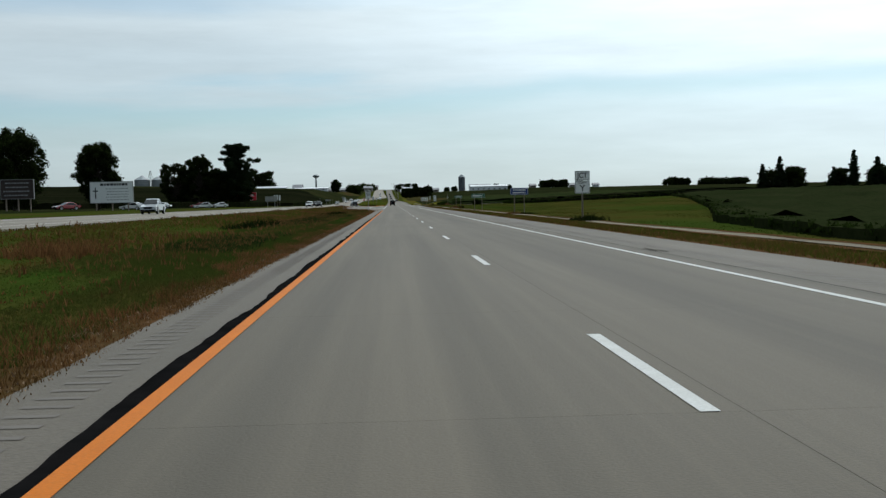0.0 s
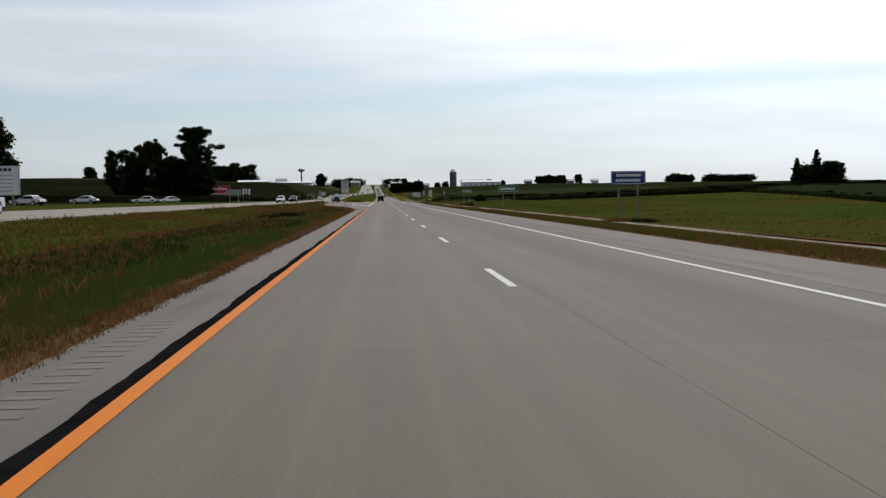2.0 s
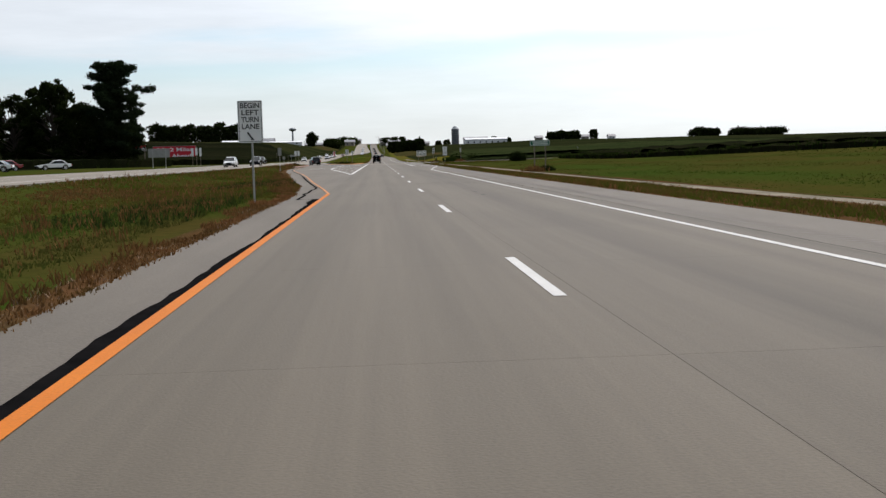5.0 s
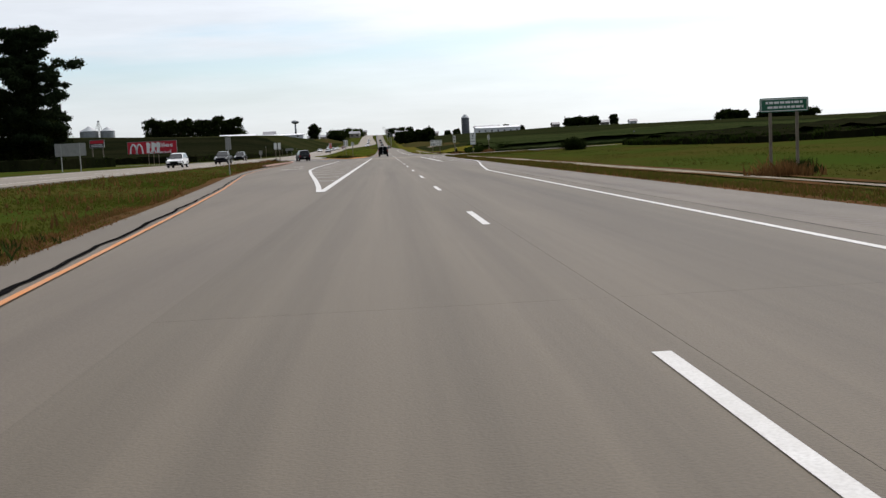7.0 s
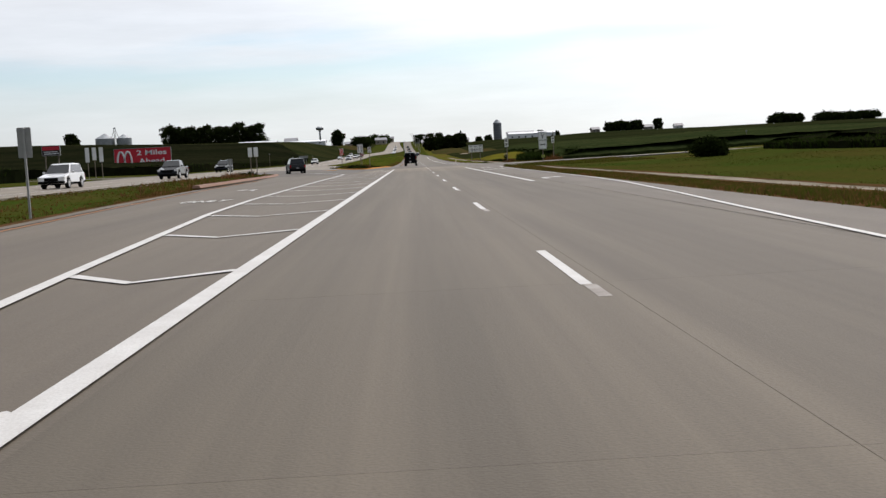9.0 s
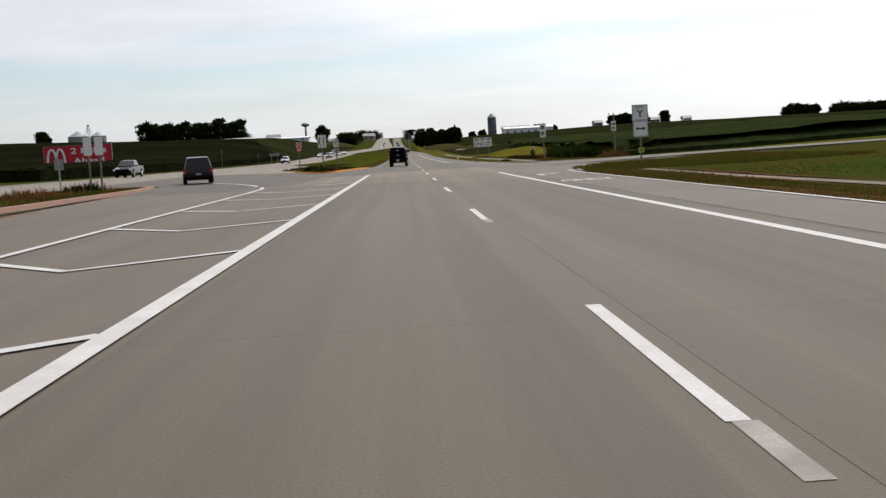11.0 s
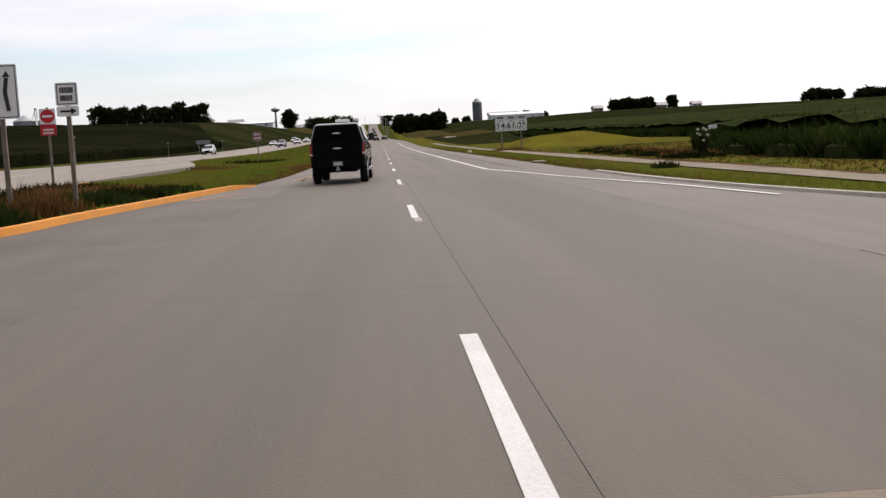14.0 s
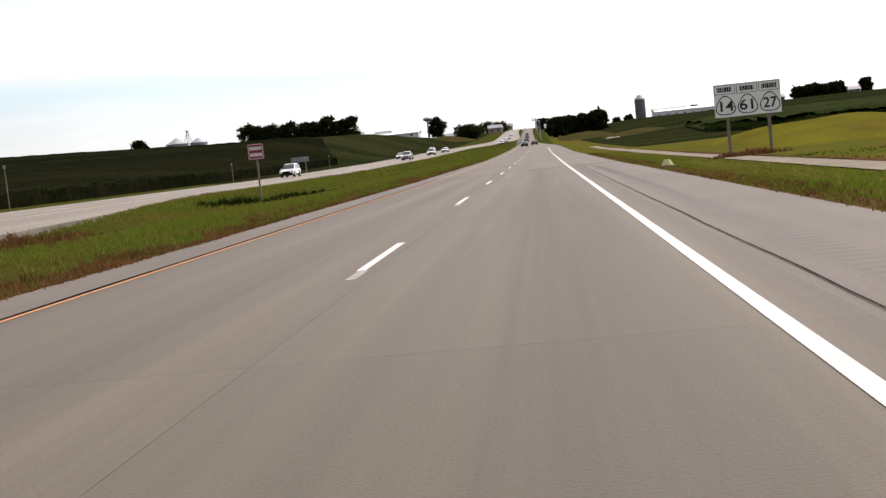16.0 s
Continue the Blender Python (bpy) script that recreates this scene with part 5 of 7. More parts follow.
def county_sign():
    g0 = ground_at(11.85, 344.7)
    s = sign_thing(11.85, 344.7, "white county letter sign over a double arrow plate")
    hw = 0.45
    z2, z1, z0 = 3.28 - g0, 2.40 - g0, 1.50 - g0
    a = part("county_plate", rounded_plate(-hw, hw, z1, z2, -0.02, 0.012), SIGN_WHITE, s)
    rim(a, -hw, hw, z1, z2, -0.02, SIGN_BLACK)
    lettering("COUNTY", 0, z2 - 0.15, -0.024, 0.15, SIGN_BLACK, a, 0.56)
    lettering("Y", 0, z1 + 0.36, -0.024, 0.56, SIGN_BLACK, a)
    b = part("arrow_plate", rounded_plate(-hw * 0.92, hw * 0.92, z0, z1 - 0.02, -0.02, 0.012), SIGN_WHITE, s)
    rim(b, -hw * 0.92, hw * 0.92, z0, z1 - 0.02, -0.02, SIGN_BLACK)
    zc = (z0 + z1) / 2
    bm = bmesh.new()
    box(bm, -0.15, 0.15, -0.024, -0.02, zc - 0.035, zc + 0.035)
    for sx in (-1, 1):
        v = [bm.verts.new((sx * 0.13, -0.024, zc - 0.12)), bm.verts.new((sx * 0.13, -0.024, zc + 0.12)), bm.verts.new((sx * 0.29, -0.024, zc))]
        bm.faces.new(v)
    part("arrow", bm, SIGN_BLACK, b)
    c = part("plaque", rounded_plate(-0.16, 0.16, 0.62 - g0, 0.90 - g0, -0.03, 0.01, 0.02), SIGN_LIME, s, "lime green plaque")
    bar_lines(c, -0.12, 0.12, 0.66 - g0, 0.86 - g0, -0.03, 2, SIGN_BLACK, 5)
    post(s, 0, 0, -0.4, z2 - 0.05, WOOD_POST, 0.10)


county_sign()


def tall_plate_sign(x, y, z0, z1, w, label, turn, rows, post_top=None, mat=None):
    g0 = ground_at(x, y)
    s = sign_thing(x, y, label, turn=turn)
    p = part("panel", rounded_plate(-w / 2, w / 2, z0 - g0, z1 - g0, -0.02, 0.012), mat or SIGN_WHITE, s)
    rim(p, -w / 2, w / 2, z0 - g0, z1 - g0, -0.02, SIGN_BLACK, 0.016)
    bar_lines(p, -w * 0.34, w * 0.34, z0 - g0 + 0.1, z1 - g0 - 0.1, -0.02, rows, SIGN_BLACK, int(y + 10 * x) % 97, 0.6)
    post(s, 0, 0, -0.4, (post_top or z1 - 0.05) - g0, WOOD_POST, 0.10)
    return s


tall_plate_sign(11.6, 384.5, 2.08, 3.36, 0.75, "white upright direction sign turned to the side road", -52, 2)
tall_plate_sign(18.0, 383.5, 2.3, 3.2, 0.7, "white plate sign turned to the side road", -62, 2, 3.9)


def median_signs():
    # divided highway sign
    g0 = ground_at(-9.0, 387.2)
    s = sign_thing(-9.0, 387.2, "white divided road sign on a post in the median nose", turn=8)
    p = part("panel", rounded_plate(-0.40, 0.40, 2.30 - g0, 3.52 - g0, -0.02, 0.012), SIGN_WHITE, s)
    rim(p, -0.40, 0.40, 2.30 - g0, 3.52 - g0, -0.02, SIGN_BLACK)
    zc = 2.9 - g0
    bm = bmesh.new()
    for x, lean in ((-0.17, 0.10), (0.17, 0.05)):
        limb(bm, (x, -0.024, zc - 0.42), (x - lean, -0.024, zc), 0.045, 0.045, 6)
        limb(bm, (x - lean, -0.024, zc), (x, -0.024, zc + 0.32), 0.045, 0.045, 6)
        bmesh.ops.create_cone(bm, cap_ends=True, segments=3, radius1=0.14, radius2=0.0, depth=0.02, matrix=Matrix.Translation((x, -0.024, zc + 0.38)) @ pose(0, 0, 0, 90, 0, 0))
    part("arrow", bm, SIGN_BLACK, p)
    post(s, 0, 0, -0.3, 3.5 - g0, WOOD_POST, 0.11)
    g0 = ground_at(-7.75, 388)
    s = sign_thing(-7.75, 388, "white route sign with an arrow plate in the median nose", turn=6)
    p = part("panel", rounded_plate(-0.25, 0.25, 2.57 - g0, 3.1 - g0, -0.02, 0.012), SIGN_WHITE, s)
    rim(p, -0.25, 0.25, 2.57 - g0, 3.1 - g0, -0.02, SIGN_BLACK)
    bar_lines(p, -0.16, 0.16, 2.65 - g0, 3.02 - g0, -0.02, 2, SIGN_BLACK, 8, 0.7)
    q = part("arrow_plate", rounded_plate(-0.25, 0.25, 2.32 - g0, 2.56 - g0, -0.02, 0.012), SIGN_WHITE, s)
    bm = bmesh.new()
    box(bm, -0.17, 0.08, -0.024, -0.02, 2.415 - g0, 2.465 - g0)
    bm.faces.new([bm.verts.new((0.07, -0.024, 2.36 - g0)), bm.verts.new((0.07, -0.024, 2.52 - g0)), bm.verts.new((0.20, -0.024, 2.44 - g0))])
    part("arrow", bm, SIGN_BLACK, q)
    post(s, 0, 0, -0.3, 3.05 - g0, WOOD_POST, 0.10)
    g0 = ground_at(-12.7, 402.9) - 0.85
    s = sign_thing(-12.7, 402.9, "red and white do not enter sign in the median nose", turn=10)
    p = part("panel", rounded_plate(-0.28, 0.28, 1.79 - g0, 2.35 - g0, -0.02, 0.012), SIGN_WHITE, s)
    bm = bmesh.new()
    bmesh.ops.create_cone(bm, cap_ends=True, segments=28, radius1=0.25, radius2=0.25, depth=0.006, matrix=Matrix.Translation((0, -0.024, 2.07 - g0)) @ pose(0, 0, 0, 90))
    d = part("disc", bm, SIGN_RED, p)
    bm = bmesh.new()
    box(bm, -0.18, 0.18, -0.032, -0.028, 2.03 - g0, 2.11 - g0)
    part("bar", bm, SIGN_WHITE, p)
    q = part("lower_plate", rounded_plate(-0.28, 0.28, 1.37 - g0, 1.77 - g0, -0.02, 0.012), SIGN_RED, s)
    bar_lines(q, -0.21, 0.21, 1.40 - g0, 1.64 - g0, -0.02, 2, SIGN_WHITE, 4)
    post(s, 0, 0, -0.3, 2.4 - g0, WOOD_POST, 0.09)


median_signs()


def route_sign():
    """The big white sign: three route shields under three plates."""
    y, xc = 465.5, 12.0
    g0 = ground_at(xc, y)
    s = sign_thing(xc, y, "wide white route sign with three shields on two posts")
    hw, z0, z1 = 1.52, 1.74 - g0, 3.26 - g0
    p = part("panel", rounded_plate(-hw, hw, z0, z1, -0.02, 0.015, 0.05), SIGN_WHITE, s)
    split = z1 - 0.50
    for k, num in enumerate(("14", "61", "27")):
        x = -hw + 2 * hw * (k + 0.5) / 3
        rim(p, x - hw / 3, x + hw / 3, split, z1, -0.02, SIGN_BLACK, 0.02, 0.035)
        bar_lines(p, x - 0.36, x + 0.36, split + 0.14, z1 - 0.14, -0.02, 1, SIGN_BLACK, 20 + k, 1.0)
        shield = []
        for a in range(24):
            t = 2 * math.pi * a / 24
            r = 0.46 + 0.05 * math.cos(3 * t + math.pi / 2)
            shield.append((x + 0.98 * r * math.cos(t), z0 + 0.50 + 0.98 * r * math.sin(t)))
        inner = [(x + (px - x) * 0.90, z0 + 0.50 + (pz - z0 - 0.50) * 0.90) for px, pz in shield]
        bm = bmesh.new()
        ring = [bm.verts.new((px, -0.024, pz)) for px, pz in shield]
        hole = [bm.verts.new((px, -0.024, pz)) for px, pz in inner]
        for a in range(24):
            b = (a + 1) % 24
            bm.faces.new((ring[a], hole[a], hole[b], ring[b]))
        sh = part("shield", bm, SIGN_BLACK, p)
        lettering(num, x, z0 + 0.48, -0.024, 0.66, SIGN_BLACK, sh, 0.62)
    for x in (-hw * 0.62, hw * 0.62):
        post(s, x, 0, -0.4, z1 - 0.1, WOOD_POST, 0.13)


route_sign()
s = wide_sign(-13.12, -12.26, 2.12, 2.96, 470, SIGN_BROWN, "maroon sign with white writing on a pale post in the median", 2, ("", ""), SIGN_WHITE, posts=1)


def billboard(xa, xb, za, zb, y, face, label, posts=3, turn=0.0, name="billboard"):
    xc, hw = (xa + xb) / 2, (xb - xa) / 2
    g0 = ground_at(xc, y)
    s = sign_thing(xc, y, label, "billboard", turn, name)
    p = part("panel", box(bmesh.new(), -hw, hw, -0.12, 0.12, za - g0, zb - g0), face, s)
    bm = bmesh.new()
    t = 0.10 if hw > 5 else 0.07
    for q in ((-hw - t, hw + t, za - g0 - t, za - g0), (-hw - t, hw + t, zb - g0, zb - g0 + t), (-hw - t, -hw, za - g0, zb - g0), (hw, hw + t, za - g0, zb - g0)):
        box(bm, q[0], q[1], -0.16, 0.14, q[2], q[3])
    part("frame", bm, SIGN_BACK, s)
    for k in range(posts):
        post(s, hw * (-0.75 + 1.5 * k / max(1, posts - 1)), 0.13, -0.5, zb - g0 - 0.3, WOOD_POST, 0.26 if hw > 5 else 0.2)
    return s, p, g0, hw


def food_billboard():
    s, p, g0, hw = billboard(-87.6, -71.4, 2.75, 7.85, 548, SIGN_RED, "red billboard with white lettering over the fields", 4)
    bm = bmesh.new()
    for cx in (-6.2, -4.2):
        pts = [(cx + 1.05 * math.cos(math.pi * k / 14), 3.75 - g0 + 3.3 * math.sin(math.pi * k / 14)) for k in range(15)]
        for a, b in zip(pts, pts[1:]):
            limb(bm, (a[0], -0.2, a[1]), (b[0], -0.2, b[1]), 0.28, 0.28, 6)
    part("emblem", bm, SIGN_WHITE, p)
    bm = bmesh.new()
    box(bm, -7.4, -3.0, -0.14, -0.121, 3.15 - g0, 3.4 - g0)
    part("underline", bm, SIGN_WHITE, p)
    lettering("2 Miles", 2.6, 6.5 - g0, -0.128, 1.95, SIGN_WHITE, p, 8.6)
    lettering("Ahead", 2.6, 4.1 - g0, -0.128, 1.95, SIGN_WHITE, p, 7.4)


food_billboard()


def church_board():
    s, p, g0, hw = billboard(-54.3, -47.0, 2.25, 5.85, 183.5, SIGN_WHITE, "white board with dark lines and a small cross beside the road", 3, 0)
    bar_lines(p, -hw * 0.55, hw * 0.8, 5.15 - g0, 5.65 - g0, -0.12, 1, SIGN_BLACK, 2, 0.8)
    bar_lines(p, -hw * 0.3, hw * 0.85, 2.5 - g0, 4.9 - g0, -0.12, 5, GREY_ROOF, 9, 0.22)
    bm = bmesh.new()
    box(bm, -2.85, -2.65, -0.126, -0.121, 3.0 - g0, 4.9 - g0)
    box(bm, -3.2, -2.3, -0.126, -0.121, 4.2 - g0, 4.4 - g0)
    part("cross", bm, SIGN_BLACK, p)


church_board()
s, p, g0, hw = billboard(-64.0, -58.9, 3.1, 6.1, 168, SIGN_DARK, "dark billboard with rows of pale writing", 3)
bar_lines(p, -hw * 0.85, hw * 0.85, 3.3 - g0, 5.9 - g0, -0.12, 4, GREY_ROOF, 12, 0.28)
# the backs of signs that serve the other carriageway
for x, y, w, za, zb, n in ((-36.4, 302, 3.4, 2.3, 3.7, 2), (-37.5, 590, 3.0, 2.8, 3.6, 2)):
    s = sign_thing(x, y, "bare grey back of a road sign on two posts", name="sign_back")
    g0 = ground_at(x, y)
    part("panel", rounded_plate(-w / 2, w / 2, za - g0, zb - g0, -0.02, 0.015, 0.06), SIGN_BACK, s)
    for k in (-1, 1):
        post(s, k * w * 0.3, -0.10, -0.4, zb - g0, STEEL, 0.10)
for x, y, w, za, zb in ((-14.4, 269.5, 0.46, 1.95, 2.95), (-20.4, 345, 0.5, 1.5, 2.1)):
    s = sign_thing(x, y, "pale back of a small road sign on one post", name="sign_back")
    g0 = ground_at(x, y)
    part("panel", rounded_plate(-w / 2, w / 2, za - g0, zb - g0, -0.02, 0.012), SIGN_BACK, s)
    post(s, 0, -0.08, -0.4, zb - g0, STEEL, 0.07)



def plate_row(x, y, n, w, gap, za, zb, label, lower=0.0):
    """Upright white plates side by side on posts of their own."""
    s = sign_thing(x, y, label, name="plate_sign")
    g0 = ground_at(x, y)
    for k in range(n):
        xc = (k - (n - 1) / 2) * (w + gap)
        part("panel", rounded_plate(xc - w / 2, xc + w / 2, za - g0 + lower * (k % 2), zb - g0, -0.02, 0.012), SIGN_WHITE, s)
        post(s, xc, 0.03, -0.3, zb - g0 - 0.05, WOOD_POST, 0.09)


plate_row(-17.5, 341.6, 2, 0.42, 0.16, 2.15, 3.1, "pair of white upright road signs on posts in the median")
plate_row(-42.2, 372.5, 3, 0.52, 0.36, 2.75, 4.6, "row of white upright signs on posts beside the corn", 0.25)


def field_board(x, y):
    s, p, g0, hw = billboard(x - 1.6, x + 1.6, 5.0, 6.7, y, SIGN_DARK, "small dark red board with pale writing in the corn", 2)
    part("upper_plate", box(bmesh.new(), -hw * 0.96, hw * 0.96, -0.14, -0.122, 5.95 - g0, 6.62 - g0), SIGN_RED, p)
    bar_lines(p, -hw * 0.9, hw * 0.9, 5.12 - g0, 5.8 - g0, -0.122, 2, SIGN_WHITE, 31, 0.5)


field_board(-67.8, 433.6)


def marker_post(x, y, h, label, top=None):
    s = sign_thing(x, y, label, "marker post", name="marker_post")
    post(s, 0, 0, -0.3, h, top or WOOD_POST, 0.06)
    part("cap", rounded_plate(-0.10, 0.10, h - 0.25, h, -0.02, 0.02, 0.03), SIGN_BACK, s)


marker_post(47.4, 390.6, 2.3, "thin post with a pale marker in the corn")
marker_post(-34.9, 486, 3.2, "tall pale marker post beside the opposite carriageway")
for k, (x, y) in enumerate(((-36, 545), (-36, 607))):
    marker_post(x, y, 2.4, "pale marker post beside the opposite carriageway")


def field_sign(x, y):
    s = sign_thing(x, y, "small white field sign at the corn edge", "field sign", name="field_sign")
    part("panel", rounded_plate(-0.45, 0.45, 0.7, 1.3, -0.02, 0.015), SIGN_WHITE, s)
    post(s, 0, 0, -0.3, 1.2, STEEL, 0.06)


field_sign(33, 470)


# --- vehicles ---
def prism(name, outline, half_low, half_high, z_low, z_high, mat, parent, label="", bevel=0.03, smooth=False):
    """A solid with the side outline (y, z), narrower towards the top."""
    bm = bmesh.new()

    def hw(z):
        return half_low + (half_high - half_low) * min(1, max(0, (z - z_low) / (z_high - z_low)))

    right = [bm.verts.new((hw(z), y, z)) for y, z in outline]
    left = [bm.verts.new((-hw(z), y, z)) for y, z in outline]
    bm.faces.new(right)
    bm.faces.new(left[::-1])
    for k in range(len(outline)):
        j = (k + 1) % len(outline)
        bm.faces.new((left[k], left[j], right[j], right[k]))
    bmesh.ops.recalc_face_normals(bm, faces=bm.faces)
    if bevel:
        sharp = [e for e in bm.edges if len(e.link_faces) == 2 and e.calc_face_angle(0) > 0.5]
        bmesh.ops.bevel(bm, geom=sharp, offset=bevel, segments=2, affect="EDGES", profile=0.6)
    bmesh.ops.triangulate(bm, faces=[f for f in bm.faces if len(f.verts) > 4])
    return part(name, bm, mat, parent, label, smooth)


def arch(cy, cz, r, n=9):
    return [(cy + r * math.cos(math.pi * (1 - k / (n - 1)) ), cz + r * math.sin(math.pi * k / (n - 1))) for k in range(n)]


def wheel(parent, x, y, r, w, spokes=6):
    side = 1 if x > 0 else -1
    bm = bmesh.new()
    prof = [(r * 0.70, -w / 2), (r * 0.93, -w / 2), (r, -w / 2 + 0.05), (r, w / 2 - 0.05), (r * 0.93, w / 2), (r * 0.70, w / 2)]
    seg = 28
    rings = [[bm.verts.new((px, rr * math.cos(2 * math.pi * k / seg), rr * math.sin(2 * math.pi * k / seg))) for k in range(seg)] for rr, px in prof]
    for a, b in zip(rings, rings[1:]):
        for k in range(seg):
            bm.faces.new((a[k], a[(k + 1) % seg], b[(k + 1) % seg], b[k]))
    bmesh.ops.recalc_face_normals(bm, faces=bm.faces)
    wh = part("wheel", bm, RUBBER, parent, smooth=True)
    wh.matrix_local = pose(x, y, r)
    bm = bmesh.new()
    face = side * (w / 2 - 0.03)
    bmesh.ops.create_cone(bm, cap_ends=True, segments=24, radius1=r * 0.16, radius2=r * 0.14, depth=0.06, matrix=Matrix.Translation((face, 0, 0)) @ pose(0, 0, 0, 0, 90))
    for k in range(spokes):
        a = 2 * math.pi * k / spokes
        m = pose(0, 0, 0, math.degrees(a))
        bmesh.ops.create_cube(bm, size=1, matrix=m @ Matrix.Translation((face, 0, r * 0.38)) @ Matrix.Diagonal((0.05, r * 0.17, r * 0.56, 1)))
    outer = [[bm.verts.new((face + dx, rr * math.cos(2 * math.pi * k / seg), rr * math.sin(2 * math.pi * k / seg))) for k in range(seg)] for rr, dx in ((r * 0.72, side * 0.02), (r * 0.63, side * 0.02), (r * 0.61, -side * 0.10))]
    for a, b in zip(outer, outer[1:]):
        for k in range(seg):
            bm.faces.new((a[k], a[(k + 1) % seg], b[(k + 1) % seg], b[k]))
    part("rim", bm, ALLOY, wh, "bright alloy rim")
    bm = bmesh.new()
    bmesh.ops.create_cone(bm, cap_ends=True, segments=24, radius1=r * 0.6, radius2=r * 0.6, depth=0.02, matrix=Matrix.Translation((side * (w / 2 - 0.13), 0, 0)) @ pose(0, 0, 0, 0, 90))
    part("brake_disc", bm, BLACK_PLASTIC, wh)


def quad_panel(name, pts, mat, parent, label="", thick=0.012):
    """A thin flat pane through four points."""
    p = [Vector(q) for q in pts]
    n = (p[1] - p[0]).cross(p[3] - p[0]).normalized() * thick
    verts = [tuple(q) for q in p] + [tuple(q - n) for q in p]
    return mesh_object(name, verts, [(0, 1, 2, 3), (7, 6, 5, 4), (0, 4, 5, 1), (1, 5, 6, 2), (2, 6, 7, 3), (3, 7, 4, 0)], mat, parent, label)


def pickup_with_topper():
    """The black crew-cab pickup: y runs from the rear bumper forward."""
    t = tagged(new("pickup_truck"), "glossy black crew-cab pickup with a black bed topper", "pickup truck")
    paint = PAINTS["black"]
    R = 0.42
    ra, fa = 1.18, 4.84
    lower = [(0.08, 0.62)] + arch(ra, 0.46, 0.50) + [(1.85, 0.50), (4.18, 0.50)] + arch(fa, 0.46, 0.50) + [(5.62, 0.50), (5.84, 0.66), (5.87, 1.02), (0.06, 1.02)]
    prism("body", lower, 0.950, 0.985, 0.46, 1.02, paint, t, bevel=0.012)
    upper = [(0.06, 1.02), (5.87, 1.02), (5.74, 1.16), (4.55, 1.27), (4.30, 1.29), (0.08, 1.29)]
    prism("shoulder_panel", upper, 0.986, 0.925, 1.02, 1.29, paint, t, bevel=0.02)
    cab = [(1.96, 1.27), (4.36, 1.27), (3.62, 1.80), (3.35, 1.87), (2.25, 1.89), (2.02, 1.84)]
    prism("cab", cab, 0.95, 0.70, 1.27, 1.89, paint, t, bevel=0.05)
    top = [(0.05, 1.275), (1.95, 1.275), (1.95, 1.86), (0.42, 1.87), (0.18, 1.84)]
    prism("topper", top, 0.965, 0.76, 1.28, 1.87, paint, t, "black bed topper with a dark rear window", bevel=0.09)

    def side(z, base=1.28, top_z=1.88, lo=0.955, hi=0.71):
        return lo + (hi - lo) * (z - base) / (top_z - base)

    for sx in (-1, 1):
        e = 0.006
        # topper window
        a, b = side(1.40, lo=0.965, hi=0.76) + e, side(1.74, lo=0.965, hi=0.76) + e
        quad_panel("topper_window", [(sx * a, 0.32, 1.40), (sx * a, 1.80, 1.40), (sx * b, 1.80, 1.74), (sx * b, 0.42, 1.74)][:: sx], GLASS_DARK, t)
        bm = bmesh.new()
        for y in (0.80, 1.30):
            limb(bm, (sx * (a + 0.004), y, 1.40), (sx * (b + 0.004), y, 1.74), 0.014, 0.014, 6)
        part("window_bar", bm, BLACK_PLASTIC, t)
        # cab windows
        a, b = side(1.33) + e, side(1.76) + e
        quad_panel("rear_door_window", [(sx * a, 2.12, 1.33), (sx * a, 3.05, 1.33), (sx * b, 3.02, 1.78), (sx * b, 2.22, 1.78)][:: sx], GLASS_DARK, t)
        quad_panel("front_door_window", [(sx * a, 3.12, 1.33), (sx * a, 4.12, 1.33), (sx * b, 3.60, 1.76), (sx * b, 3.09, 1.78)][:: sx], GLASS_DARK, t)
        bm = bmesh.new()
        limb(bm, (sx * 0.972, 2.02, 1.305), (sx * 0.972, 4.2, 1.305), 0.012, 0.012, 6)
        part("window_trim", bm, CHROME, t, "chrome window trim")
        for y in (2.06, 3.08, 4.22):
            bm = bmesh.new()
            box(bm, sx * 0.986 - 0.003, sx * 0.986 + 0.003, y - 0.006, y + 0.006, 0.56, 1.27)
            part("door_gap", bm, BLACK_PLASTIC, t)
        for y in (2.28, 3.28):
            bm = bmesh.new()
            box(bm, sx * 0.99 - 0.02, sx * 0.99 + 0.02, y - 0.10, y + 0.10, 1.10, 1.15)
            bmesh.ops.bevel(bm, geom=bm.edges[:], offset=0.012, segments=2, affect="EDGES")
            part("door_handle", bm, CHROME, t, "chrome door handle")
        bm = bmesh.new()
        box(bm, sx * 0.99 - 0.012, sx * 0.99 + 0.012, 1.95, 4.15, 0.74, 0.785)
        part("side_molding", bm, CHROME, t, "chrome side molding")
        bm = bmesh.new()
        box(bm, sx * 0.988 - 0.004, sx * 0.988 + 0.004, 3.85, 4.15, 0.96, 1.0)
        part("badge", bm, CHROME, t)
        bm = bmesh.new()
        limb(bm, (sx * 1.02, 1.8, 0.40), (sx * 1.02, 4.15, 0.40), 0.05, 0.05, 10)
        part("running_board", bm, CHROME, t, "chrome tube step")
        for y in (2.1, 3.0, 3.9):
            bm = bmesh.new()
            box(bm, sx * 0.90 - 0.03, sx * 0.90 + 0.09, y - 0.04, y + 0.04, 0.36, 0.52)
            part("step_bracket", bm, BLACK_PLASTIC, t)
        bm = bmesh.new()
        box(bm, sx * 0.935 - 0.045, sx * 0.935 + 0.045, 0.034, 0.26, 0.86, 1.25)
        bmesh.ops.bevel(bm, geom=bm.edges[:], offset=0.02, segments=2, affect="EDGES")
        part("tail_lamp", bm, TAIL_RED, t, "red tail lamp")
        bm = bmesh.new()
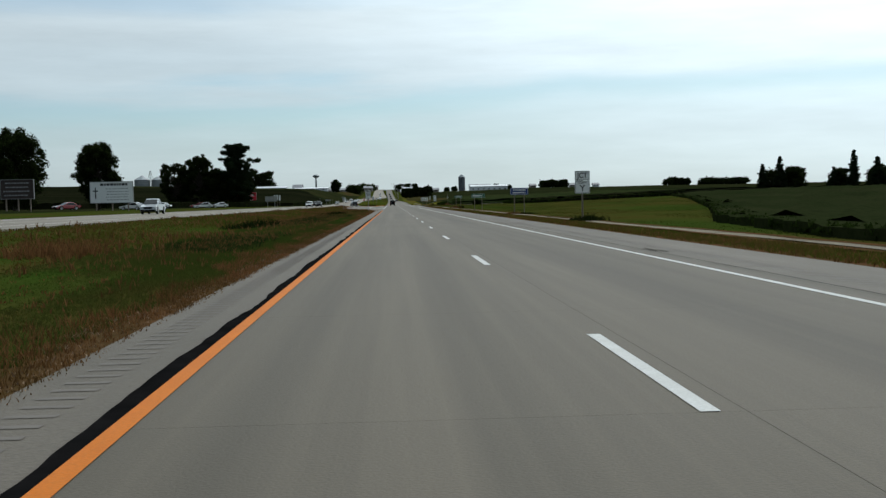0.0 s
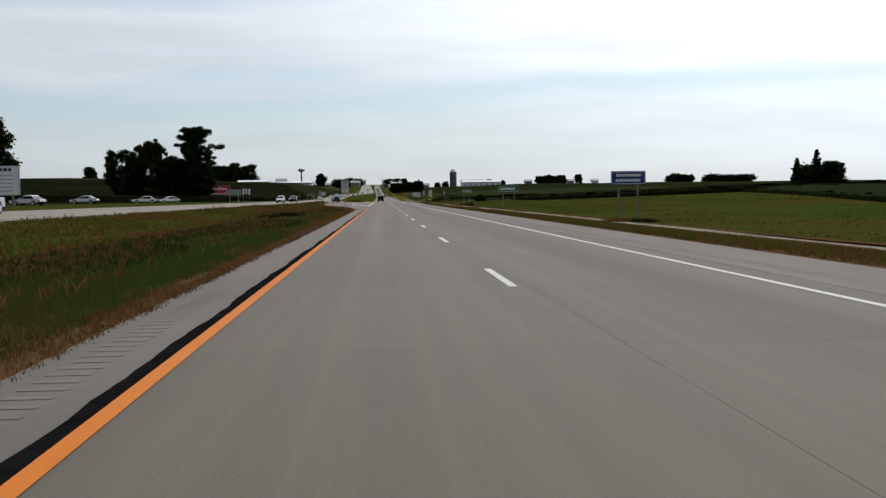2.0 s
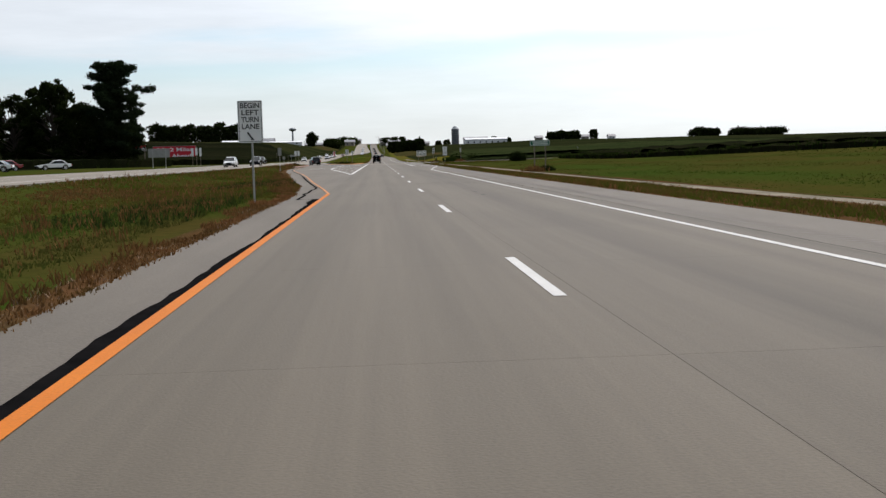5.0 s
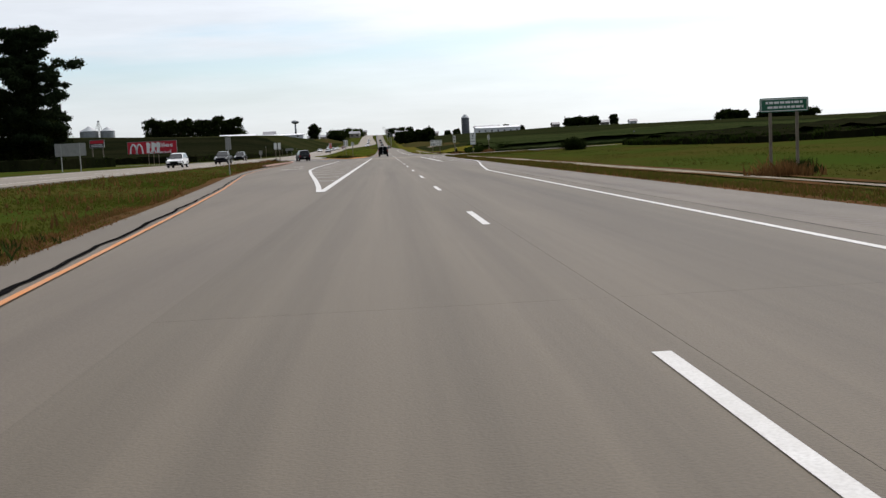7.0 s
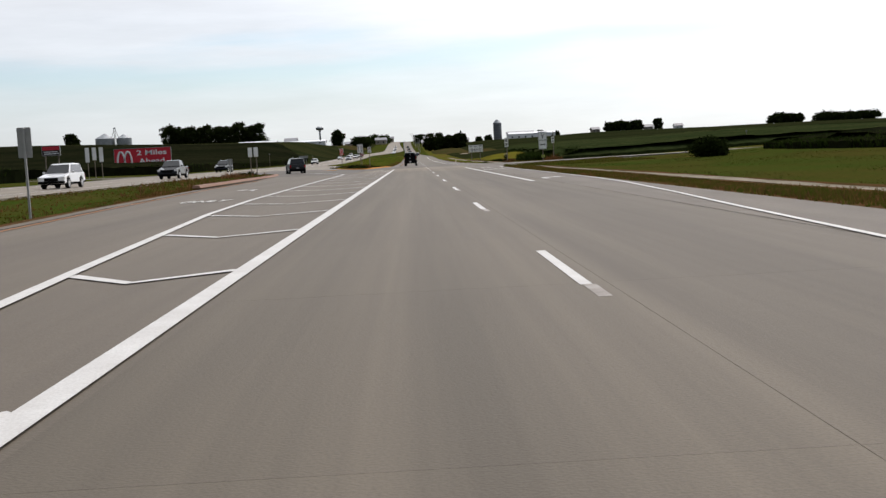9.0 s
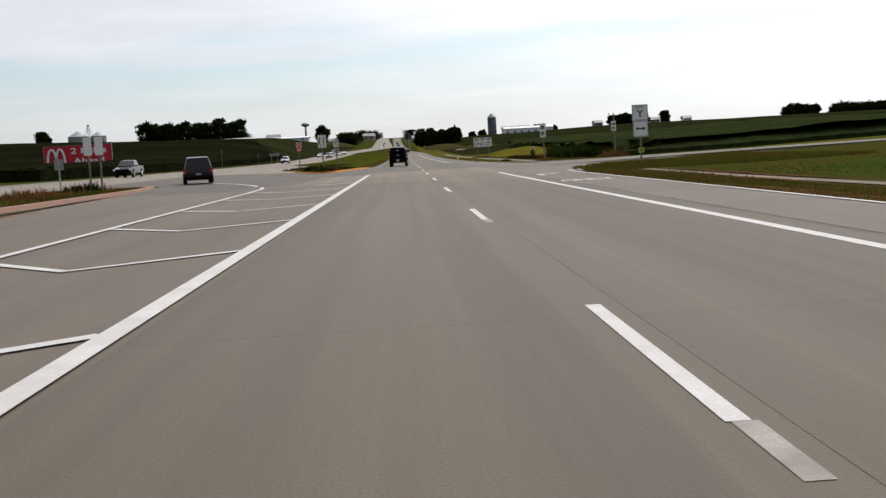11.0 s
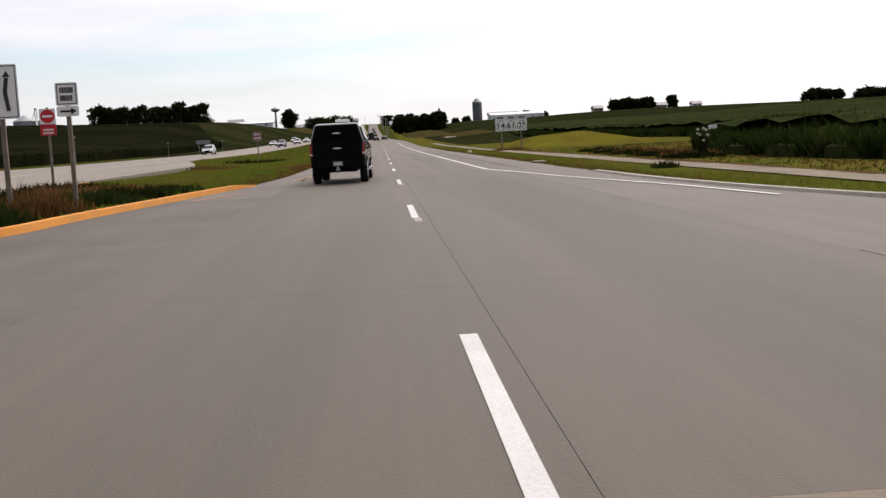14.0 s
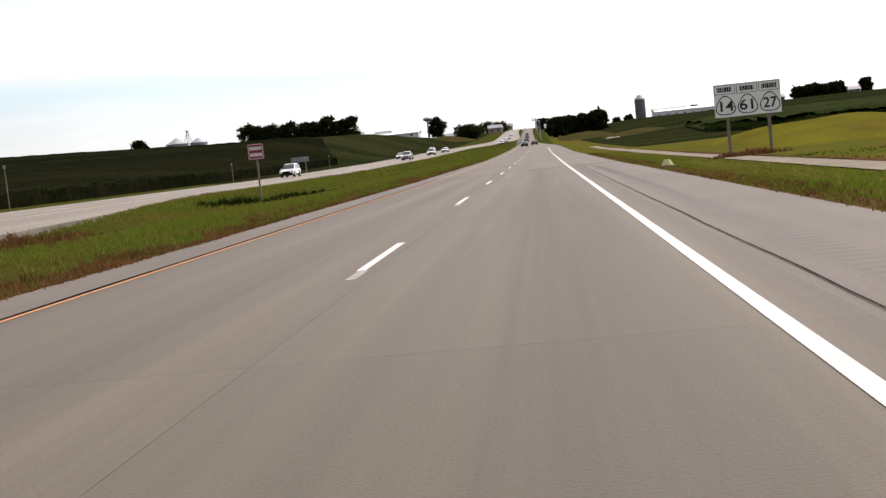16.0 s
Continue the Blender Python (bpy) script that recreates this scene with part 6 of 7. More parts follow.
        box(bm, sx * 0.935 - 0.046, sx * 0.935 + 0.046, 0.03, 0.10, 0.905, 0.95)
        part("reversing_lamp", bm, LAMP_CLEAR, t, "clear reversing lamp")
        bm = bmesh.new()
        box(bm, sx * 1.08 - 0.11, sx * 1.08 + 0.11, 4.05, 4.17, 1.30, 1.55)
        bmesh.ops.bevel(bm, geom=bm.edges[:], offset=0.035, segments=2, affect="EDGES")
        box(bm, sx * 0.98 - 0.06, sx * 0.98 + 0.06, 4.08, 4.14, 1.30, 1.36)
        m = part("mirror", bm, BLACK_PLASTIC, t, "large black towing mirror")
        quad_panel("mirror_glass", [(sx * 1.08 - 0.085, 4.045, 1.33), (sx * 1.08 + 0.085, 4.045, 1.33), (sx * 1.08 + 0.085, 4.045, 1.52), (sx * 1.08 - 0.085, 4.045, 1.52)], GLASS_DARK, m, thick=0.004)
        bm = bmesh.new()
        box(bm, sx * 0.80 - 0.16, sx * 0.80 + 0.16, 5.70, 5.83, 0.88, 1.08)
        part("headlight", bm, LAMP_CLEAR, t, "clear headlight")
        for y in (ra, fa):
            wheel(t, sx * 0.86, y, R, 0.28)
            bm = bmesh.new()
            bmesh.ops.create_cone(bm, cap_ends=True, segments=20, radius1=0.50, radius2=0.50, depth=0.50, matrix=Matrix.Translation((sx * 0.66, y, 0.47)) @ pose(0, 0, 0, 0, 90))
            bmesh.ops.bisect_plane(bm, geom=bm.verts[:] + bm.edges[:] + bm.faces[:], plane_co=(0, 0, 0.62), plane_no=(0, 0, 1), clear_inner=True)
            part("wheel_housing", bm, BLACK_PLASTIC, t)
    quad_panel("rear_window", [(-0.88, 0.046, 1.30), (0.88, 0.046, 1.30), (0.71, 0.157, 1.80), (-0.71, 0.157, 1.80)], TOPPER_GLASS, t, "dark rear window", 0.02)
    quad_panel("windshield", [(0.86, 4.30, 1.33), (-0.86, 4.30, 1.33), (-0.70, 3.66, 1.79), (0.70, 3.66, 1.79)], GLASS_DARK, t, thick=0.006)
    bm = bmesh.new()
    box(bm, -0.87, 0.87, 0.040, 0.062, 0.70, 1.27)
    bmesh.ops.bevel(bm, geom=bm.edges[:], offset=0.008, segments=1, affect="EDGES")
    part("tailgate", bm, MATTE_BLACK, t)
    for z, w in ((1.56, 0.15), (1.10, 0.15)):
        bm = bmesh.new()
        yy = 0.098 if z > 1.3 else 0.038
        box(bm, -w, w, yy - 0.012, yy, z - 0.013, z + 0.013)
        box(bm, -w * 0.4, w * 0.4, yy - 0.014, yy, z - 0.026, z + 0.026)
        part("emblem", bm, LAMP_CLEAR, t, "bright plain emblem bar")
    bm = bmesh.new()
    box(bm, -0.95, 0.95, -0.08, 0.16, 0.50, 0.72)
    bmesh.ops.bevel(bm, geom=bm.edges[:], offset=0.04, segments=2, affect="EDGES")
    part("rear_bumper", bm, BLACK_PLASTIC, t)
    bm = bmesh.new()
    box(bm, -0.17, 0.17, -0.125, -0.105, 0.56, 0.70)
    low = bmesh.new()
    box(low, -0.70, 0.70, 0.02, 0.35, 0.40, 0.53)
    bmesh.ops.bevel(low, geom=low.edges[:], offset=0.04, segments=2, affect="EDGES")
    part("lower_valance", low, BLACK_PLASTIC, t)
    plate = part("licence_plate", bm, GREY_ROOF, t)
    for k in range(6):
        bm = bmesh.new()
        box(bm, -0.13 + 0.045 * k, -0.10 + 0.045 * k, -0.130, -0.125, 0.60, 0.66)
        part("plate_bar", bm, SIGN_WHITE, plate)
    bm = bmesh.new()
    box(bm, -0.06, 0.06, -0.20, 0.1, 0.42, 0.50)
    limb(bm, (0, -0.16, 0.50), (0, -0.16, 0.56), 0.03, 0.03, 8)
    part("tow_hitch", bm, STEEL, t)
    bm = bmesh.new()
    box(bm, -0.62, 0.62, 0.3, 5.5, 0.36, 0.56)
    part("chassis", bm, BLACK_PLASTIC, t)
    bm = bmesh.new()
    box(bm, -0.55, 0.55, 5.80, 5.86, 0.80, 1.08)
    part("grille", bm, CHROME, t)
    bm = bmesh.new()
    box(bm, -0.95, 0.95, 5.72, 5.92, 0.48, 0.70)
    bmesh.ops.bevel(bm, geom=bm.edges[:], offset=0.04, segments=2, affect="EDGES")
    part("front_bumper", bm, CHROME, t)
    bm = bmesh.new()
    limb(bm, (0.82, 4.55, 1.25), (0.86, 4.45, 2.1), 0.004, 0.003, 6)
    part("antenna", bm, BLACK_PLASTIC, t)
    return t


truck = pickup_with_topper()
truck.matrix_world = pose(-2.01, 398.85, 0.0, 0, 0, -1.6) @ Matrix.Diagonal((0.95, 1, 1.10, 1))


def small_car(kind, color, label):
    """Sedan, suv or pickup, y from the rear forward."""
    t = tagged(new({"suv": "sport_utility_vehicle", "sedan": "sedan_car", "pickup": "pickup_truck"}[kind]), label, {"suv": "car", "sedan": "car", "pickup": "pickup truck"}[kind])
    paint = PAINTS[color]
    L, W, H, R = {"suv": (4.75, 0.93, 1.74, 0.36), "sedan": (4.85, 0.92, 1.46, 0.33), "pickup": (5.7, 0.98, 1.86, 0.40)}[kind]
    ra, fa = L * 0.20, L * 0.80
    belt = H * {"suv": 0.60, "sedan": 0.62, "pickup": 0.64}[kind]
    c = R + 0.04
    lower = [(0.04, 0.5)] + arch(ra, c, R + 0.07, 7) + arch(fa, c, R + 0.07, 7) + [(L - 0.1, 0.34), (L, 0.5), (L - 0.04, belt * 0.78), (L * 0.76, belt * 0.97), (L * 0.70, belt), (0.06, belt * (1.0 if kind != "sedan" else 0.98)), (0.0, belt * 0.7)]
    prism("body", lower, W, W * 0.93, 0.0, belt, paint, t, bevel=0.05)
    y0, y1, y2, y3 = {"suv": (0.08, 0.32, L * 0.53, L * 0.71), "sedan": (0.55, 1.25, L * 0.50, L * 0.70), "pickup": (1.95, 2.05, L * 0.58, L * 0.72)}[kind]
    prism("cabin", [(y0, belt - 0.02), (y3, belt - 0.02), (y2, H - 0.03), ((y1 + y2) / 2, H), (y1, H - 0.04)], W * 0.92, W * 0.70, belt, H, paint, t, bevel=0.11)
    hi, lo = H - 0.10, belt + 0.05

    def hw(z):
        return W * 0.92 + (W * 0.70 - W * 0.92) * (z - belt) / (H - belt) + 0.006

    for sx in (-1, 1):
        quad_panel("side_window", [(sx * hw(lo), y0 + 0.25, lo), (sx * hw(lo), y3 - 0.25, lo), (sx * hw(hi), y2 - 0.05, hi), (sx * hw(hi), y1 + 0.15, hi)][:: sx], GLASS_DARK, t)
        bm = bmesh.new()
        box(bm, sx * W * 0.84 - 0.12, sx * W * 0.84 + 0.12, L - 0.14, L + 0.005, belt * 0.64, belt * 0.78)
        part("headlight", bm, LAMP_CLEAR, t, "clear headlight")
        bm = bmesh.new()
        box(bm, sx * W * 0.86 - 0.09, sx * W * 0.86 + 0.09, -0.012, 0.1, belt * 0.66, belt * 0.92)
        part("tail_lamp", bm, TAIL_RED, t, "red tail lamp")
        bm = bmesh.new()
        box(bm, sx * (W + 0.07) - 0.08, sx * (W + 0.07) + 0.08, y3 - 0.34, y3 - 0.24, belt, belt + 0.14)
        part("mirror", bm, paint, t)
        for y in (ra, fa):
            wheel(t, sx * (W - 0.11), y, R, 0.23, 5)
    span = (hi - belt) / (H - belt)
    wy = y3 + (y2 - y3) * span
    quad_panel("windshield", [(W * 0.84, y3 - 0.02, lo), (-W * 0.84, y3 - 0.02, lo), (-W * 0.70, wy + 0.04, hi), (W * 0.70, wy + 0.04, hi)], GLASS_DARK, t)
    ry = y0 + (y1 - y0) * span
    quad_panel("rear_window", [(-W * 0.80, y0 + 0.0, lo), (W * 0.80, y0 + 0.0, lo), (W * 0.66, ry - 0.03, hi), (-W * 0.66, ry - 0.03, hi)], GLASS_DARK, t)
    bm = bmesh.new()
    box(bm, -W * 0.5, W * 0.5, L - 0.03, L + 0.012, belt * 0.52, belt * 0.72)
    part("grille", bm, BLACK_PLASTIC, t)
    for y in (-0.03, L - 0.16):
        bm = bmesh.new()
        box(bm, -W * 0.97, W * 0.97, y, y + 0.2, 0.36, 0.54)
        bmesh.ops.bevel(bm, geom=bm.edges[:], offset=0.04, segments=1, affect="EDGES")
        part("bumper", bm, BLACK_PLASTIC, t)
    bm = bmesh.new()
    box(bm, -0.16, 0.16, -0.045, -0.028, belt * 0.55, belt * 0.55 + 0.12)
    part("licence_plate", bm, GREY_ROOF, t)
    bm = bmesh.new()
    box(bm, -W * 0.8, W * 0.8, 0.3, L - 0.3, 0.26, 0.5)
    part("underbody", bm, BLACK_PLASTIC, t)
    return t


def park(t, x, y, z, turn):
    t.matrix_world = pose(x, y, z, 0, 0, turn)


models = {}
for kind, color, label in (("suv", "dark", "dark grey sport utility vehicle waiting in the turn lane"), ("suv", "white", "white sport utility vehicle on the opposite carriageway"), ("pickup", "silver", "silver pickup truck on the opposite carriageway"), ("sedan", "white", "white sedan car on the opposite carriageway"), ("pickup", "black", "dark pickup truck on the opposite carriageway"), ("sedan", "dark", "dark sedan car on the highway"), ("sedan", "red", "red sedan car parked beside the road")):
    models[(kind, color)] = small_car(kind, color, label)


def lane_z(x, y):
    return opp_z(x, y) + 0.004


def another(kind, color, x, y, z, turn, used=set(), label=""):
    key = (kind, color)
    if key in used:
        ob = copy_thing(models[key], pose(x, y, z, 0, 0, turn))
    else:
        used.add(key)
        ob = models[key]
        park(ob, x, y, z, turn)
    return tagged(ob, label)


another("suv", "dark", -14.4, 353.4, float(cross_z(-14.4)) + 0.01, 12)
another("pickup", "silver", -30.8, 128, lane_z(-30.8, 128), 180)
another("suv", "white", -26.2, 312, lane_z(-26.2, 312), 180)
another("pickup", "black", -25.6, 345, lane_z(-25.6, 345), 180)
another("pickup", "black", -31.0, 405, lane_z(-31.0, 405), 180)
another("suv", "white", -30.5, 555, lane_z(-30.5, 555), 180)
another("pickup", "silver", -25.5, 640, lane_z(-25.5, 640), 180)
another("sedan", "white", -30.5, 668, lane_z(-30.5, 668), 180)
another("suv", "white", -25.5, 690, lane_z(-25.5, 690), 180)
another("sedan", "white", -25.5, 730, lane_z(-25.5, 730), 180)
another("suv", "white", -30.5, 742, lane_z(-30.5, 742), 180)
another("sedan", "dark", -1.9, 694, float(road_z(694)) + 0.01, 0)
another("sedan", "dark", 0.6, 712, float(road_z(712)) + 0.01, 0)
for k, y in enumerate((815, 905, 990)):
    another("sedan", "dark", -2.4 - bend(y), y, float(road_z(y)) + 0.01, 0, label="dark sedan car climbing the far hill")
for k, y in enumerate((800, 850, 930, 1010)):
    another("sedan", "white", -11.0 - bend(y), y, float(opp_z(-11.0, y)) + 0.05, 180, label="white sedan car coming down the far hill")
# parked cars beside the trees
lot = [(-48, 196, "white"), (-52, 240, "white"), (-46, 262, "white"), (-50, 278, "red"), (-47, 290, "white"), (-60, 196, "red")]
for k, (x, y, color) in enumerate(lot):
    another("sedan", color, x, y, ground_at(x, y) + 0.01, 70 + 13 * k, label=f"{color} sedan car parked on grass beside the road")


# --- median noses and kerbs ---
def kerb(name, pts, mat, width=0.3, height=0.15, label="", z0=0.0, kind="structure", ease=0):
    """A raised kerb with a sloped face along points (x, y), sinking to the road over its first points."""
    p = [Vector(q) for q in pts]
    verts, faces = [], []
    prof = ((-width / 2, -0.05), (-width / 2 + 0.05, height), (width / 2 - 0.05, height), (width / 2, -0.05))
    for k, q in enumerate(p):
        d = (p[min(k + 1, len(p) - 1)] - p[max(k - 1, 0)]).normalized()
        n = Vector((-d.y, d.x))
        for a, h in prof:
            e = q + n * a
            verts.append((e.x, e.y, z0 + (h * min(1.0, (k + 0.4) / ease) if ease and h > 0 else h)))
    for k in range(len(p) - 1):
        for j in range(3):
            a = 4 * k + j
            faces.append((a, a + 1, a + 5, a + 4))
    faces += [(0, 1, 2, 3), tuple(4 * (len(p) - 1) + j for j in (3, 2, 1, 0))]
    ob = mesh_object(name, verts, faces, mat)
    return tagged(ob, label, "kerb", kind=kind)


def rounded(pts, times=2):
    for _ in range(times):
        out = [pts[0]]
        for a, b in zip(pts, pts[1:]):
            out += [(a[0] * 0.75 + b[0] * 0.25, a[1] * 0.75 + b[1] * 0.25), (a[0] * 0.25 + b[0] * 0.75, a[1] * 0.25 + b[1] * 0.75)]
        pts = out + [pts[-1]]
    return pts


far_nose = rounded([(-5.2, 401.6), (-5.45, 400.0), (-5.85, 397.8), (-6.6, 391.5), (-7.3, 386), (-7.5, 381.8), (-8.5, 380.6), (-9.7, 382.4), (-10.9, 386.8), (-12.3, 393), (-14.1, 406), (-15.0, 416)])
kerb("kerb", far_nose, CURB_PAINT, 0.34, 0.14, "worn yellow painted kerb round the median nose", ease=7)
kerb("kerb", rounded([(-11.9, 377.6), (-12.6, 378.2), (-14.4, 382.6)]), CURB_PAINT, 0.34, 0.12, "short worn yellow kerb stub at the median opening")
kerb("kerb", rounded([(60, 369.9), (20, 370.5), (12.2, 372.0), (8.9, 376.2), (7.6, 381.0), (6.75, 389.0), (6.6, 398)]), SHOULDER_PALE, 0.30, 0.05, "low pale concrete edge round the corner of the side road")
kerb("kerb", rounded([(7.1, 336), (7.8, 343), (10.0, 351.0), (13.6, 356.9), (20, 360.9), (40, 362.0)]), SHOULDER_PALE, 0.26, 0.05, "low pale concrete edge round the corner of the side road")
near_nose = rounded([(-15.0, 300), (-15.3, 330), (-15.4, 342), (-16.2, 349.0), (-18.2, 350.6), (-20.2, 347), (-20.8, 335), (-21.0, 310)])
kerb("kerb", near_nose, NOSE_BRICK, 0.5, 0.12, "worn reddish kerb round the median nose", 0.14)
PINK_CONCRETE = material("worn_reddish_edge", (0.120, 0.062, 0.045), 0.9, second=(0.16, 0.115, 0.085), scale=0.5, amount=0.6, fine=(0.05, 0.035, 0.03), fine_amount=0.6, bump=0.5, bump_scale=12, spec=0.1)
pad_y = [338, 341, 346, 350, 354, 357, 359, 359.9, 360.3, 362.2, 364, 366, 368.6]
pad_edge = lambda y: float(np.interp(y, [338, 341, 350, 359.9, 360.3, 366, 368.6], [-9.6, -7.55, -7.35, -7.35, -4.4, -4.05, -3.8]))
ribbon("gore_pavement", lambda y: min(pad_edge(y) + 0.13, -3.7), const(-3.66), pad_y, deck(-0.001), PAD, 0.0, road)
ribbon("gore_gutter", pad_edge, lambda y: min(pad_edge(y) + 0.13, -3.7), pad_y, deck(0.001), PINK_CONCRETE, 0.0, road)


def tar_joint():
    """The ragged black joint beside the yellow line."""
    r = np.random.default_rng(5)

    def tar(pts, widths):
        """A band of tar laid from points (x, y) outward by the given widths."""
        verts, faces = [], []
        for (x, y), w in zip(pts, widths):
            verts += [(x, y, 0.003), (x - w, y, 0.003)]
        for k in range(len(pts) - 1):
            faces.append((2 * k, 2 * k + 2, 2 * k + 3, 2 * k + 1))
        mesh_object("joint_tar", verts, faces, TAR, road)

    def wobble(n, reach):
        return np.convolve(r.normal(0, 1, n + reach - 1), np.ones(reach) / reach, "valid") * math.sqrt(reach)

    ys = np.arange(-60, 163.3, 0.3)
    wide = 0.125 + 0.022 * wobble(len(ys), 7) + 0.02 * wobble(len(ys), 41)
    wide += np.where(ys > 159, 0.10 * np.clip((ys - 159) / 1.2, 0, 1) * (1 + 0.5 * np.sin(ys * 9)), 0)
    tar([(-3.584, y) for y in ys], np.maximum(wide, 0.05))
    # the joint steps out to the edge of the flared shoulder
    verts = [(-3.62, 163.05, 0.0035), (-3.62, 163.25, 0.0035), (-4.0, 163.2, 0.0035), (-4.36, 163.22, 0.0035), (-4.36, 163.0, 0.0035), (-4.0, 163.08, 0.0035)]
    mesh_object("joint_tar", verts, [(0, 1, 2, 5), (5, 2, 3, 4)], TAR, road)
    ys = np.arange(163.1, 349, 0.6)
    line = [(163, -4.24), (168.8, -4.36), (177.7, -4.42), (182, -4.85), (191, -5.68), (208, -7.1), (225, -8.6), (243.5, -10.5), (260.5, -12.2), (275, -13.1), (307, -14.5), (349, -14.9)]
    xs = interp_line(line, ys) + 0.03 * wobble(len(ys), 3)
    tar(list(zip(xs, ys)), np.where(ys < 215, 0.085, 0.05) + 0.025 * np.abs(wobble(len(ys), 3)))
    for x, y0, y1, w in ((4.34, -60, 340, 0.018), (4.42, 415, 476, 0.016), (5.0, 404, 415, 0.016), (-3.70, 404, 476, 0.085)):
        ys = np.arange(y0, y1, 1.0)
        verts, faces = [], []
        for k, y in enumerate(ys):
            d = 0.008 * math.sin(y * 0.7) + 0.006 * r.normal()
            verts += [(x + d - w / 2, y, 0.003), (x + d + w / 2 + 0.006 * r.random(), y, 0.003)]
        for k in range(len(ys) - 1):
            faces.append((2 * k, 2 * k + 1, 2 * k + 3, 2 * k + 2))
        mesh_object("joint_tar", verts, faces, TAR, road)


    mesh_object("joint_tar", [(4.4, 414.85, 0.003), (6.5, 415.25, 0.003), (6.5, 415.3, 0.003), (4.4, 414.9, 0.003)], [(0, 1, 2, 3)], TAR, road)


tar_joint()


# arrows and words on the turn lanes
def road_arrow(x, y, turn, scale=1.0):
    pts = [(-0.09, 0), (0.09, 0), (0.09, 1.5), (0.55, 1.9), (0.55, 1.55), (1.0, 2.1), (0.55, 2.65), (0.55, 2.3), (-0.09, 2.0)]
    verts = [(x + turn * px * scale, y + py * scale, 0.005) for px, py in pts]
    mesh_object("painted_arrow", verts, [tuple(range(9))[:: 1 if turn > 0 else -1]], WHITE_PAINT, road)


road_arrow(4.75, 332.5, 1, 1.1)
road_arrow(4.75, 284.5, 1, 1.1)
road_arrow(-10.2, 290, -1, 1.1)
for x, y in ((5.15, 323.5), (-9.9, 276)):
    ob = lettering("ONLY", x, 0.004, y, 1.0, WHITE_PAINT, road, 1.9, "painted_word")
    ob.matrix_local = Matrix.Translation((x, y, 0.004)) @ Matrix.Diagonal((1, 2.6, 1, 1))


GROOVE = material("rumble_groove", (0.16, 0.136, 0.115), 0.72, second=(0.14, 0.118, 0.10), scale=0.6, amount=0.5, spec=0.17)


# rumble strips ground into the shoulders
def rumble(x, y0, y1, width, gap):
    verts, faces = [], []
    for k in range(int((y1 - y0) / gap)):
        y = y0 + k * gap
        b = len(verts)
        verts += [(x - width / 2, y, -0.008), (x + width / 2, y, -0.008), (x + width / 2, y + gap * 0.3, -0.008), (x - width / 2, y + gap * 0.3, -0.008)]
        faces.append((b, b + 1, b + 2, b + 3))
    tagged(mesh_object("rumble_grooves", verts, faces, GROOVE, road), kind="stuff")


rumble(-4.2, -20, 62, 0.34, 0.32)
rumble(5.0, -20, 236, 0.40, 0.32)
rumble(5.05, 412, 470, 0.40, 0.32)


# --- grass ---
def scatter(x0, x1, y0, y1, density, seed, clear=0.0):
    r = np.random.default_rng(seed)
    n = int((x1 - x0) * (y1 - y0) * density)
    x, y = r.uniform(x0, x1, n), r.uniform(y0, y1, n)
    ok = ((x < interp_line(LEFT_EDGE, y) - clear) | (x > interp_line(RIGHT_EDGE, y) + clear)) & ~((x < -21.6) & (x > -34.6))
    ok &= ~((np.abs(y - 366) < 5.2) & (x > 6)) & ~((y > 350) & (y < 384.5) & (x < -4)) & ~((y > 384) & (y < 484) & (x < np.interp(y, NOSE_Y, NOSE_X) + 0.15))
    on_path = ((x > 9.4) & (x < 10.7) & (y < 338) & (np.sin(y * 0.9 + x * 5) > -0.85)) | ((x > 9.95) & (x < 11.65) & (y > 384))
    ok &= ~on_path
    x, y = x[ok], y[ok]
    # patchy: taller where a slow noise is high
    patch = np.array([noise.noise(Vector((a * 0.25, b * 0.08, 3.3))) for a, b in zip(x, y)]) if n < 60000 else np.zeros(len(x))
    return np.c_[x, y, land_z(x, y) - 0.02], patch


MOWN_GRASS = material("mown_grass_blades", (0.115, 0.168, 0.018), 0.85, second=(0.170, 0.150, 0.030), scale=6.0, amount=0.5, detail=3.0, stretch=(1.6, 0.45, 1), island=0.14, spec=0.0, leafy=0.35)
STRAW = material("pale_straw", (0.30, 0.21, 0.14), 0.9, second=(0.20, 0.13, 0.08), scale=0.5, amount=0.5, island=0.4, spec=0.0)


def grass(name, x0, x1, y0, y1, density, h, w, mat, seed, label, lean=0.6, per=3, clear=0.0):
    pos, patch = scatter(x0, x1, y0, y1, density, seed, clear)
    blades(name, pos, h * np.clip(0.8 + 0.9 * patch, 0.35, 1.7), np.full(len(pos), w), mat, lean, seed + 1, label, "grass", per)


grass("grass", -8.6, -5.0, -8, 120, 110, 0.10, 0.012, GRASS, 323, "rough green and tan grass of the median", 1.1, 4)
grass("grass", -11.5, -5.9, -8, 175, 34, 0.085, 0.024, GRASS, 301, "rough green and tan grass of the median", 1.1, 4)
grass("grass", -21.5, -11.5, 0, 345, 8, 0.12, 0.06, GREEN_GRASS, 302, "rough green and tan grass of the median", 1.0)
grass("grass", -16.5, -5.0, 165, 345, 16, 0.09, 0.04, GREEN_GRASS, 303, "rough green and tan grass of the median", 1.0)


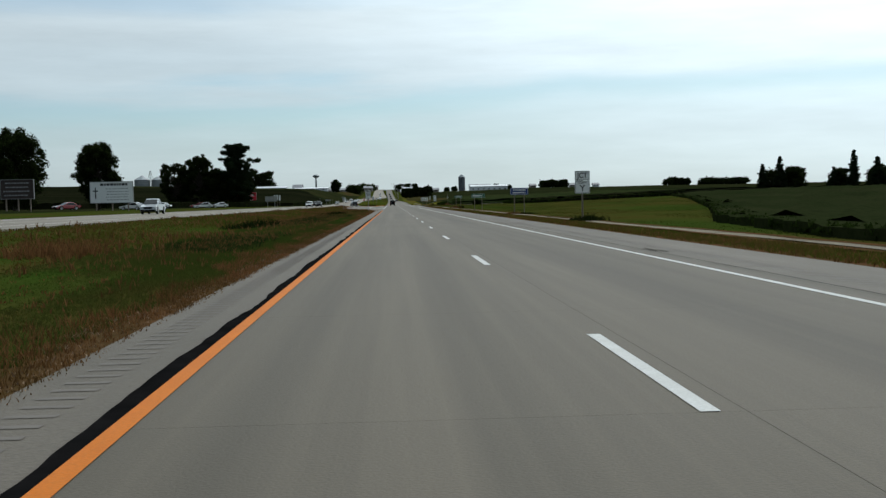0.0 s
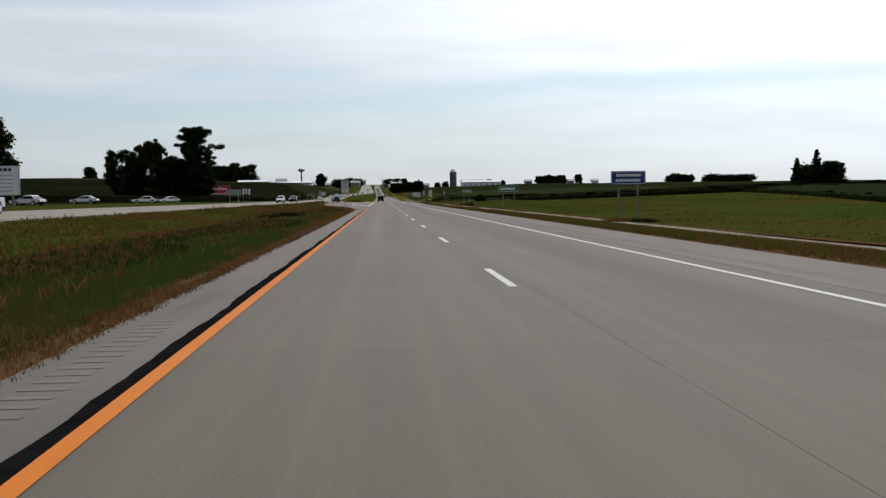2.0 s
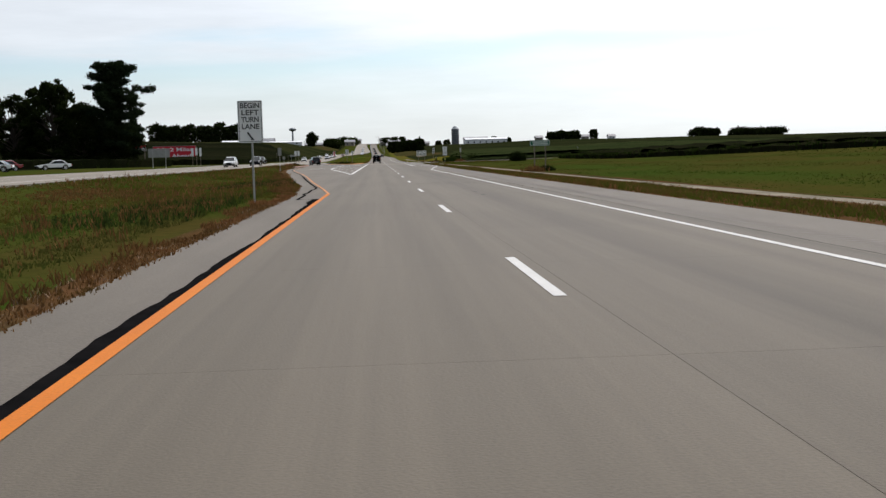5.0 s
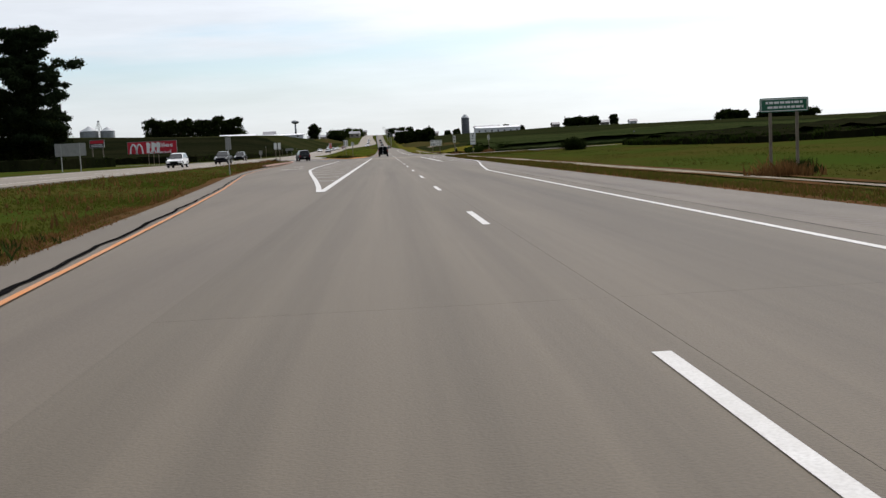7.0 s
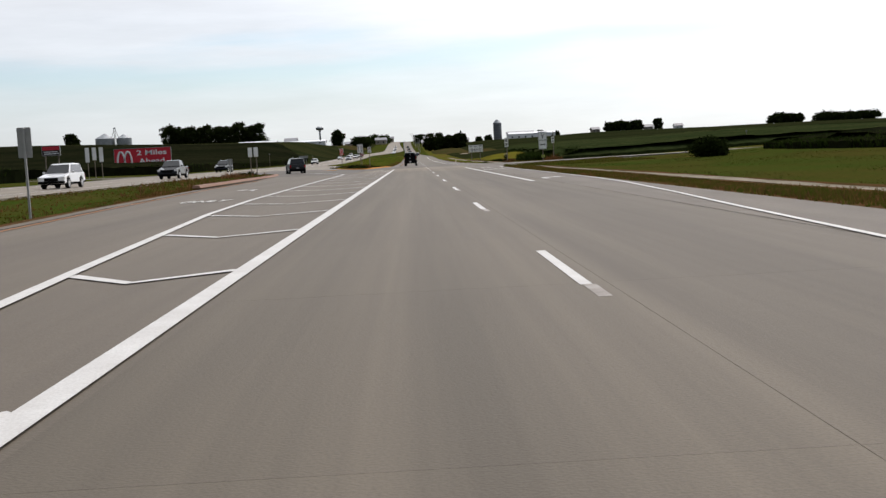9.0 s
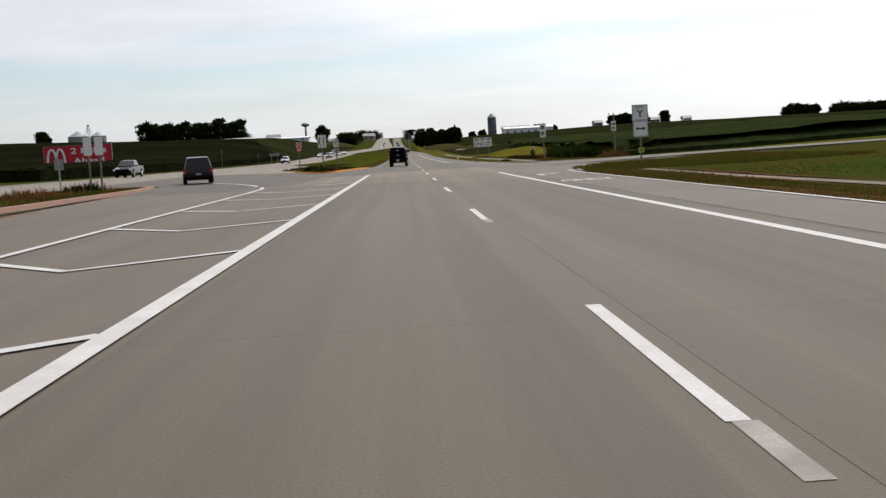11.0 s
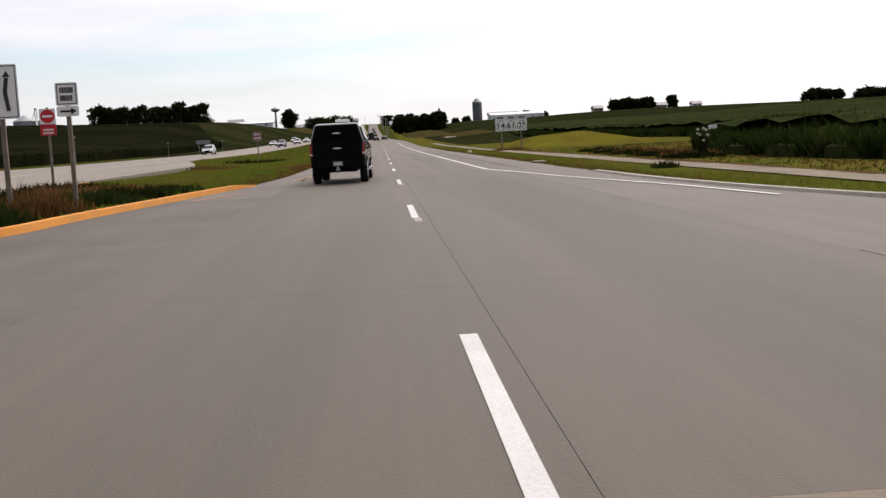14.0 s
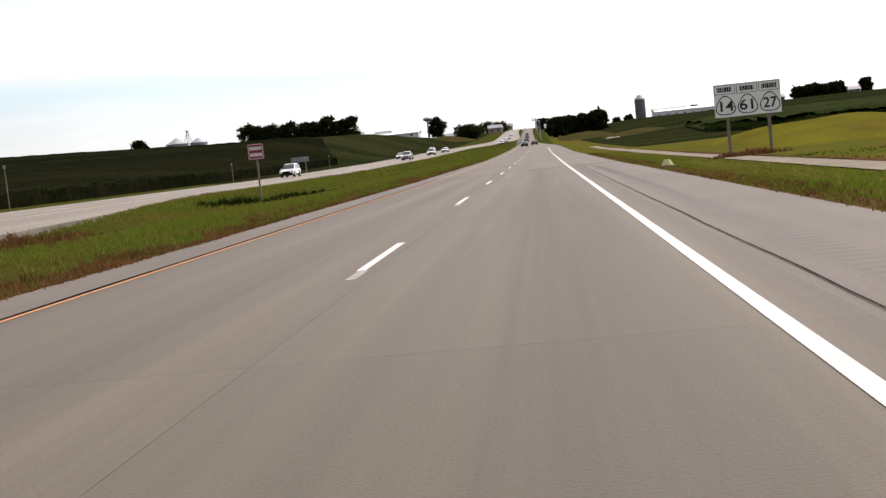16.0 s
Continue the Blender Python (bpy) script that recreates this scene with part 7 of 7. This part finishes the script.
def fringe(name, left_side, y0, y1, reach, density, h, w, mat, seed, label, lean=0.9, per=4):
    """Grass that grows thickest where the pavement ends, in a band of uneven width."""
    r = np.random.default_rng(seed)
    n = int(reach * (y1 - y0) * density)
    y = r.uniform(y0, y1, n)
    wide = reach * (0.75 + 0.3 * np.sin(y * 0.37) + 0.25 * np.sin(y * 1.13 + 2) + 0.2 * np.sin(y * 0.071))
    off = np.maximum(wide, 0.2) * r.uniform(0, 1, n) ** 1.3 - 0.05
    x = interp_line(LEFT_EDGE if left_side else RIGHT_EDGE, y) + (-off if left_side else off)
    hh = h * r.uniform(0.6, 1.3, n) * np.clip(0.4 + off / reach, 0.4, 1.2)
    blades(name, np.c_[x, y, land_z(x, y) - 0.02], hh, np.full(n, w), mat, lean, seed + 1, label, "grass", per)


fringe("dry_grass", True, -8, 110, 0.95, 80, 0.12, 0.012, DRY_GRASS, 304, "dry reddish brown grass along the shoulder")
fringe("dry_grass", True, 110, 345, 1.0, 44, 0.13, 0.022, DRY_GRASS, 321, "dry reddish brown grass along the shoulder")
fringe("dry_grass", True, 404, 560, 1.3, 60, 0.13, 0.022, DRY_GRASS, 322, "dry reddish brown grass along the shoulder")
grass("dry_grass", -9.5, -6.0, -8, 200, 3, 0.22, 0.03, DRY_GRASS, 316, "dry reddish brown seed stalks in the median", 0.7)
grass("dry_grass", -21.5, -9.0, 0, 340, 0.8, 0.34, 0.05, DRY_GRASS, 305, "dry reddish brown seed stalks in the median", 0.7)


def dry_patches(x0, x1, y0, y1, density, h, mat, seed, label, over=0.08):
    """Reddish grass that stands in drifts."""
    pos, patch = scatter(x0, x1, y0, y1, density, seed)
    drift = np.array([noise.noise(Vector((a * 0.16, b * 0.045, 8.1))) for a, b in zip(pos[:, 0], pos[:, 1])])
    pos = pos[drift > over]
    blades("dry_grass", pos, np.full(len(pos), h), np.full(len(pos), 0.035), mat, 0.9, seed + 1, label, "grass", 4)


dry_patches(-19.5, -6.5, 10, 190, 13, 0.14, DRY_GRASS, 331, "drifts of reddish brown grass in the median", 0.20)
dry_patches(-10.5, -5.9, 125, 200, 3.5, 0.20, LEAF, 338, "dark green weeds in drifts along the median", 0.02)
fringe("straw", True, 84, 99, 0.9, 220, 0.05, 0.02, STRAW, 337, "pale dry clippings beside the shoulder", 1.8, 3)
dry_patches(-11.0, -6.0, -6, 125, 10, 0.18, LEAF, 336, "dark green weeds in drifts along the median", 0.10)
fringe("straw", True, -8, 170, 0.5, 40, 0.05, 0.014, STRAW, 335, "pale dry straw along the shoulder edge", 1.6, 3)
grass("dry_grass", 6.6, 9.3, 0, 337, 13, 0.15, 0.024, DRY_GRASS, 306, "dry brown grass of the verge", 0.9, 4)
grass("grass", 6.7, 9.2, 0, 337, 26, 0.15, 0.024, GREEN_GRASS, 307, "rough green grass of the verge", 1.0, 4)
grass("grass", 10.9, 40, 14, 345, 4.5, 0.065, 0.06, BANK_GRASS, 308, "mixed green grass of the meadow bank", 1.1)
grass("grass", 40, 85, 90, 330, 0.35, 0.16, 0.12, BANK_GRASS, 310, "mixed green grass of the meadow bank", 1.0)
grass("grass", 7.4, 22, 337, 360, 26, 0.26, 0.04, GREEN_GRASS, 317, "green grass at the corner of the side road", 0.9, 4)
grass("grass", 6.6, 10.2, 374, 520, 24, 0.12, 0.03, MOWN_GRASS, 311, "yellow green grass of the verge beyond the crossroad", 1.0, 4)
grass("dry_grass", 6.55, 7.6, 374, 520, 22, 0.14, 0.025, DRY_GRASS, 318, "dry brown grass along the shoulder", 0.9, 4)
grass("grass", 11.5, 30, 372, 458, 4.0, 0.14, 0.05, GREEN_GRASS, 312, "green grass beyond the crossroad", 1.0)
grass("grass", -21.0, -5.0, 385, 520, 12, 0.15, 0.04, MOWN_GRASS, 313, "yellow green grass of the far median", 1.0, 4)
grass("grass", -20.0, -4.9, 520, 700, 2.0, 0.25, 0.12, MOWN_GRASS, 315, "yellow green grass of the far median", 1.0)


def weeds(x, y, r, h, seed, label, mat=None, count=260, spread=0.8):
    """A clump of tall weeds."""
    q = np.random.default_rng(seed)
    a, d = q.uniform(0, 2 * np.pi, count), r * np.sqrt(q.uniform(0, 1, count))
    px, py = x + d * np.cos(a), y + d * np.sin(a)
    hh = h * (1.0 - 0.5 * d / r)
    px, py = px + q.normal(0, 0.35 * r, count), py + q.normal(0, spread * r, count)
    hh = hh * q.uniform(0.3, 1.1, count)
    ob = blades("weeds", np.c_[px, py, land_z(px, py) - 0.02], hh, np.full(count, 0.045), mat or LEAF, 0.7, seed, label, "weeds", 5)
    return ob


for k, (x, y, r, h) in enumerate(((-8.9, 383.6, 0.7, 0.7), (-8.6, 386.5, 0.8, 0.75), (-9.9, 388.0, 0.9, 0.8), (-8.3, 390.5, 0.9, 0.55), (-10.4, 394, 1.3, 0.6), (-8.3, 394.2, 1.0, 0.45), (-7.7, 397.5, 0.9, 0.35), (-9.6, 399, 1.4, 0.4), (-12.2, 401, 1.5, 0.5))):
    weeds(x, y + 1.0, r, h, 400 + k, "dark weeds grown over the median nose", (LEAF, DRY_GRASS, LEAF_DARK)[k % 3], 420, 0.3)
for k, (x, y, r, h) in enumerate(((10.1, 100, 0.5, 0.36), (11.2, 99.4, 0.6, 0.32), (10.2, 60, 0.8, 0.6), (11.0, 214, 0.7, 0.75), (12.3, 216, 0.5, 0.7), (11.7, 384.9, 0.6, 0.5), (12.4, 466, 0.9, 0.4), (10.9, 464, 0.7, 0.35), (-13.5, 469, 1.8, 0.6), (-13.6, 446, 1.4, 0.5), (-12.0, 476, 1.6, 0.4), (18, 384.2, 0.9, 1.0), (-13, 30, 1.4, 0.8), (-11, 66, 1.5, 0.8), (-9.5, 130, 1.5, 0.6), (-18.4, 334, 0.9, 0.7), (-18.3, 342, 0.8, 0.7))):
    weeds(x, y, r, h, 430 + k, "dark weeds round a sign post" if k < 9 else "dark weeds in the grass", DRY_GRASS if k % 3 == 0 or 384 < y < 386 or 460 < y < 468 else LEAF_DARK, 200)

# the mown mound: its own cover of short yellow grass
def mound_cover():
    xs, ys = np.linspace(12, 33, 43), np.linspace(460, 528, 69)
    gx, gy = np.meshgrid(xs, ys)
    lift = np.where(mound_form(gx, gy) > 0.03, 0.05, -0.25)
    gz = land_z(gx, gy) + lift
    idx = np.arange(gx.size).reshape(gx.shape)
    faces = np.stack([idx[:-1, :-1], idx[:-1, 1:], idx[1:, 1:], idx[1:, :-1]], -1).reshape(-1, 4)
    ob = mesh_object("grass_mound", np.stack([gx, gy, gz], -1).reshape(-1, 3), faces, YELLOW_GRASS, smooth=True)
    tagged(ob, "smooth mown yellow green grass mound", "mound", kind="structure")


mound_cover()


# --- small things on the road and verge ---
def blotch(name, x, y, rx, ry, mat, seed, lift=0.003, parent=None):
    """A thin ragged patch on the pavement."""
    r = np.random.default_rng(seed)
    n = 18
    verts = [(x + rx * math.cos(2 * math.pi * k / n) * r.uniform(0.55, 1.15), y + ry * math.sin(2 * math.pi * k / n) * r.uniform(0.55, 1.15), lift) for k in range(n)]
    return mesh_object(name, verts, [tuple(range(n))], mat, parent or road)


TAR_SPOTS = ((1.8, 166.1, 0.09, 0.24), (1.81, 163.0, 0.09, 0.22), (-1.12, 12.83, 0.045, 0.035), (4.5, 20.2, 0.05, 0.9), (4.62, 19.4, 0.04, 0.7), (-0.33, 213.4, 0.05, 0.04))
for k, (x, y, rx, ry) in enumerate(TAR_SPOTS):
    blotch("tar_patch", x, y, rx, ry, SPALL, 700 + k)


def drain_cap(x, y, w, h, label):
    thing = tagged(new("drain_cap"), label, "drain")
    bm = bmesh.new()
    bmesh.ops.create_cone(bm, cap_ends=True, segments=14, radius1=w, radius2=w * 0.45, depth=h, matrix=Matrix.Translation((0, 0, h / 2)))
    part("cap", bm, DRAIN, thing)
    bm = bmesh.new()
    bmesh.ops.create_cone(bm, cap_ends=True, segments=14, radius1=w * 1.25, radius2=w * 1.2, depth=0.06, matrix=Matrix.Translation((0, 0, 0.0)))
    part("collar", bm, GRAVEL, thing)
    return put(thing, x, y)


drain_cap(7.35, 458.8, 0.26, 0.26, "small pale yellow drain cap in the verge")


def concrete_pad(x, y, w, d):
    thing = tagged(new("concrete_pad"), "small pale concrete slab sunk in the verge", "slab")
    bm = bmesh.new()
    box(bm, -w / 2, w / 2, -d / 2, d / 2, -0.1, 0.07)
    bmesh.ops.bevel(bm, geom=bm.edges[:], offset=0.015, segments=1, affect="EDGES")
    part("slab", bm, SHOULDER_PALE, thing)
    return put(thing, x, y, 0.0)


concrete_pad(6.9, 413.1, 0.55, 0.8)


def crack(pts, widths):
    """A sealed transverse crack across one lane."""
    r = np.random.default_rng(77)
    verts, faces = [], []
    for (x, y), w in zip(pts, widths):
        y = y + r.normal(0, 0.012)
        verts += [(x, y - w / 2, 0.0035), (x, y + w / 2, 0.0035)]
    for k in range(len(pts) - 1):
        faces.append((2 * k, 2 * k + 2, 2 * k + 3, 2 * k + 1))
    mesh_object("crack_seal", verts, faces, SPALL, road)


crack_x = np.linspace(0.3, 3.1, 24)
crack([(x, 180.74 - 0.5 * (x - 0.3)) for x in crack_x], np.where(crack_x < 1.0, 0.16, 0.05) + 0.03 * np.sin(crack_x * 11))


# reddish weeds between the mound and the path, and a tall flowering weed
for k in range(9):
    weeds(13.6 + 0.9 * (k % 2) + 0.12 * k, 411 + 3.2 * k, 1.1, 0.45, 760 + k, "reddish brown weeds along a gravel path", DRY_GRASS if k % 2 else LEAF_DARK, 260)
weeds(9.6, 400.2, 0.35, 0.38, 781, "low dark shrub in the verge", LEAF, 130, 0.3)


def flowering_weed(x, y):
    thing = tagged(new("flowering_weed"), "tall dark weed with pale blossoms", "weed")
    r = np.random.default_rng(91)
    bm = bmesh.new()
    tips = []
    for k in range(7):
        a = 2 * math.pi * k / 7
        tip = (0.24 * math.cos(a) * r.uniform(0.4, 1.2), 0.24 * math.sin(a) * r.uniform(0.4, 1.2), r.uniform(0.75, 1.35))
        limb(bm, (0.05 * math.cos(a), 0.05 * math.sin(a), -0.1), tip, 0.014, 0.008, 5)
        tips.append(tip)
    part("stem", bm, BARK, thing)
    leaf_cloud("foliage", [(0, 0, 0.3), (0, 0, 0.55)] + [(q[0] * 0.7, q[1] * 0.7, q[2] * 0.7) for q in tips], [0.2, 0.24] + [0.14] * 7, 420, 0.06, LEAF_DARK, thing, 92)
    for q in tips:
        leaf_cloud("blossom", [q], [0.07], 40, 0.03, BLOSSOM, thing, int(1000 * q[2]))
    return put(thing, x, y)


BLOSSOM = material("pale_blossom", (0.62, 0.60, 0.52), 0.9, second=(0.5, 0.5, 0.42), scale=0.1)
flowering_weed(13.5, 408.8)
# slabs of the two through lanes
def slab_mesh(name, width, mat=CONCRETE):
    bm = bmesh.new()
    bmesh.ops.create_cube(bm, size=1, matrix=Matrix.Translation((width / 2, SLAB / 2, -0.125)) @ Matrix.Diagonal((width, SLAB - 0.003, 0.25, 1)))
    me = bpy.data.meshes.new(name)
    bm.to_mesh(me)
    bm.free()
    me.materials.append(mat)
    return me


slab_l, slab_r = slab_mesh("lane_slab", LANE_M - 0.002 - LANE_L), slab_mesh("lane_slab", LANE_R - LANE_M - 0.002)
dark_l, dark_r = slab_mesh("lane_slab", LANE_M - 0.002 - LANE_L, CROSSING), slab_mesh("lane_slab", LANE_R - LANE_M - 0.002, CROSSING)
pale_l, pale_r = slab_mesh("lane_slab", LANE_M - 0.002 - LANE_L, PAD), slab_mesh("lane_slab", LANE_R - LANE_M - 0.002, PAD)
mid_l, mid_r = slab_mesh("lane_slab", LANE_M - 0.002 - LANE_L, PAD_EDGE), slab_mesh("lane_slab", LANE_R - LANE_M - 0.002, PAD_EDGE)
for k in range(-6, 78):
    dark, pale = 60 <= k < 66, 55 <= k < 60
    for me, x in ((dark_l if dark else mid_l if k in (55, 56) else pale_l if pale else slab_l, LANE_L), (dark_r if dark else mid_r if k in (54, 55, 56) else pale_r if pale else slab_r, LANE_M + 0.002)):
        ob = new("lane_slab", me)
        ob.parent = road
        ob.location = (x, k * SLAB, 0.0)
